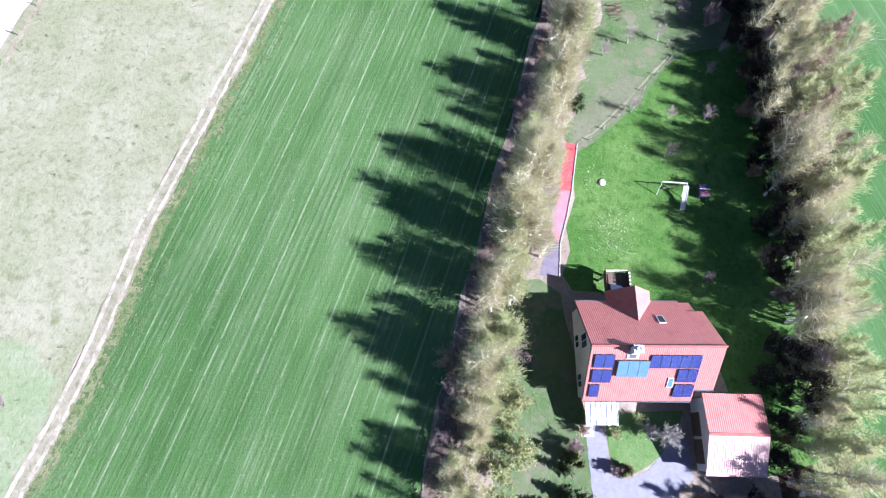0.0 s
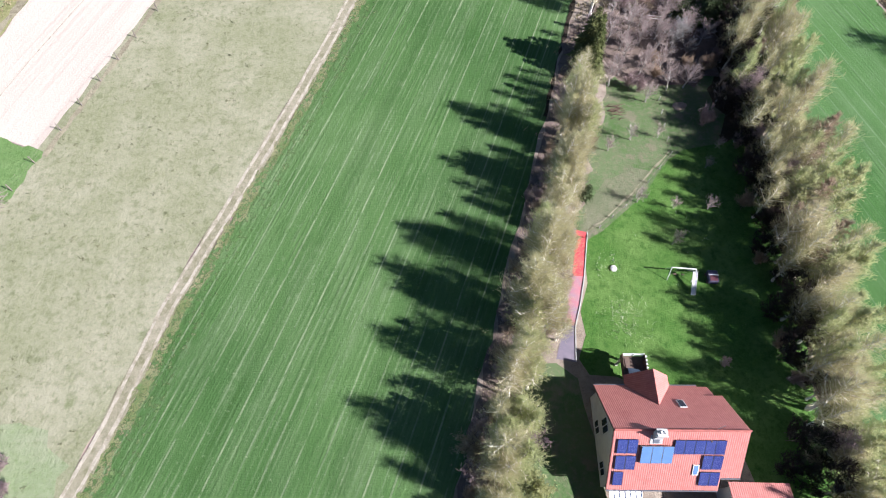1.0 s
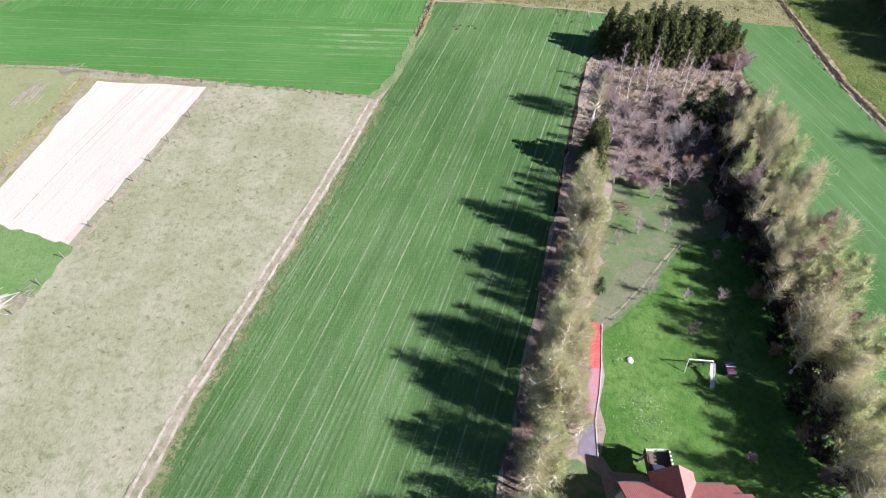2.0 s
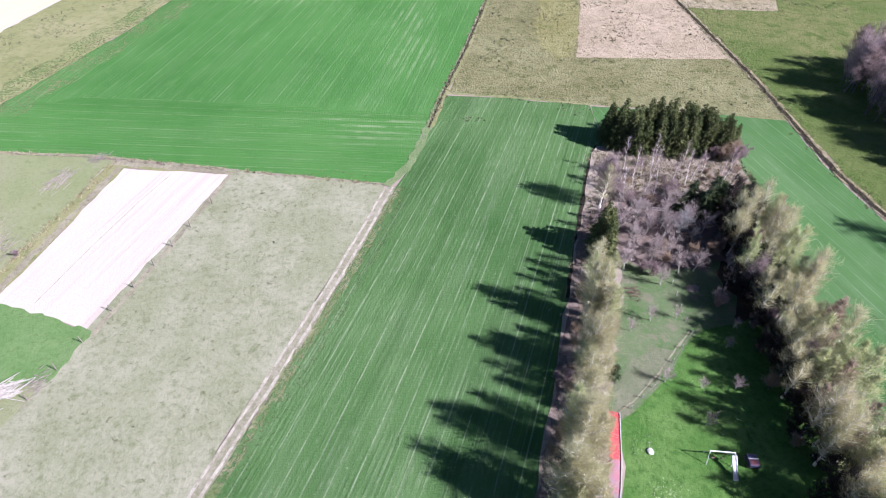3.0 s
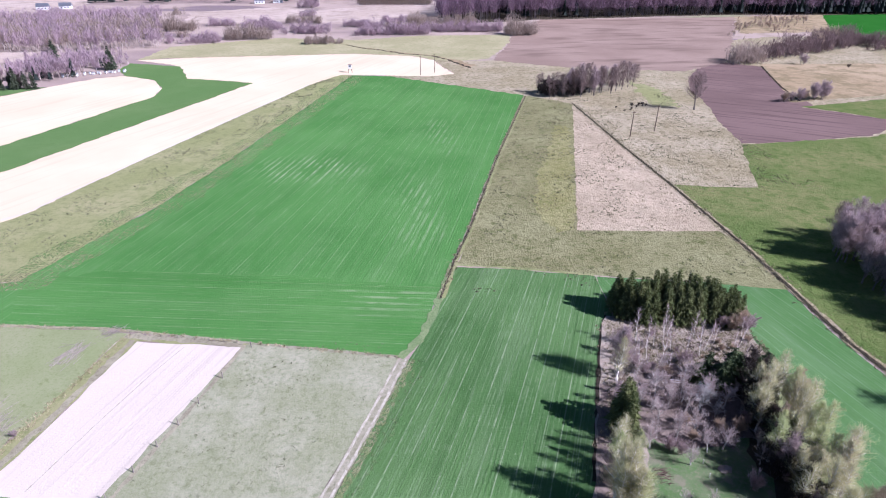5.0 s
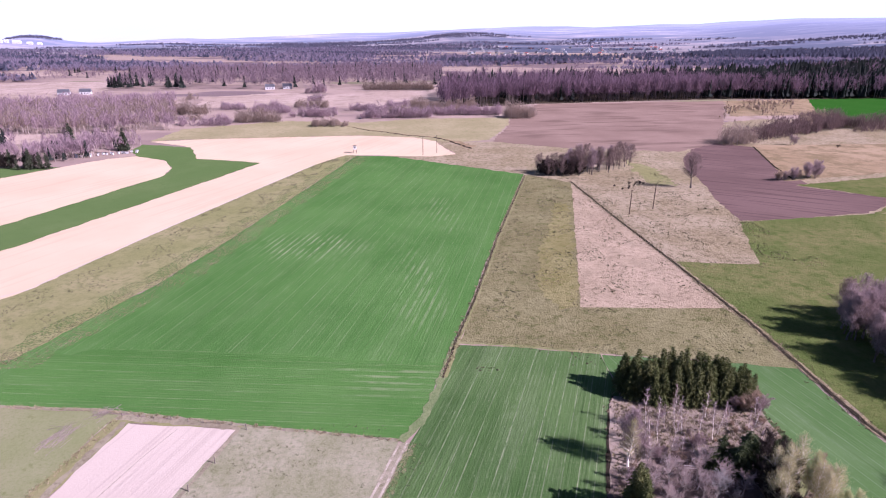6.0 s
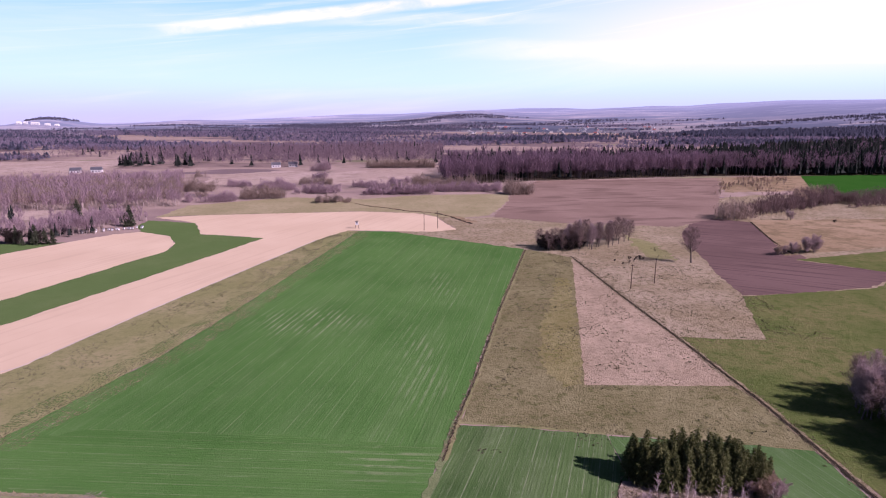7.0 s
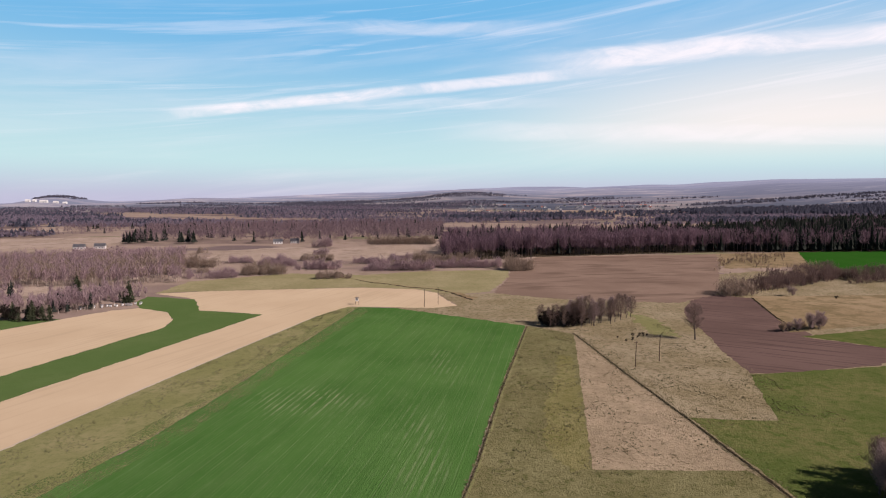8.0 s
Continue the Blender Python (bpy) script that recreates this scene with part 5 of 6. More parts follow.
# chimney
chim = part("chimney", boxed(3.75, 4.6, -0.75, -0.1, 7.6, 9.95, 0.03), M_RENDER, house, "broad pale rendered chimney")
part("cap", boxed(3.68, 4.67, -0.82, -0.03, 9.95, 10.05), M_KERB, chim, "concrete chimney cap")
for i in range(2):
    part("flue", rodded((3.98 + 0.4 * i, -0.42, 10.05), (3.98 + 0.4 * i, -0.42, 10.4), 0.12, n=8), M_WHITE, chim, "white flue pipe")
part("vent", rodded((2.7, -1.3, slope_at(1.3)), (2.7, -1.3, slope_at(1.3) + 0.35), 0.07), M_WOOD_DARK, house, "dark roof vent")
part("vent", rodded((9.4, -0.9, slope_at(0.9)), (9.4, -0.9, slope_at(0.9) + 0.35), 0.07), M_WOOD_DARK, house, "dark roof vent")
part("aerial", rodded((9.9, 0.15, RIDGE - 0.2), (9.9, 0.15, RIDGE + 1.6), 0.03), M_GREY_METAL, house, "thin aerial mast")
# skylights
up = Vector((0, HALF, RIDGE - EAVE)).normalized()
out_s = Vector((0, -(RIDGE - EAVE), HALF)).normalized()


def on_south(x, d, lift=0.0):
    return Vector((x, -d, slope_at(d))) + out_s * lift


def lean_plate(name, x0, x1, d_low, length, lift, thick, material, parent, label="", north=False, fit=1.0):
    if north:
        rise_n = Vector((0, -NORTH, RIDGE - EAVE)).normalized()
        out_n = Vector((0, RIDGE - EAVE, NORTH)).normalized()
        a, b = [Vector((x, d_low, north_at(d_low))) + out_n * lift for x in (x1, x0)]
        pts = [a, b, b + rise_n * length, a + rise_n * length]
    else:
        pts = [on_south(x0, d_low, lift), on_south(x1, d_low, lift), on_south(x1, d_low, lift) + up * length, on_south(x0, d_low, lift) + up * length]
    return slab(name, pts, material, parent, thick, label)


for x0, x1, d, north in ((7.75, 8.5, 3.6, True), (8.15, 8.75, 3.5, False)):
    sk = lean_plate("skylight", x0, x1, d, 1.25, 0.10, 0.12, M_STONE, house, "roof window in a grey frame", north)
    lean_plate("pane", x0 + 0.1, x1 - 0.1, d - 0.08, 1.05, 0.115, 0.02, M_PANE if north else M_COLLECTOR, sk, "", north)
hatch = lean_plate("roof_hatch", 3.55, 4.75, 1.05, 1.0, 0.06, 0.08, M_KERB, house, "pale roof hatch below the chimney")
lean_plate("lid", 3.85, 4.45, 0.98, 0.8, 0.10, 0.05, M_GREY_METAL, hatch)
# solar modules on the south slope
MOD_W, MOD_L = 0.99, 1.65


def module(x, d_low):
    base = lean_plate("solar_panel", x, x + MOD_W - 0.02, d_low, MOD_L - 0.02, 0.16, 0.045, M_PV_FRAME, house, "dark blue solar panel in a thin frame")
    lean_plate("glazing", x + 0.03, x + MOD_W - 0.05, d_low - 0.02, MOD_L - 0.08, 0.165, 0.012, M_PV, base)
    return base


for x in (0.45, 1.44):
    module(x, 1.76)
    module(x, 3.05)
module(0.45, 4.33)
for i in range(5):
    module(5.95 + i * MOD_W, 1.78)
for x in (8.93, 9.92):
    module(x, 2.98)
    module(x, 4.30)
for i in range(3):
    c = lean_plate("solar_collector", 2.78 + i * 1.04, 2.78 + i * 1.04 + 1.02, 2.45, 2.0, 0.30, 0.10, M_ALU, house, "pale blue glazed solar heat collector")
    lean_plate("glazing", 2.78 + i * 1.04 + 0.03, 2.78 + i * 1.04 + 0.99, 2.43, 1.94, 0.312, 0.02, M_COLLECTOR, c)
    for k in (0.2, 0.8):
        p = on_south(2.78 + i * 1.04 + k, 2.1, 0)
        part("bracket", rodded(p, p + out_s * 0.22, 0.03, n=4), M_ALU, c)

# glazed porch south of the house
porch = empty("conservatory", HOUSE, "white framed glazed porch on the house", "conservatory")
M_PORCH_GLASS = glass("milky_porch_glass", (0.55, 0.58, 0.62), 0.15)
px0, px1, py0, py1 = 0.6, 3.9, -7.1, -4.3
slab("roof", [(px0, py0, 2.25), (px1, py0, 2.25), (px1, py1, 2.85), (px0, py1, 2.85)], M_PORCH_GLASS, porch, 0.03, "milky glass roof")
for i in range(7):
    x = px0 + (px1 - px0) * i / 6
    part("rafter", rodded((x, py0, 2.29), (x, py1, 2.89), 0.05, n=4), M_WHITE, porch)
for i in range(5):
    t = i / 4
    part("purlin", rodded((px0, py0 + (py1 - py0) * t, 2.29 + 0.6 * t), (px1, py0 + (py1 - py0) * t, 2.29 + 0.6 * t), 0.045, n=4), M_WHITE, porch)
for x in (px0, (px0 + px1) / 2, px1):
    part("post", boxed(x - 0.06, x + 0.06, py0 - 0.06, py0 + 0.06, -0.1, 2.25), M_WHITE, porch)
part("wall", boxed(px0, px1, py0 - 0.03, py0 + 0.03, -0.1, 0.9), M_RENDER, porch)
part("pane", boxed(px0, px1, py0 - 0.01, py0 + 0.01, 0.9, 2.22), M_PANE, porch)
part("step", boxed(px0 - 0.1, px0 + 1.3, py0 - 1.2, py0 - 0.05, -0.05, 0.16), M_KERB, porch, "pale concrete step")

# garage
GAR = pose(25.8, 0.75, 0, 0, 0, -5.5)
garage = empty("garage", GAR, "low garage with a red sheet metal roof", "garage")
gl, gh, gr, ge = 6.1, 4.0, 4.5, 2.7
bm = solid(bmesh.new(), [(0.3, -gh + .4, -.1), (gl - .3, -gh + .4, -.1), (gl - .3, gh - .4, -.1), (0.3, gh - .4, -.1), (0.3, -gh + .4, ge), (gl - .3, -gh + .4, ge), (gl - .3, gh - .4, 3.75), (0.3, gh - .4, 3.75), (0.3, 0, gr - .2), (gl - .3, 0, gr - .2)],
           [(0, 1, 5, 4), (2, 3, 7, 6), (0, 4, 8, 7, 3), (1, 2, 6, 9, 5), (4, 5, 9, 8), (6, 7, 8, 9), (3, 2, 1, 0)])
part("wall", bm, M_RENDER, garage)
# sun side in a paler material than the north slope: light put into colour
slab("roof", [(0, -gh, ge - .05), (gl, -gh, ge - .05), (gl, 0, gr), (0, 0, gr)], M_SHEET, garage, 0.08, "ribbed sheet roof slope, coloured paler for the sun")
slab("roof", [(gl, gh, 3.9), (0, gh, 3.9), (0, 0, gr), (gl, 0, gr)], M_TILE, garage, 0.08)
part("ridge", boxed(0, gl, -0.14, 0.14, gr - 0.02, gr + 0.05), M_RIDGE, garage)
for i in range(22):
    x = 0.15 + (gl - 0.3) * i / 21
    part("rib", rodded((x, -gh, ge - .03), (x, 0, gr + .01), 0.014, n=4), M_SHEET, garage)
for d0 in (0.9, 3.6):
    part("garage_door", boxed(0.24, 0.31, -2.9 + d0 - .9, -2.9 + d0 + 1.5, 0, 2.1), M_WOOD_DARK, garage, "dark garage door")

# paving, red path and kerb
field("driveway", [(14.7, 3.0), (16.7, 2.6), (16.7, -1.5), (18.2, -3.2), (20.8, -2.4), (23.2, -0.1), (25.3, 0.2), (25.2, -3.6), (22, -5.6), (19.2, -7), (17, -12), (12.5, -12), (14.4, -4.4)], M_PAVERS, "grey block paved driveway", "driveway", 0.06, 1.0)
field("paving", [(12.0, 19.4), (14.2, 18.9), (14.9, 23.3), (13.6, 23.8)], M_MAUVE_PAVING, "dull mauve paved end of the garden path", "path", 0.04, 1.0)
field("red_path", [(15.8, 30.0), (17.2, 29.8), (18.8, 36.1), (17.5, 36.5)], M_RED_PAVING, "bright red garden path", "path", 0.04, 1.0)
field("pink_path", [(13.6, 23.8), (14.9, 23.3), (16.1, 26.4), (17.2, 29.8), (15.8, 30.0), (14.6, 26.4)], M_PINK_PAVING, "red garden path, pink and grey as seen through twigs", "path", 0.04, 1.0)
kerb = empty("kerb", pose(0, 0, 0), "pale concrete edging along the red path", "kerb", "", "structure")
line = [(14.25, 18.9), (14.95, 23.2), (16.2, 26.4), (17.3, 29.8), (18.9, 36.1)]
for (x0, y0), (x1, y1) in zip(line, line[1:]):
    n = max(1, round(math.hypot(x1 - x0, y1 - y0)))
    for i in range(n):
        a, b = Vector((x0 + (x1 - x0) * i / n, y0 + (y1 - y0) * i / n, 0.2)), Vector((x0 + (x1 - x0) * (i + .97) / n, y0 + (y1 - y0) * (i + .97) / n, 0.2))
        part("kerbstone", rodded(a, b, 0.08, n=4), M_KERB, kerb)

# ---- garden and field things ----
M_WIRE = plain("rusty_wire", (0.20, 0.16, 0.13), (0.14, 0.11, 0.09), 4.0, 0.8)


def fence(points, height, post_m, label, spacing=None, wires=(0.3, 0.6, 0.95), post_r=0.06, wire_r=0.006, group="fences"):
    root = empty("fence", pose(0, 0, 0), label, "fence", group)
    r = random.Random(len(points) * 7 + int(height * 10))
    posts = []
    for i, (x, y) in enumerate(points):
        if i and spacing:
            x0, y0 = points[i - 1]
            n = max(1, round(math.hypot(x - x0, y - y0) / spacing))
            posts += [(x0 + (x - x0) * k / n, y0 + (y - y0) * k / n) for k in range(1, n)]
        posts.append((x, y))
    tops = []
    for x, y in posts:
        lean = Vector((r.uniform(-.08, .08), r.uniform(-.08, .08), 0)) * height
        top = Vector((x, y, height * r.uniform(0.92, 1.06))) + lean
        part("post", rodded((x, y, -0.1), top, post_r, post_r * 0.85, 6), post_m, root)
        tops.append((Vector((x, y, 0)), top))
    for w in wires:
        for (a, b), (c, d) in zip(tops, tops[1:]):
            part("wire", rodded(a.lerp(b, w), c.lerp(d, w), wire_r, n=3), M_WIRE, root)
    return root


fence([(-41.2, 91.4), (-44.4, 82.7), (-46.8, 76.5), (-48.6, 71.7), (-50.4, 67.3), (-52.2, 62.6), (-54.0, 57.9), (-56.2, 52.2), (-58.0, 47.6), (-59.9, 43.0), (-62.4, 38.2)], 1.5, M_WOOD_GREY,
      "old field fence of grey wooden posts and wire", None, (0.35, 0.65, 0.93), 0.085)
fence([(-66.5, 97.2), (-60, 96.0), (-53, 94.6), (-47, 93.4), (-41.6, 92.4)], 0.9, M_WOOD_GREY, "low row of weathered fence posts and wire", 3.0, (0.5, 0.9), 0.07)
fence([(18.6, 35.2), (26.6, 41.0), (33.1, 47.9), (34.0, 58.0), (35.2, 68.0)], 1.0, M_KERB, "garden fence of pale posts with wire", 2.8, (0.2, 0.5, 0.8, 0.97), 0.07, 0.008)


# swing set with a slide
swing = empty("swing_set", pose(27.7, 29.35, 0, 0, 0, -9), "white painted garden swing frame with a slide", "swing")
part("beam", rodded((0, 0, 2.2), (3.0, 0, 2.2), 0.075, n=8), M_WHITE, swing, "white cross beam")
for x in (0.0, 3.0):
    for s in (-1, 1):
        part("leg", rodded((x, 0.85 * s, 0), (x, 0, 2.2), 0.05), M_WHITE, swing)
for x in (0.8, 1.1, 1.8, 2.1):
    part("rope", rodded((x, 0, 2.2), (x, 0, 0.5), 0.014, n=4), M_WOOD_GREY, swing)
for x in (0.95, 1.95):
    part("seat", boxed(x - 0.2, x + 0.2, -0.09, 0.09, 0.47, 0.5), M_WOOD_DARK, swing)
chute = bmesh.new()
solid(chute, [(2.75, -0.1, 1.75), (3.25, -0.1, 1.75), (3.25, -2.6, 0.25), (2.75, -2.6, 0.25), (2.75, -0.1, 1.70), (3.25, -0.1, 1.70), (3.25, -2.6, 0.20), (2.75, -2.6, 0.20)],
      [(0, 1, 2, 3), (7, 6, 5, 4), (0, 4, 5, 1), (1, 5, 6, 2), (2, 6, 7, 3), (3, 7, 4, 0)])
part("slide", chute, M_WHITE, swing, "white slide")
for x in (2.73, 3.27):
    part("slide_rim", rodded((x, -0.1, 1.85), (x, -2.6, 0.35), 0.04), M_WHITE, swing)
for s in (2.8, 3.2):
    part("ladder", rodded((s, 0.9, 0), (s, -0.05, 1.8), 0.03), M_WHITE, swing)

M_BLUE = plain("faded_blue_cover", (0.05, 0.05, 0.10), (0.08, 0.07, 0.13), 2.0, 0.6)
M_RED = plain("faded_red_cover", (0.20, 0.05, 0.06), (0.14, 0.04, 0.05), 2.0, 0.6)
cart = empty("play_cart", pose(33.2, 28.4, 0, 0, 0, -8), "dark blue and red box cart on the lawn", "cart")
part("body", boxed(-0.6, 0.6, -0.8, 0.8, 0.35, 0.95, 0.04), M_BLUE, cart)
part("lining", boxed(-0.45, 0.45, -0.65, 0.05, 0.955, 0.99), M_RED, cart, "red lining")
part("rim", boxed(-0.62, 0.62, 0.1, 0.2, 0.95, 1.05), M_WHITE, cart)
for sx in (-1, 1):
    for sy in (-1, 1):
        part("wheel", rodded((sx * 0.6, sy * 0.5, 0.22), (sx * 0.7, sy * 0.5, 0.22), 0.22, n=12), M_WOOD_DARK, cart)

boulder = bmesh.new()
bmesh.ops.create_icosphere(boulder, subdivisions=2, radius=0.45)
for v in boulder.verts:
    v.co *= 1 + 0.22 * noise.noise(v.co * 3)
    v.co.z *= 0.6
me = bpy.data.meshes.new("garden_stone")
boulder.to_mesh(me)
boulder.free()
me.materials.append(M_STONE)
stone = new("garden_stone", me)
stone.matrix_basis = pose(21.2, 30.6, 0.22)
tagged(stone, "pale rounded stone lying on the lawn", "stone")

# pale soil heap in the orchard
heap = bmesh.new()
bmesh.ops.create_icosphere(heap, subdivisions=3, radius=1.0)
for v in heap.verts:
    v.co = Vector((v.co.x * 1.1, v.co.y * 0.8, max(-0.1, v.co.z) * 0.35)) * (1 + 0.25 * noise.noise(v.co * 2))
me = bpy.data.meshes.new("soil_heap")
heap.to_mesh(me)
heap.free()
me.materials.append(M_SCRUB)
ob = new("soil_heap", me)
ob.matrix_basis = pose(36.9, 56.8, 0.1)
tagged(ob, "low heap of brown bare soil", "soil heap")

# small wooden shelter with a white frame in the orchard
shelter = empty("shelter", pose(37.0, 76.0, 0, 0, 0, -10), "small dark wooden garden shelter", "shelter")
part("roof", boxed(-2.2, 1.8, -0.3, 1.9, 1.9, 2.02), M_WOOD_DARK, shelter, "dark flat roof")
for x in (-2.0, 1.6):
    for y in (-0.2, 1.7):
        part("post", boxed(x - 0.05, x + 0.05, y - 0.05, y + 0.05, -0.1, 1.9), M_WOOD_GREY, shelter)
part("rail", boxed(-0.4, 1.9, -0.5, -0.42, 1.0, 1.08), M_WHITE, shelter, "white rail")
part("rail", boxed(-0.4, 1.9, -0.5, -0.42, 0.5, 0.58), M_WHITE, shelter)

# fire pit of dead boughs and the brush piles on the meadow
def brush_pile(x, y, turn, length, n, material, label, spread=0.9, girth=0.05):
    r = random.Random(int(x * 13 + y))
    s = Shape()
    for _ in range(n):
        c = Vector((r.gauss(0, length * 0.22), r.gauss(0, spread), 0))
        d = around(r, r.gauss(0, 0.45), r.uniform(-.05, .22)) * length * r.uniform(0.25, 0.6)
        z = r.uniform(0.1, 0.5)
        s.limb(c - d * .5 + Vector((0, 0, z)), c + d * .5 + Vector((0, 0, z)), girth * r.uniform(.5, 1.3), girth * .4, 4)
    ob = s.made("brush_pile", material)
    ob.matrix_basis = pose(x, y, 0, 0, 0, turn)
    return tagged(ob, label, "brush pile", "", "stuff")


M_LOG = plain("peeled_poles", (0.62, 0.56, 0.48), (0.40, 0.35, 0.29), 2.0, 0.85)
M_BOUGH = plain("dead_boughs", (0.33, 0.28, 0.22), (0.20, 0.165, 0.13), 3.0, 0.9)
brush_pile(-64.0, 44.2, 24, 6.0, 80, M_LOG, "pile of grey felled poles and branches", 0.9, 0.09)
brush_pile(-59.6, 45.6, 10, 3.0, 50, M_BOUGH, "small heap of dead branches", 0.8)
brush_pile(-75.2, 91.5, 62, 8.0, 60, M_BOUGH, "fallen dead boughs on dry grass", 1.2)
brush_pile(-70.5, 98.2, 20, 5.0, 45, M_BOUGH, "fallen dead boughs on dry grass", 1.0)
brush_pile(-80.0, 74.0, 60, 7.0, 120, M_BOUGH, "heap of bleached brushwood on the meadow", 2.6)
brush_pile(-84.0, 68.0, 20, 6.0, 70, M_BOUGH, "heap of bleached brushwood on the meadow", 2.0)
brush_pile(27.0, 56.4, 0, 2.6, 45, M_WOOD_DARK, "dark heap of garden prunings", 0.8)
for x, y, s in ((-82, 76, .7), (-86, 73, .8), (-79, 70, .6), (-90, 80, .7), (-85, 82, .5), (-74, 71, .4), (-88, 69, .7)):
    plant("thicket", x, y, s)

# stuff: tufts and lawn flowers
def tufts(name, places, material, label, size, blades=7, category="grass"):
    s = Shape()
    r = random.Random(name + label)
    for x, y in places:
        k = size * r.uniform(0.5, 1.4)
        for _ in range(blades):
            p = Vector((x + r.gauss(0, k * .35), y + r.gauss(0, k * .35), 0.0))
            s.blade(p, p + around(r, r.uniform(0, 6.28), r.uniform(0.5, 1.4)) * k, k * 0.22, r, 0.3)
    return tagged(s.made(name, material), label, category, "", "stuff")


def along(line, n, width, r):
    out = []
    cum = [0.0]
    for a, b in zip(line, line[1:]):
        cum.append(cum[-1] + math.hypot(b[0] - a[0], b[1] - a[1]))
    for _ in range(n):
        t = r.uniform(0, cum[-1])
        i = max(k for k in range(len(line) - 1) if cum[k] <= t)
        u = (t - cum[i]) / (cum[i + 1] - cum[i])
        out.append((line[i][0] + (line[i + 1][0] - line[i][0]) * u + r.gauss(0, width), line[i][1] + (line[i + 1][1] - line[i][1]) * u + r.gauss(0, width * .5)))
    return out


r = random.Random(5)
pts = []
while len(pts) < 950:
    y = r.uniform(-5, 92)
    x = r.uniform(on_line([(-66, -5), (-59, 45), (-41, 92)], y), on_line(TRACK_W, y) - 1 if y < 85 else -15)
    if noise.noise(Vector((x / 6, y / 6, 0))) > -0.12:
        pts.append((x, y))
tufts("grass_tufts", pts, M_DARK_TUFT, "dark tufts scattered over the dry meadow", 0.3, 9)
tufts("grass_tufts", along(DITCH_W[2:], 1500, 0.45, r) + along([(-95, 102.2), (-72.2, 99.5), (-41.8, 92.8), (-12.3, 86.4)], 420, 0.3, r) + along([(-76, 62), (-67, 97)], 250, 0.6, r),
      M_DRY_TUFT, "dry pale grass along banks and ditches", 0.42)
tufts("grass_tufts", along(DITCH_E, 1600, 0.9, r) + along([(x + 1.2, y) for x, y in DITCH_E], 600, 0.7, r), M_DRY_TUFT, "dry pale grass along the ditch", 0.34)
tufts("grass_tufts", along(DITCH_W[2:], 900, 0.12, r) + along(DITCH_E, 1400, 0.25, r), M_DARK_TUFT, "dark weeds in the ditches", 0.3)
tufts("grass_tufts", [(r.uniform(30, 60), r.uniform(79, 94)) for _ in range(2600)] + along([(x + 2.5, y) for x, y in ROW], 2200, 1.6, r), M_DRY_TUFT, "dead grass and stalks among the trees", 0.5)
pts = []
while len(pts) < 5200:
    x, y = r.uniform(20, 128), r.uniform(134, 290)
    if x > on_line(DITCH_W, min(y, 289)) + 2 and (y > 160 or x < 77) and noise.noise(Vector((x / 9, y / 9, 4))) > 0.0:
        pts.append((x, y))
tufts("grass_tufts", pts, M_DRY_TUFT, "tussocks of dead grass on rough meadows", 0.32)
pts = []
while len(pts) < 1500:
    y = r.uniform(112, 340)
    a, b = np.interp(y, [112, 121, 145, 202, 268, 344], [-135, -103, -93, -79, -62, -45]), np.interp(y, [112, 158, 205, 322, 348], [-168, -121, -105, -61, -47])
    x = r.uniform(b + 1, a - 0.5)
    if noise.noise(Vector((x / 7, y / 12, 2))) > 0.05:
        pts.append((x, y))
while len(pts) < 3600:
    x, y = r.uniform(4, 128), r.uniform(108, 290)
    if x > on_line(DITCH_W, min(y, 289)) + 2 and (y > 165 or x < 77) and noise.noise(Vector((x / 12, y / 12, 9))) > 0.12:
        pts.append((x, y))
tufts("grass_tufts", pts, M_DARK_TUFT, "dark clumps of old grass on the meadows", 0.42)
M_FLOWER = plain("pale_flowers", (0.98, 1.0, 0.80), (0.8, 0.9, 0.55), 2.0, 0.9)
pts = [(r.gauss(21.5, 1.6), r.gauss(23.5, 1.8)) for _ in range(330)] + [(r.gauss(20.5, 1.0), r.gauss(31, 1.4)) for _ in range(70)] + [(r.uniform(17, 36), r.uniform(20, 44)) for _ in range(30)]
tufts("lawn_flowers", pts, M_FLOWER, "pale flowers and daisies in the lawn", 0.3, 6, "flowers")


# poles, hunting stand, beehives
def pole(x, y, h, label):
    root = empty("utility_pole", pose(x, y, 0), label, "pole", "utility poles")
    part("post", rodded((0, 0, -0.2), (0, 0, h), 0.2, 0.14, 8), M_WOOD_DARK, root)
    part("crossarm", boxed(-0.75, 0.75, -0.07, 0.07, h - 0.5, h - 0.36), M_WOOD_DARK, root)
    for k in (-0.65, 0, 0.65):
        part("insulator", rodded((k, 0, h - 0.36), (k, 0, h - 0.15), 0.05), M_STONE, root)
    return root


for x, y, h in ((1.7, 345.0, 11.0), (10.6, 351.5, 11.0), (82.9, 218.8, 10.5), (95.9, 225.4, 11.0)):
    pole(x, y, h, "dark wooden utility pole standing in a field")
stand = empty("hunting_stand", pose(-40.6, 354.0, 0), "white hunting cabin on dark wooden legs", "hunting stand")
part("cabin", boxed(-0.9, 0.9, -0.9, 0.9, 2.4, 4.6), M_WHITE, stand, "white cabin")
part("roof", boxed(-1.1, 1.1, -1.1, 1.1, 4.6, 4.75), M_WOOD_DARK, stand)
part("window", boxed(-0.5, 0.5, -0.93, -0.89, 3.5, 4.1), M_PANE, stand)
for sx in (-1, 1):
    for sy in (-1, 1):
        part("leg", rodded((sx * 1.15, sy * 1.15, -0.1), (sx * 0.8, sy * 0.8, 2.4), 0.09), M_WOOD_DARK, stand)
hive = empty("beehive", pose(-205, 352, 0), "pale painted wooden beehive at the edge of the wood", "beehive", "beehives")
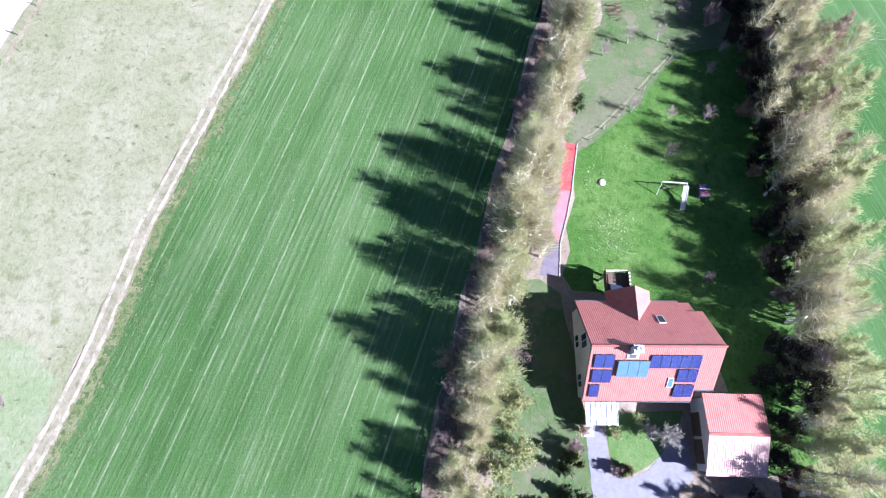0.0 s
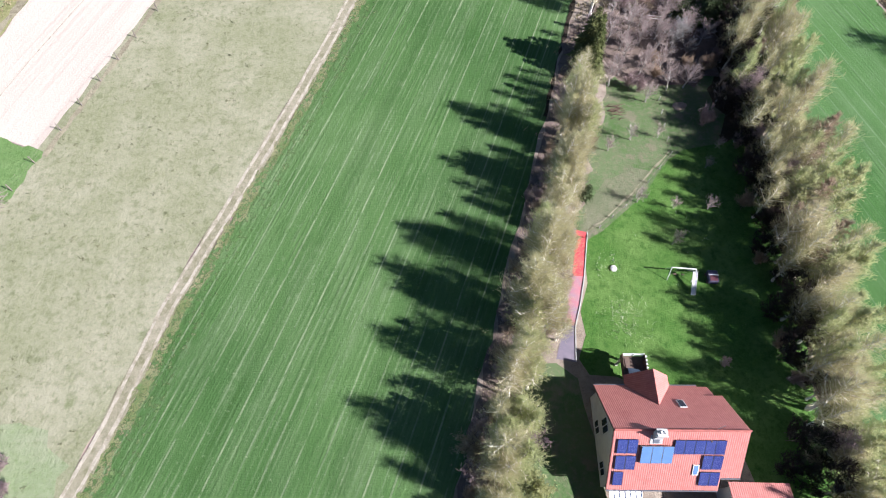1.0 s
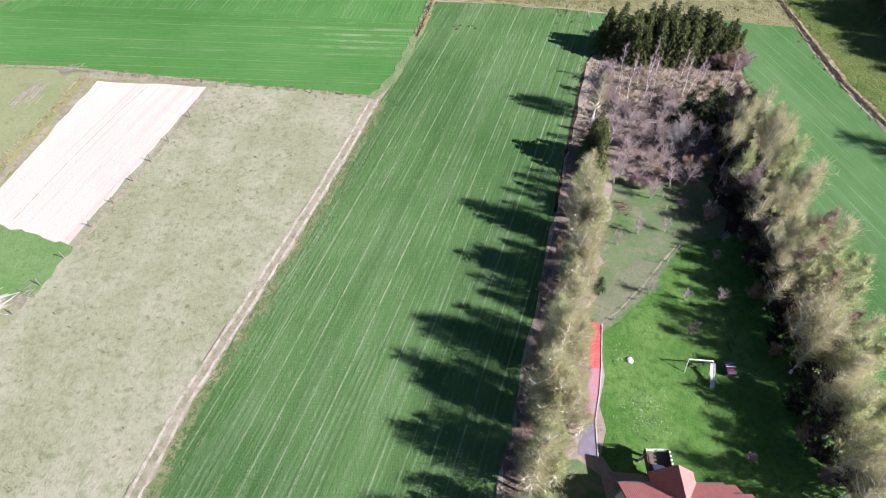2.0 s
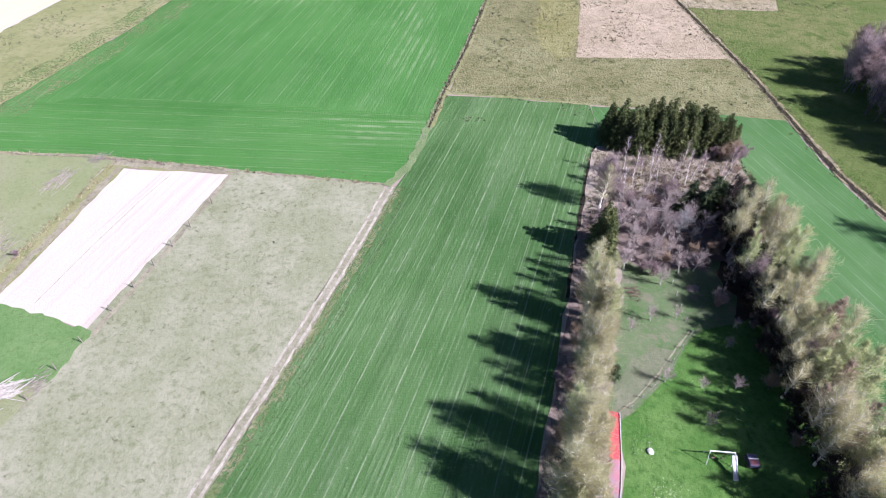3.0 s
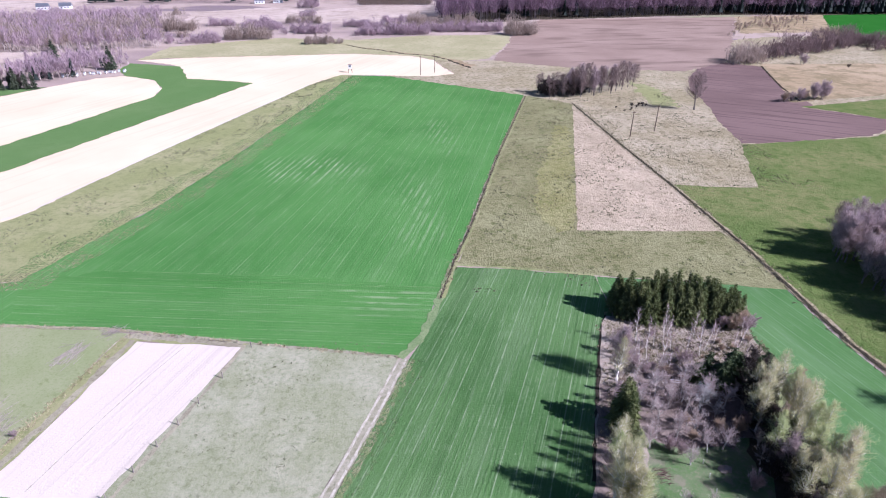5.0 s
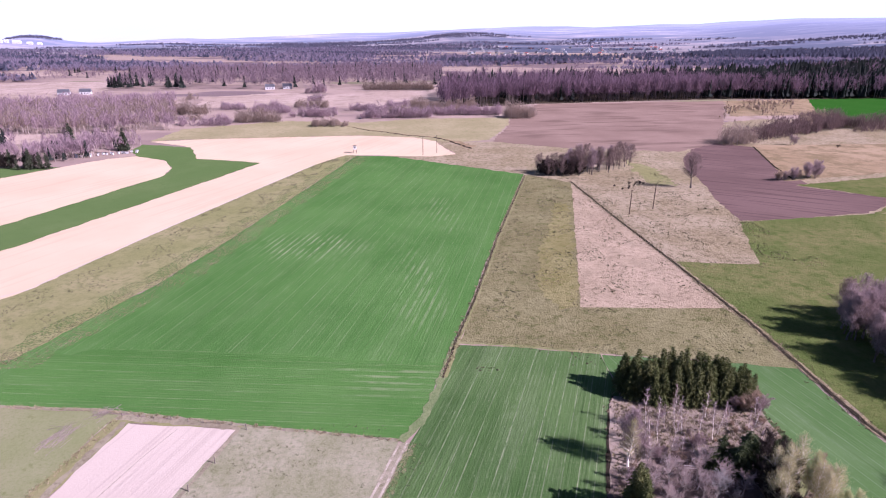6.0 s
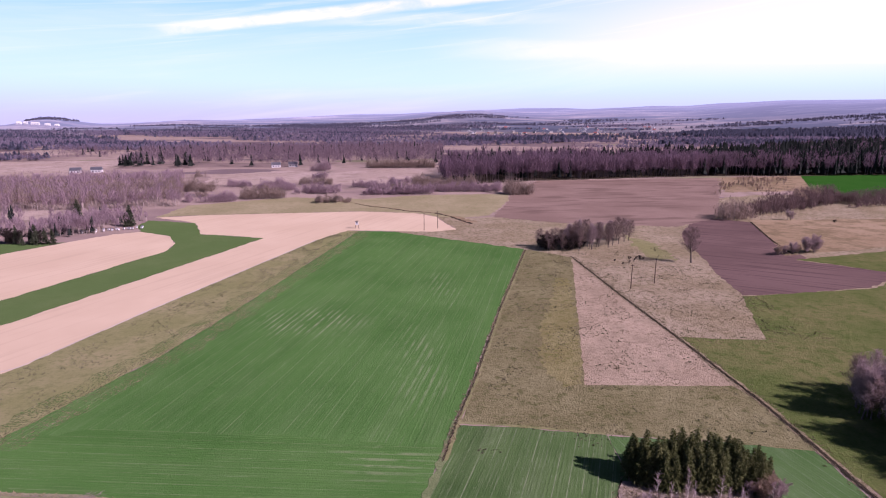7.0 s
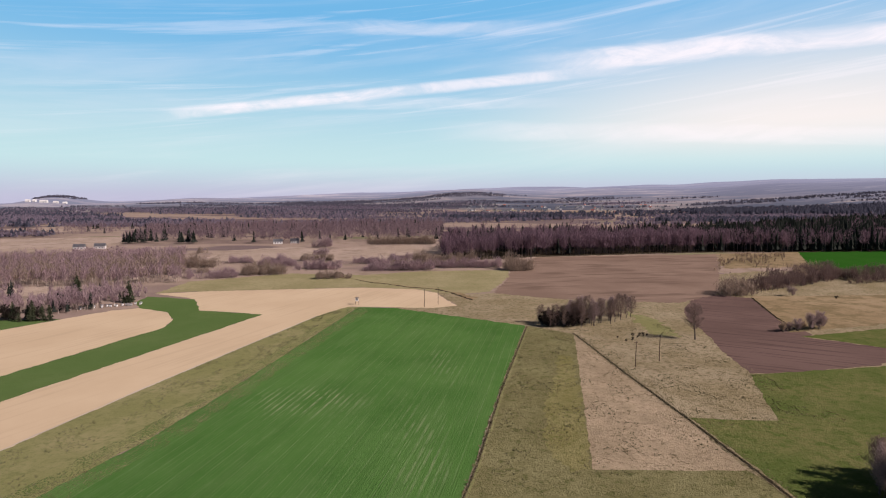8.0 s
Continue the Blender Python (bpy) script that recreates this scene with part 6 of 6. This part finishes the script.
part("box", boxed(-0.5, 0.5, -0.5, 0.5, 0.25, 1.3), M_WHITE, hive)
part("lid", boxed(-0.6, 0.6, -0.6, 0.6, 1.3, 1.42), M_GREY_METAL, hive)
part("stand", boxed(-0.4, 0.4, -0.4, 0.4, -0.05, 0.25), M_WOOD_GREY, hive)
r = random.Random(8)
for i in range(19):
    copy_thing(hive, pose(-208 + i * 1.75 + r.uniform(-.6, .6), 351 + i * 0.75 + r.uniform(-2.5, 3.0), 0, 0, 0, r.uniform(-25, 25)))

# ---- woods and country beyond the fields ----
# purple cast carries some of the aerial tone of distance
M_FAR_BARE = twigs("far_bare_woods", (0.562, 0.406, 0.424), (0.382, 0.27, 0.292), (0.477, 0.338, 0.355), (0.477, 0.338, 0.355))
M_COPSE = twigs("copse_twigs", (0.28, 0.19, 0.165), (0.15, 0.10, 0.09), (0.21, 0.145, 0.13), (0.21, 0.145, 0.13))
# darker copy of the far bare twigs, the forest's shade put into the colour
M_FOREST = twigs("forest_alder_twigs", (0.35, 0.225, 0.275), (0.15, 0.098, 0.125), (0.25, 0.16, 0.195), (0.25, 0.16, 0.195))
M_WET_WOOD = twigs("wet_wood_twigs", (0.40, 0.285, 0.31), (0.22, 0.155, 0.175), (0.31, 0.22, 0.24), (0.31, 0.22, 0.24))
M_FAR_PALE = twigs("far_pale_woods", (0.48, 0.37, 0.29), (0.35, 0.27, 0.21), (0.42, 0.32, 0.25), (0.42, 0.32, 0.25))
M_FAR_TRUNK = twigs("far_trunks", (0.60, 0.50, 0.42), (0.26, 0.20, 0.17), (0.42, 0.34, 0.29), (0.42, 0.34, 0.29), 0.0)
# bluish-purple cast: the haze of distance is put into these twig colours
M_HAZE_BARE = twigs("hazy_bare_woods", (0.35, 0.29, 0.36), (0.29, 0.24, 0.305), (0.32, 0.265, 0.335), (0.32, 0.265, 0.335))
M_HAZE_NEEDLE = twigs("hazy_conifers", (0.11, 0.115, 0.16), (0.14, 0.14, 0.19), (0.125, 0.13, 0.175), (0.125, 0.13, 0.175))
M_HAZE_HILL = twigs("misty_woods", (0.15, 0.15, 0.20), (0.19, 0.18, 0.23), (0.17, 0.165, 0.215), (0.17, 0.165, 0.215))
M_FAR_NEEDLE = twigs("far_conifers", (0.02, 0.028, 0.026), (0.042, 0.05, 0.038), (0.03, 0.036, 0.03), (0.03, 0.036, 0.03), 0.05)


def inside(x, y, poly):
    hit = False
    for (x0, y0), (x1, y1) in zip(poly, poly[1:] + poly[:1]):
        if (y0 > y) != (y1 > y) and x < (x1 - x0) * (y - y0) / (y1 - y0) + x0:
            hit = not hit
    return hit


def wood(poly, spacing, h, conifers, bare_m, label, seed, detail=1.0, name="far_woods", low=0.36, gaps=-0.32):
    """A wood seen from afar: bare trees with pale trunks and upright twigs, and dark conifers between them."""
    r = random.Random(seed)
    crown, trunk, needle = Shape(), Shape(), Shape()
    wide = 0.15 if low < 0.2 else 0.085
    xs, ys = [p[0] for p in poly], [p[1] for p in poly]
    n = int((max(xs) - min(xs)) * (max(ys) - min(ys)) / spacing ** 2)
    for _ in range(n):
        x, y = r.uniform(min(xs), max(xs)), r.uniform(min(ys), max(ys))
        if not inside(x, y, poly) or any(inside(x, y, clear) for clear in FAR_FIELDS[:4]):
            continue
        z = rise(x, y)
        swell = noise.noise(Vector((x / 24, y / 24, seed * 1.7)))
        if detail >= 0.9 and swell < gaps:
            continue
        hh = r.uniform(*h) * (1 + 0.3 * swell)
        if low < 0.2:
            hh *= 0.85 + 0.8 * max(-0.4, noise.noise(Vector((x / 7, y / 7, seed * 2.3))))
        p = Vector((x, y, z))
        share = conifers(x, y) if callable(conifers) else conifers
        if r.random() < share:
            w = hh * ((0.165 if detail >= 1 else 0.24) if detail >= 0.5 else 0.55)
            tiers = 4 if detail >= 1 else 3
            for t in range(tiers):
                zb, zt = hh * (0.12 + 0.80 * t / tiers), hh * (0.12 + 0.80 * (t + 1.5) / tiers)
                rad = w * (1 - t / tiers) ** 0.8
                m = 5 if detail >= 1 else 4
                for j in range(m):
                    az = j * 6.283 / m + r.uniform(-.3, .3)
                    k = len(needle.v)
                    a, b = az - 0.6, az + 0.6
                    rr = rad * r.uniform(0.7, 1.25)
                    needle.v += [p + Vector((math.cos(a) * rr, math.sin(a) * rr, zb)), p + Vector((math.cos(b) * rr, math.sin(b) * rr, zb + r.uniform(-.3, .3))), p + Vector((0, 0, min(hh, zt)))]
                    needle.f.append((k, k + 1, k + 2))
        else:
            if detail >= 1 and r.random() < 0.75:
                trunk.limb(p, p + Vector((r.uniform(-.4, .4), r.uniform(-.4, .4), hh * 0.8)), 0.20, 0.08, 3)
            m = (56 if low < 0.2 else 46 if detail >= 1 else 32) if detail >= 0.5 else 14
            for _ in range(m):
                t = r.uniform(low, 0.93) if detail >= 0.5 else r.uniform(0.1, 0.6)
                o = p + Vector((r.gauss(0, wide) * hh, r.gauss(0, wide) * hh, hh * t))
                ln = hh * r.uniform(0.12, 0.26) * (1.25 - 0.6 * t)
                crown.blade(o, o + around(r, r.uniform(0, 6.28), r.uniform(0.6, 1.45)) * ln * 1.25, max(0.32 * hh / 18, 0.28) if detail >= 0.5 else 2.6 * hh / 18, r, 0.25)
    for s, m, nm, lab in ((crown, bare_m, name, label), (needle, M_HAZE_HILL if bare_m is M_HAZE_HILL else M_HAZE_NEEDLE if detail < 0.5 else M_FAR_NEEDLE, "far_conifers", "dark conifers of a distant wood"), (trunk, M_FAR_TRUNK, "far_trunks", "pale trunks of a distant wood")):
        if s.v:
            tagged(s.made(nm, m), lab, "woods", "", "stuff")


# main forest: a bare front, conifers thick to the east and at the back
def main_conifers(x, y):
    front = np.interp(x, [30, 80, 135, 347, 560, 900], [568, 590, 609, 641, 630, 655])
    if y < front + (60 if x < 360 else 12):
        return 0.015 + 0.30 * min(1.0, max(0.0, (x - 360) / 130))
    return 0.28 + 0.64 * min(1.0, max(0.0, (x - 230) / 200))


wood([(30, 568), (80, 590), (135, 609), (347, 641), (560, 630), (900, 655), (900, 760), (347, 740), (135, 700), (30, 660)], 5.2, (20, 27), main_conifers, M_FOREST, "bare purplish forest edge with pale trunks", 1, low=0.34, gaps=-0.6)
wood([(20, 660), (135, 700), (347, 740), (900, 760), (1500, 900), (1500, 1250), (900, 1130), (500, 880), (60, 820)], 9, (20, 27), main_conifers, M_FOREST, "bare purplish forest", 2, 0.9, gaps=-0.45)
wood([(-400, 800), (-178, 784), (-62, 800), (40, 790), (60, 1010), (66, 1180), (-330, 1150), (-455, 1020)], 8.0, (14, 20), lambda x, y: 0.3 if y < 850 and x < -300 else 0.05, M_WET_WOOD, "bare purplish wood with some conifers", 3, 0.9)
wood([(-720, 660), (-400, 664), (-400, 800), (-455, 1020), (-330, 1150), (-900, 1150), (-900, 800)], 11, (9, 14), 0.02, M_WET_WOOD, "bare scattered trees on wet meadows", 10, 0.9, gaps=-0.05)
# western wood
wood([(-300, 432), (-182, 448), (-205, 505), (-225, 560), (-420, 570), (-420, 420)], 6.0, (9, 15), 0.004, M_FAR_PALE, "bare birch wood with pale trunks", 5)
wood([(-300, 432), (-182, 448), (-205, 505), (-225, 560), (-420, 570), (-420, 420)], 5.6, (9, 16), 0.006, M_FAR_BARE, "bare purplish wood between birches", 15)
wood([(-225, 560), (-250, 630), (-345, 625), (-420, 560)], 5.0, (9, 14), 0.004, M_FAR_BARE, "bare purplish wood", 6)
wood([(-300, 336), (-240, 334), (-206, 340), (-196, 350), (-230, 366), (-310, 370)], 4.0, (7, 11), 0.12, M_FAR_BARE, "dark conifers and scrub at a field edge", 7)
wood([(-206, 344), (-186, 366), (-180, 388), (-205, 405), (-250, 395), (-235, 366)], 4.2, (6, 11), 0.06, M_FAR_BARE, "bare scrub at a field edge", 8)
wood([(-340, 380), (-262, 385), (-262, 398), (-340, 420)], 5.0, (9, 13), 0.1, M_FAR_BARE, "bare scrub", 9)
# hedges and bushes between the meadows
for i, (x0, x1, y, hh) in enumerate(((-190, -152, 474, 8), (-150, -112, 490, 12), (-110, -72, 520, 10), (-82, -55, 465, 6), (-52, 15, 510, 10), (-215, -185, 500, 9), (15, 80, 525, 10), (82, 106, 502, 13), (-60, -20, 560, 9), (0, 60, 560, 12), (-185, -130, 575, 8), (-230, -190, 540, 12), (-112, -100, 640, 10), (-60, 30, 770, 13), (-215, -160, 600, 7), (-125, -85, 588, 9), (-40, 10, 590, 7), (-20, 40, 535, 7), (-150, -118, 545, 8), (-250, -225, 660, 12), (-130, -108, 735, 14), (30, 60, 680, 12))):
    wood([(x0, y - 5), (x1, y - 4), (x1 + 2, y + 8), (x0 - 2, y + 9)], 2.1, (hh * 0.5, hh), 0.0, M_FAR_PALE if i % 2 else M_FAR_BARE, "hedge of bare bushes between meadows", 20 + i, name="hedge", low=0.06)
# copses east
wood([(204, 362), (228, 362), (232, 378), (206, 380)], 2.6, (9, 14), 0.0, M_FAR_PALE, "copse of pale bare trees", 40, name="copse", low=0.1)
wood([(228, 372), (320, 415), (362, 445), (352, 462), (300, 440), (232, 392)], 3.2, (7, 12), 0.0, M_COPSE, "bare copse along a field", 41, name="copse", low=0.1)
wood([(300, 425), (345, 445), (335, 462), (300, 445)], 3.0, (8, 12), 0.0, M_TWIG_RUST, "rusty bare copse", 42, name="copse", low=0.1)
wood([(330, 405), (420, 425), (420, 455), (350, 440)], 3.2, (7, 11), 0.0, M_COPSE, "bare copse along a field", 43, name="copse", low=0.1)
wood([(265, 480), (360, 520), (430, 620), (350, 615)], 4.5, (2, 5), 0.0, M_TWIG_RUST, "rusty scrub and dead grass", 44, name="scrub", gaps=0.05)
# woods of the far country
r = random.Random(77)
for i in range(170):
    d = 1150 + 3100 * r.random() ** 1.15
    ang = r.uniform(-40, 46)
    x, y = d * math.sin(radians(ang)), d * math.cos(radians(ang))
    if 5 < ang < 27 and 1900 < d < 2750:
        continue
    if d < 1300 and x > -250 or d > 2900:
        continue
    wx, wy = r.uniform(160, 420) * (d / 2000) ** 0.5, r.uniform(35, 85) * (d / 2000) ** 0.6
    poly = [(x + wx * math.cos(k * .5236) * r.uniform(.7, 1.15), y + wy * math.sin(k * .5236) * r.uniform(.6, 1.2)) for k in range(12)]
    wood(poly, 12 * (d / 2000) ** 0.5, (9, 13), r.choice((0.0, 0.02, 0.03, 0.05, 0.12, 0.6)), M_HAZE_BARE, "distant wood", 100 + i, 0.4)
for i, poly in enumerate(([(120, 1430), (420, 1440), (430, 1500), (120, 1490)], [(900, 1750), (1300, 1650), (1900, 1700), (2000, 2100), (1200, 2150), (950, 1950)])):
    wood(poly, 11, (13, 18), 0.93, M_FAR_BARE, "distant conifer wood", 200 + i, 0.4)


# strips of wood on the far hills, haze painted into their colour
r = random.Random(9)
for i in range(40):
    d, ang = r.uniform(2550, 3300), r.uniform(-38, 44)
    x, y = d * math.sin(radians(ang)), d * math.cos(radians(ang))
    wx, wy = r.uniform(110, 460), r.uniform(18, 55)
    poly = [(x + wx * math.cos(k * .5236) * r.uniform(.7, 1.15), y + wy * math.sin(k * .5236) * r.uniform(.6, 1.2)) for k in range(12)]
    wood(poly, 12, (7, 11), 0.5, M_HAZE_HILL, "far hill wood tinted blue for haze", 300 + i, 0.4)
wood([(-2090, 3280), (-1976, 3230), (-1850, 3270), (-1840, 3400), (-2090, 3400)], 11, (8, 13), 0.5, M_HAZE_HILL, "far hill wood tinted blue for haze", 299, 0.4)


# houses of the far village
def far_house(x, y, w, l, h, turn, roof_m, wall_m, label):
    root = empty("village_house", pose(x, y, rise(x, y) - 0.3, 0, 0, turn), label, "house", "houses of the far village")
    part("wall", boxed(-l / 2, l / 2, -w / 2, w / 2, 0, h), wall_m, root)
    bm = solid(bmesh.new(), [(-l / 2 - .4, -w / 2 - .4, h), (l / 2 + .4, -w / 2 - .4, h), (l / 2 + .4, w / 2 + .4, h), (-l / 2 - .4, w / 2 + .4, h), (-l / 2 - .4, 0, h + w * .5), (l / 2 + .4, 0, h + w * .5)],
               [(0, 1, 5, 4), (2, 3, 4, 5), (0, 4, 3), (1, 2, 5), (3, 2, 1, 0)])
    part("roof", bm, roof_m, root)
    for k in (-0.28, 0.0, 0.28):
        part("window", boxed(k * l - .6, k * l + .6, -w / 2 - .05, -w / 2 + .05, h * .35, h * .75), M_PANE, root)


r = random.Random(31)
for i in range(85):
    ang, d = r.uniform(6, 27), r.uniform(2000, 2750)
    x, y = d * math.sin(radians(ang)), d * math.cos(radians(ang))
    red = r.random() < 0.12
    far_house(x, y, r.uniform(6, 9), r.uniform(8, 13), r.uniform(3, 5), r.uniform(-40, 40), M_TILE if red else M_GREY_METAL, M_WHITE if r.random() < 0.6 else M_RENDER,
              "small far village house with a red roof" if red else "small far village house with a grey roof")
for x, y, l in ((-1900, 3080, 46), (-1840, 3080, 30), (-1980, 3080, 26), (-1800, 3090, 24), (-1950, 3085, 18)):
    far_house(x, y, 14, l * 0.8, 8, 8, M_WHITE, M_WHITE, "white far farm building below a hill")
for x, y in ((-416, 727), (-395, 735), (-186, 790), (-165, 800)):
    far_house(x, y, 7, 12, 3.6, 10, M_GREY_METAL, M_WHITE, "small white farmhouse between woods")


# ---- the sky's lower part, with cirrus ----
def sky_backdrop():
    n = Nodes("sky_haze")
    nt = n.t
    sep = n.add("ShaderNodeSeparateXYZ", Vector=n.co)
    up = n.times(sep.outputs["Z"], 1.0 / 4780)
    side = n.times(sep.outputs["X"], 1.0 / 4780)
    c = n.mix(n.step(up, 0.0, 0.075), (0.42, 0.47, 0.60), (0.43, 0.70, 0.71))
    c = n.mix(n.step(up, 0.05, 0.30), c, (0.115, 0.43, 0.70))
    glow = n.times(n.step(side, 0.0, 0.6), n.times(n.step(up, 0.045, 0.13), n.times(1.0, n.step(up, 0.10, 0.34), "SUBTRACT")))
    c = n.mix(n.times(glow, 0.8), c, (0.84, 0.83, 0.76))
    flat = n.add("ShaderNodeMapping", Vector=n.co, Rotation=(0, radians(7), 0), Scale=(1 / 4780, 1 / 4780, 1 / 4780)).outputs[0]
    long = n.add("ShaderNodeMapping", Vector=flat, Scale=(1.6, 1.6, 20)).outputs[0]
    veil = n.step(n.noise(1.0, 5, 0.6, long, 0.6), 0.48, 0.80)
    c = n.mix(n.times(veil, 0.2), c, (0.80, 0.86, 0.88))
    thin = n.add("ShaderNodeMapping", Vector=flat, Scale=(2.2, 2.2, 60)).outputs[0]
    high = n.times(n.step(n.noise(1.0, 5, 0.65, thin, 0.4), 0.52, 0.72), n.step(up, 0.06, 0.14))
    # long streaks of cirrus, each along a slanting line
    ahead = n.times(sep.outputs["Y"], 1.0 / 4780)
    u, v = n.times(side, ahead, "DIVIDE"), n.times(up, ahead, "DIVIDE")
    wisp = n.add("ShaderNodeMapping", Vector=n.co, Rotation=(0, radians(7), 0), Scale=(5 / 4780, 5 / 4780, 36 / 4780)).outputs[0]
    torn = n.add("ShaderNodeMapping", Vector=n.co, Rotation=(0, radians(7), 0), Scale=(8 / 4780, 8 / 4780, 26 / 4780)).outputs[0]
    ragged = n.times(n.times(n.step(n.noise(1.0, 5, 0.65, torn, 0.8), 0.34, 0.64), 0.55), 0.45, "ADD")
    for height, slope, start, full, full_end, end, width, sway, amount in (
            (0.193, 0.1105, -0.46, -0.30, 0.15, 0.50, 0.010, 0.006, 0.75), (0.219, 0.107, 0.12, 0.40, 2.0, 3.0, 0.021, 0.03, 0.8),
            (0.170, 0.02, -0.30, 0.0, 0.05, 0.35, 0.010, 0.01, 0.35), (0.125, 0.0, 0.0, 0.3, 2.0, 3.0, 0.016, 0.02, 0.4), (0.300, 0.02, -0.3, 0.0, 0.15, 0.35, 0.012, 0.03, 0.35)):
        drift = n.times(n.times(n.noise(1.0, 5, 0.65, wisp), 0.5, "SUBTRACT"), sway)
        off = n.times(n.times(v, n.times(n.times(u, slope), height, "ADD"), "SUBTRACT"), drift, "ADD")
        near = n.times(n.times(off, off), 1.0 / width ** 2)
        band = n.times(n.times(1.0, n.step(near, 0.0, 1.6), "SUBTRACT"), n.times(n.step(u, start, full), n.step(u, end, full_end)))
        c = n.mix(n.times(n.times(band, ragged), amount), c, (0.86, 0.89, 0.90))
    c = n.mix(n.times(high, 0.22), c, (0.93, 0.96, 0.98))
    em = n.add("ShaderNodeEmission", Color=c, Strength=0.72)
    clear = nt.nodes.new("ShaderNodeBsdfTransparent")
    mixer = nt.nodes.new("ShaderNodeMixShader")
    nt.links.new(n.times(n.step(up, 0.33, 0.42), n.step(ahead, 0.5, 0.2), "MAXIMUM"), mixer.inputs[0])
    nt.links.new(em.outputs[0], mixer.inputs[1])
    nt.links.new(clear.outputs[0], mixer.inputs[2])
    nt.links.new(mixer.outputs[0], nt.nodes["Material Output"].inputs["Surface"])
    return n.m


vs, fs = [], []
lifts = [-0.03 + 0.60 * i / 14 for i in range(15)]
for e in lifts:
    for k in range(73):
        a = radians(-81 + 2.25 * k)
        vs.append((4780 * math.cos(e) * math.sin(a), 4780 * math.cos(e) * math.cos(a), 4780 * math.sin(e)))
for i in range(14):
    for k in range(72):
        fs.append((i * 73 + k, i * 73 + k + 1, (i + 1) * 73 + k + 1, (i + 1) * 73 + k))
tagged(mesh_ob("backdrop", vs, fs, sky_backdrop(), smooth=True), "hazy spring sky with streaks of cirrus", "sky", "", "structure")
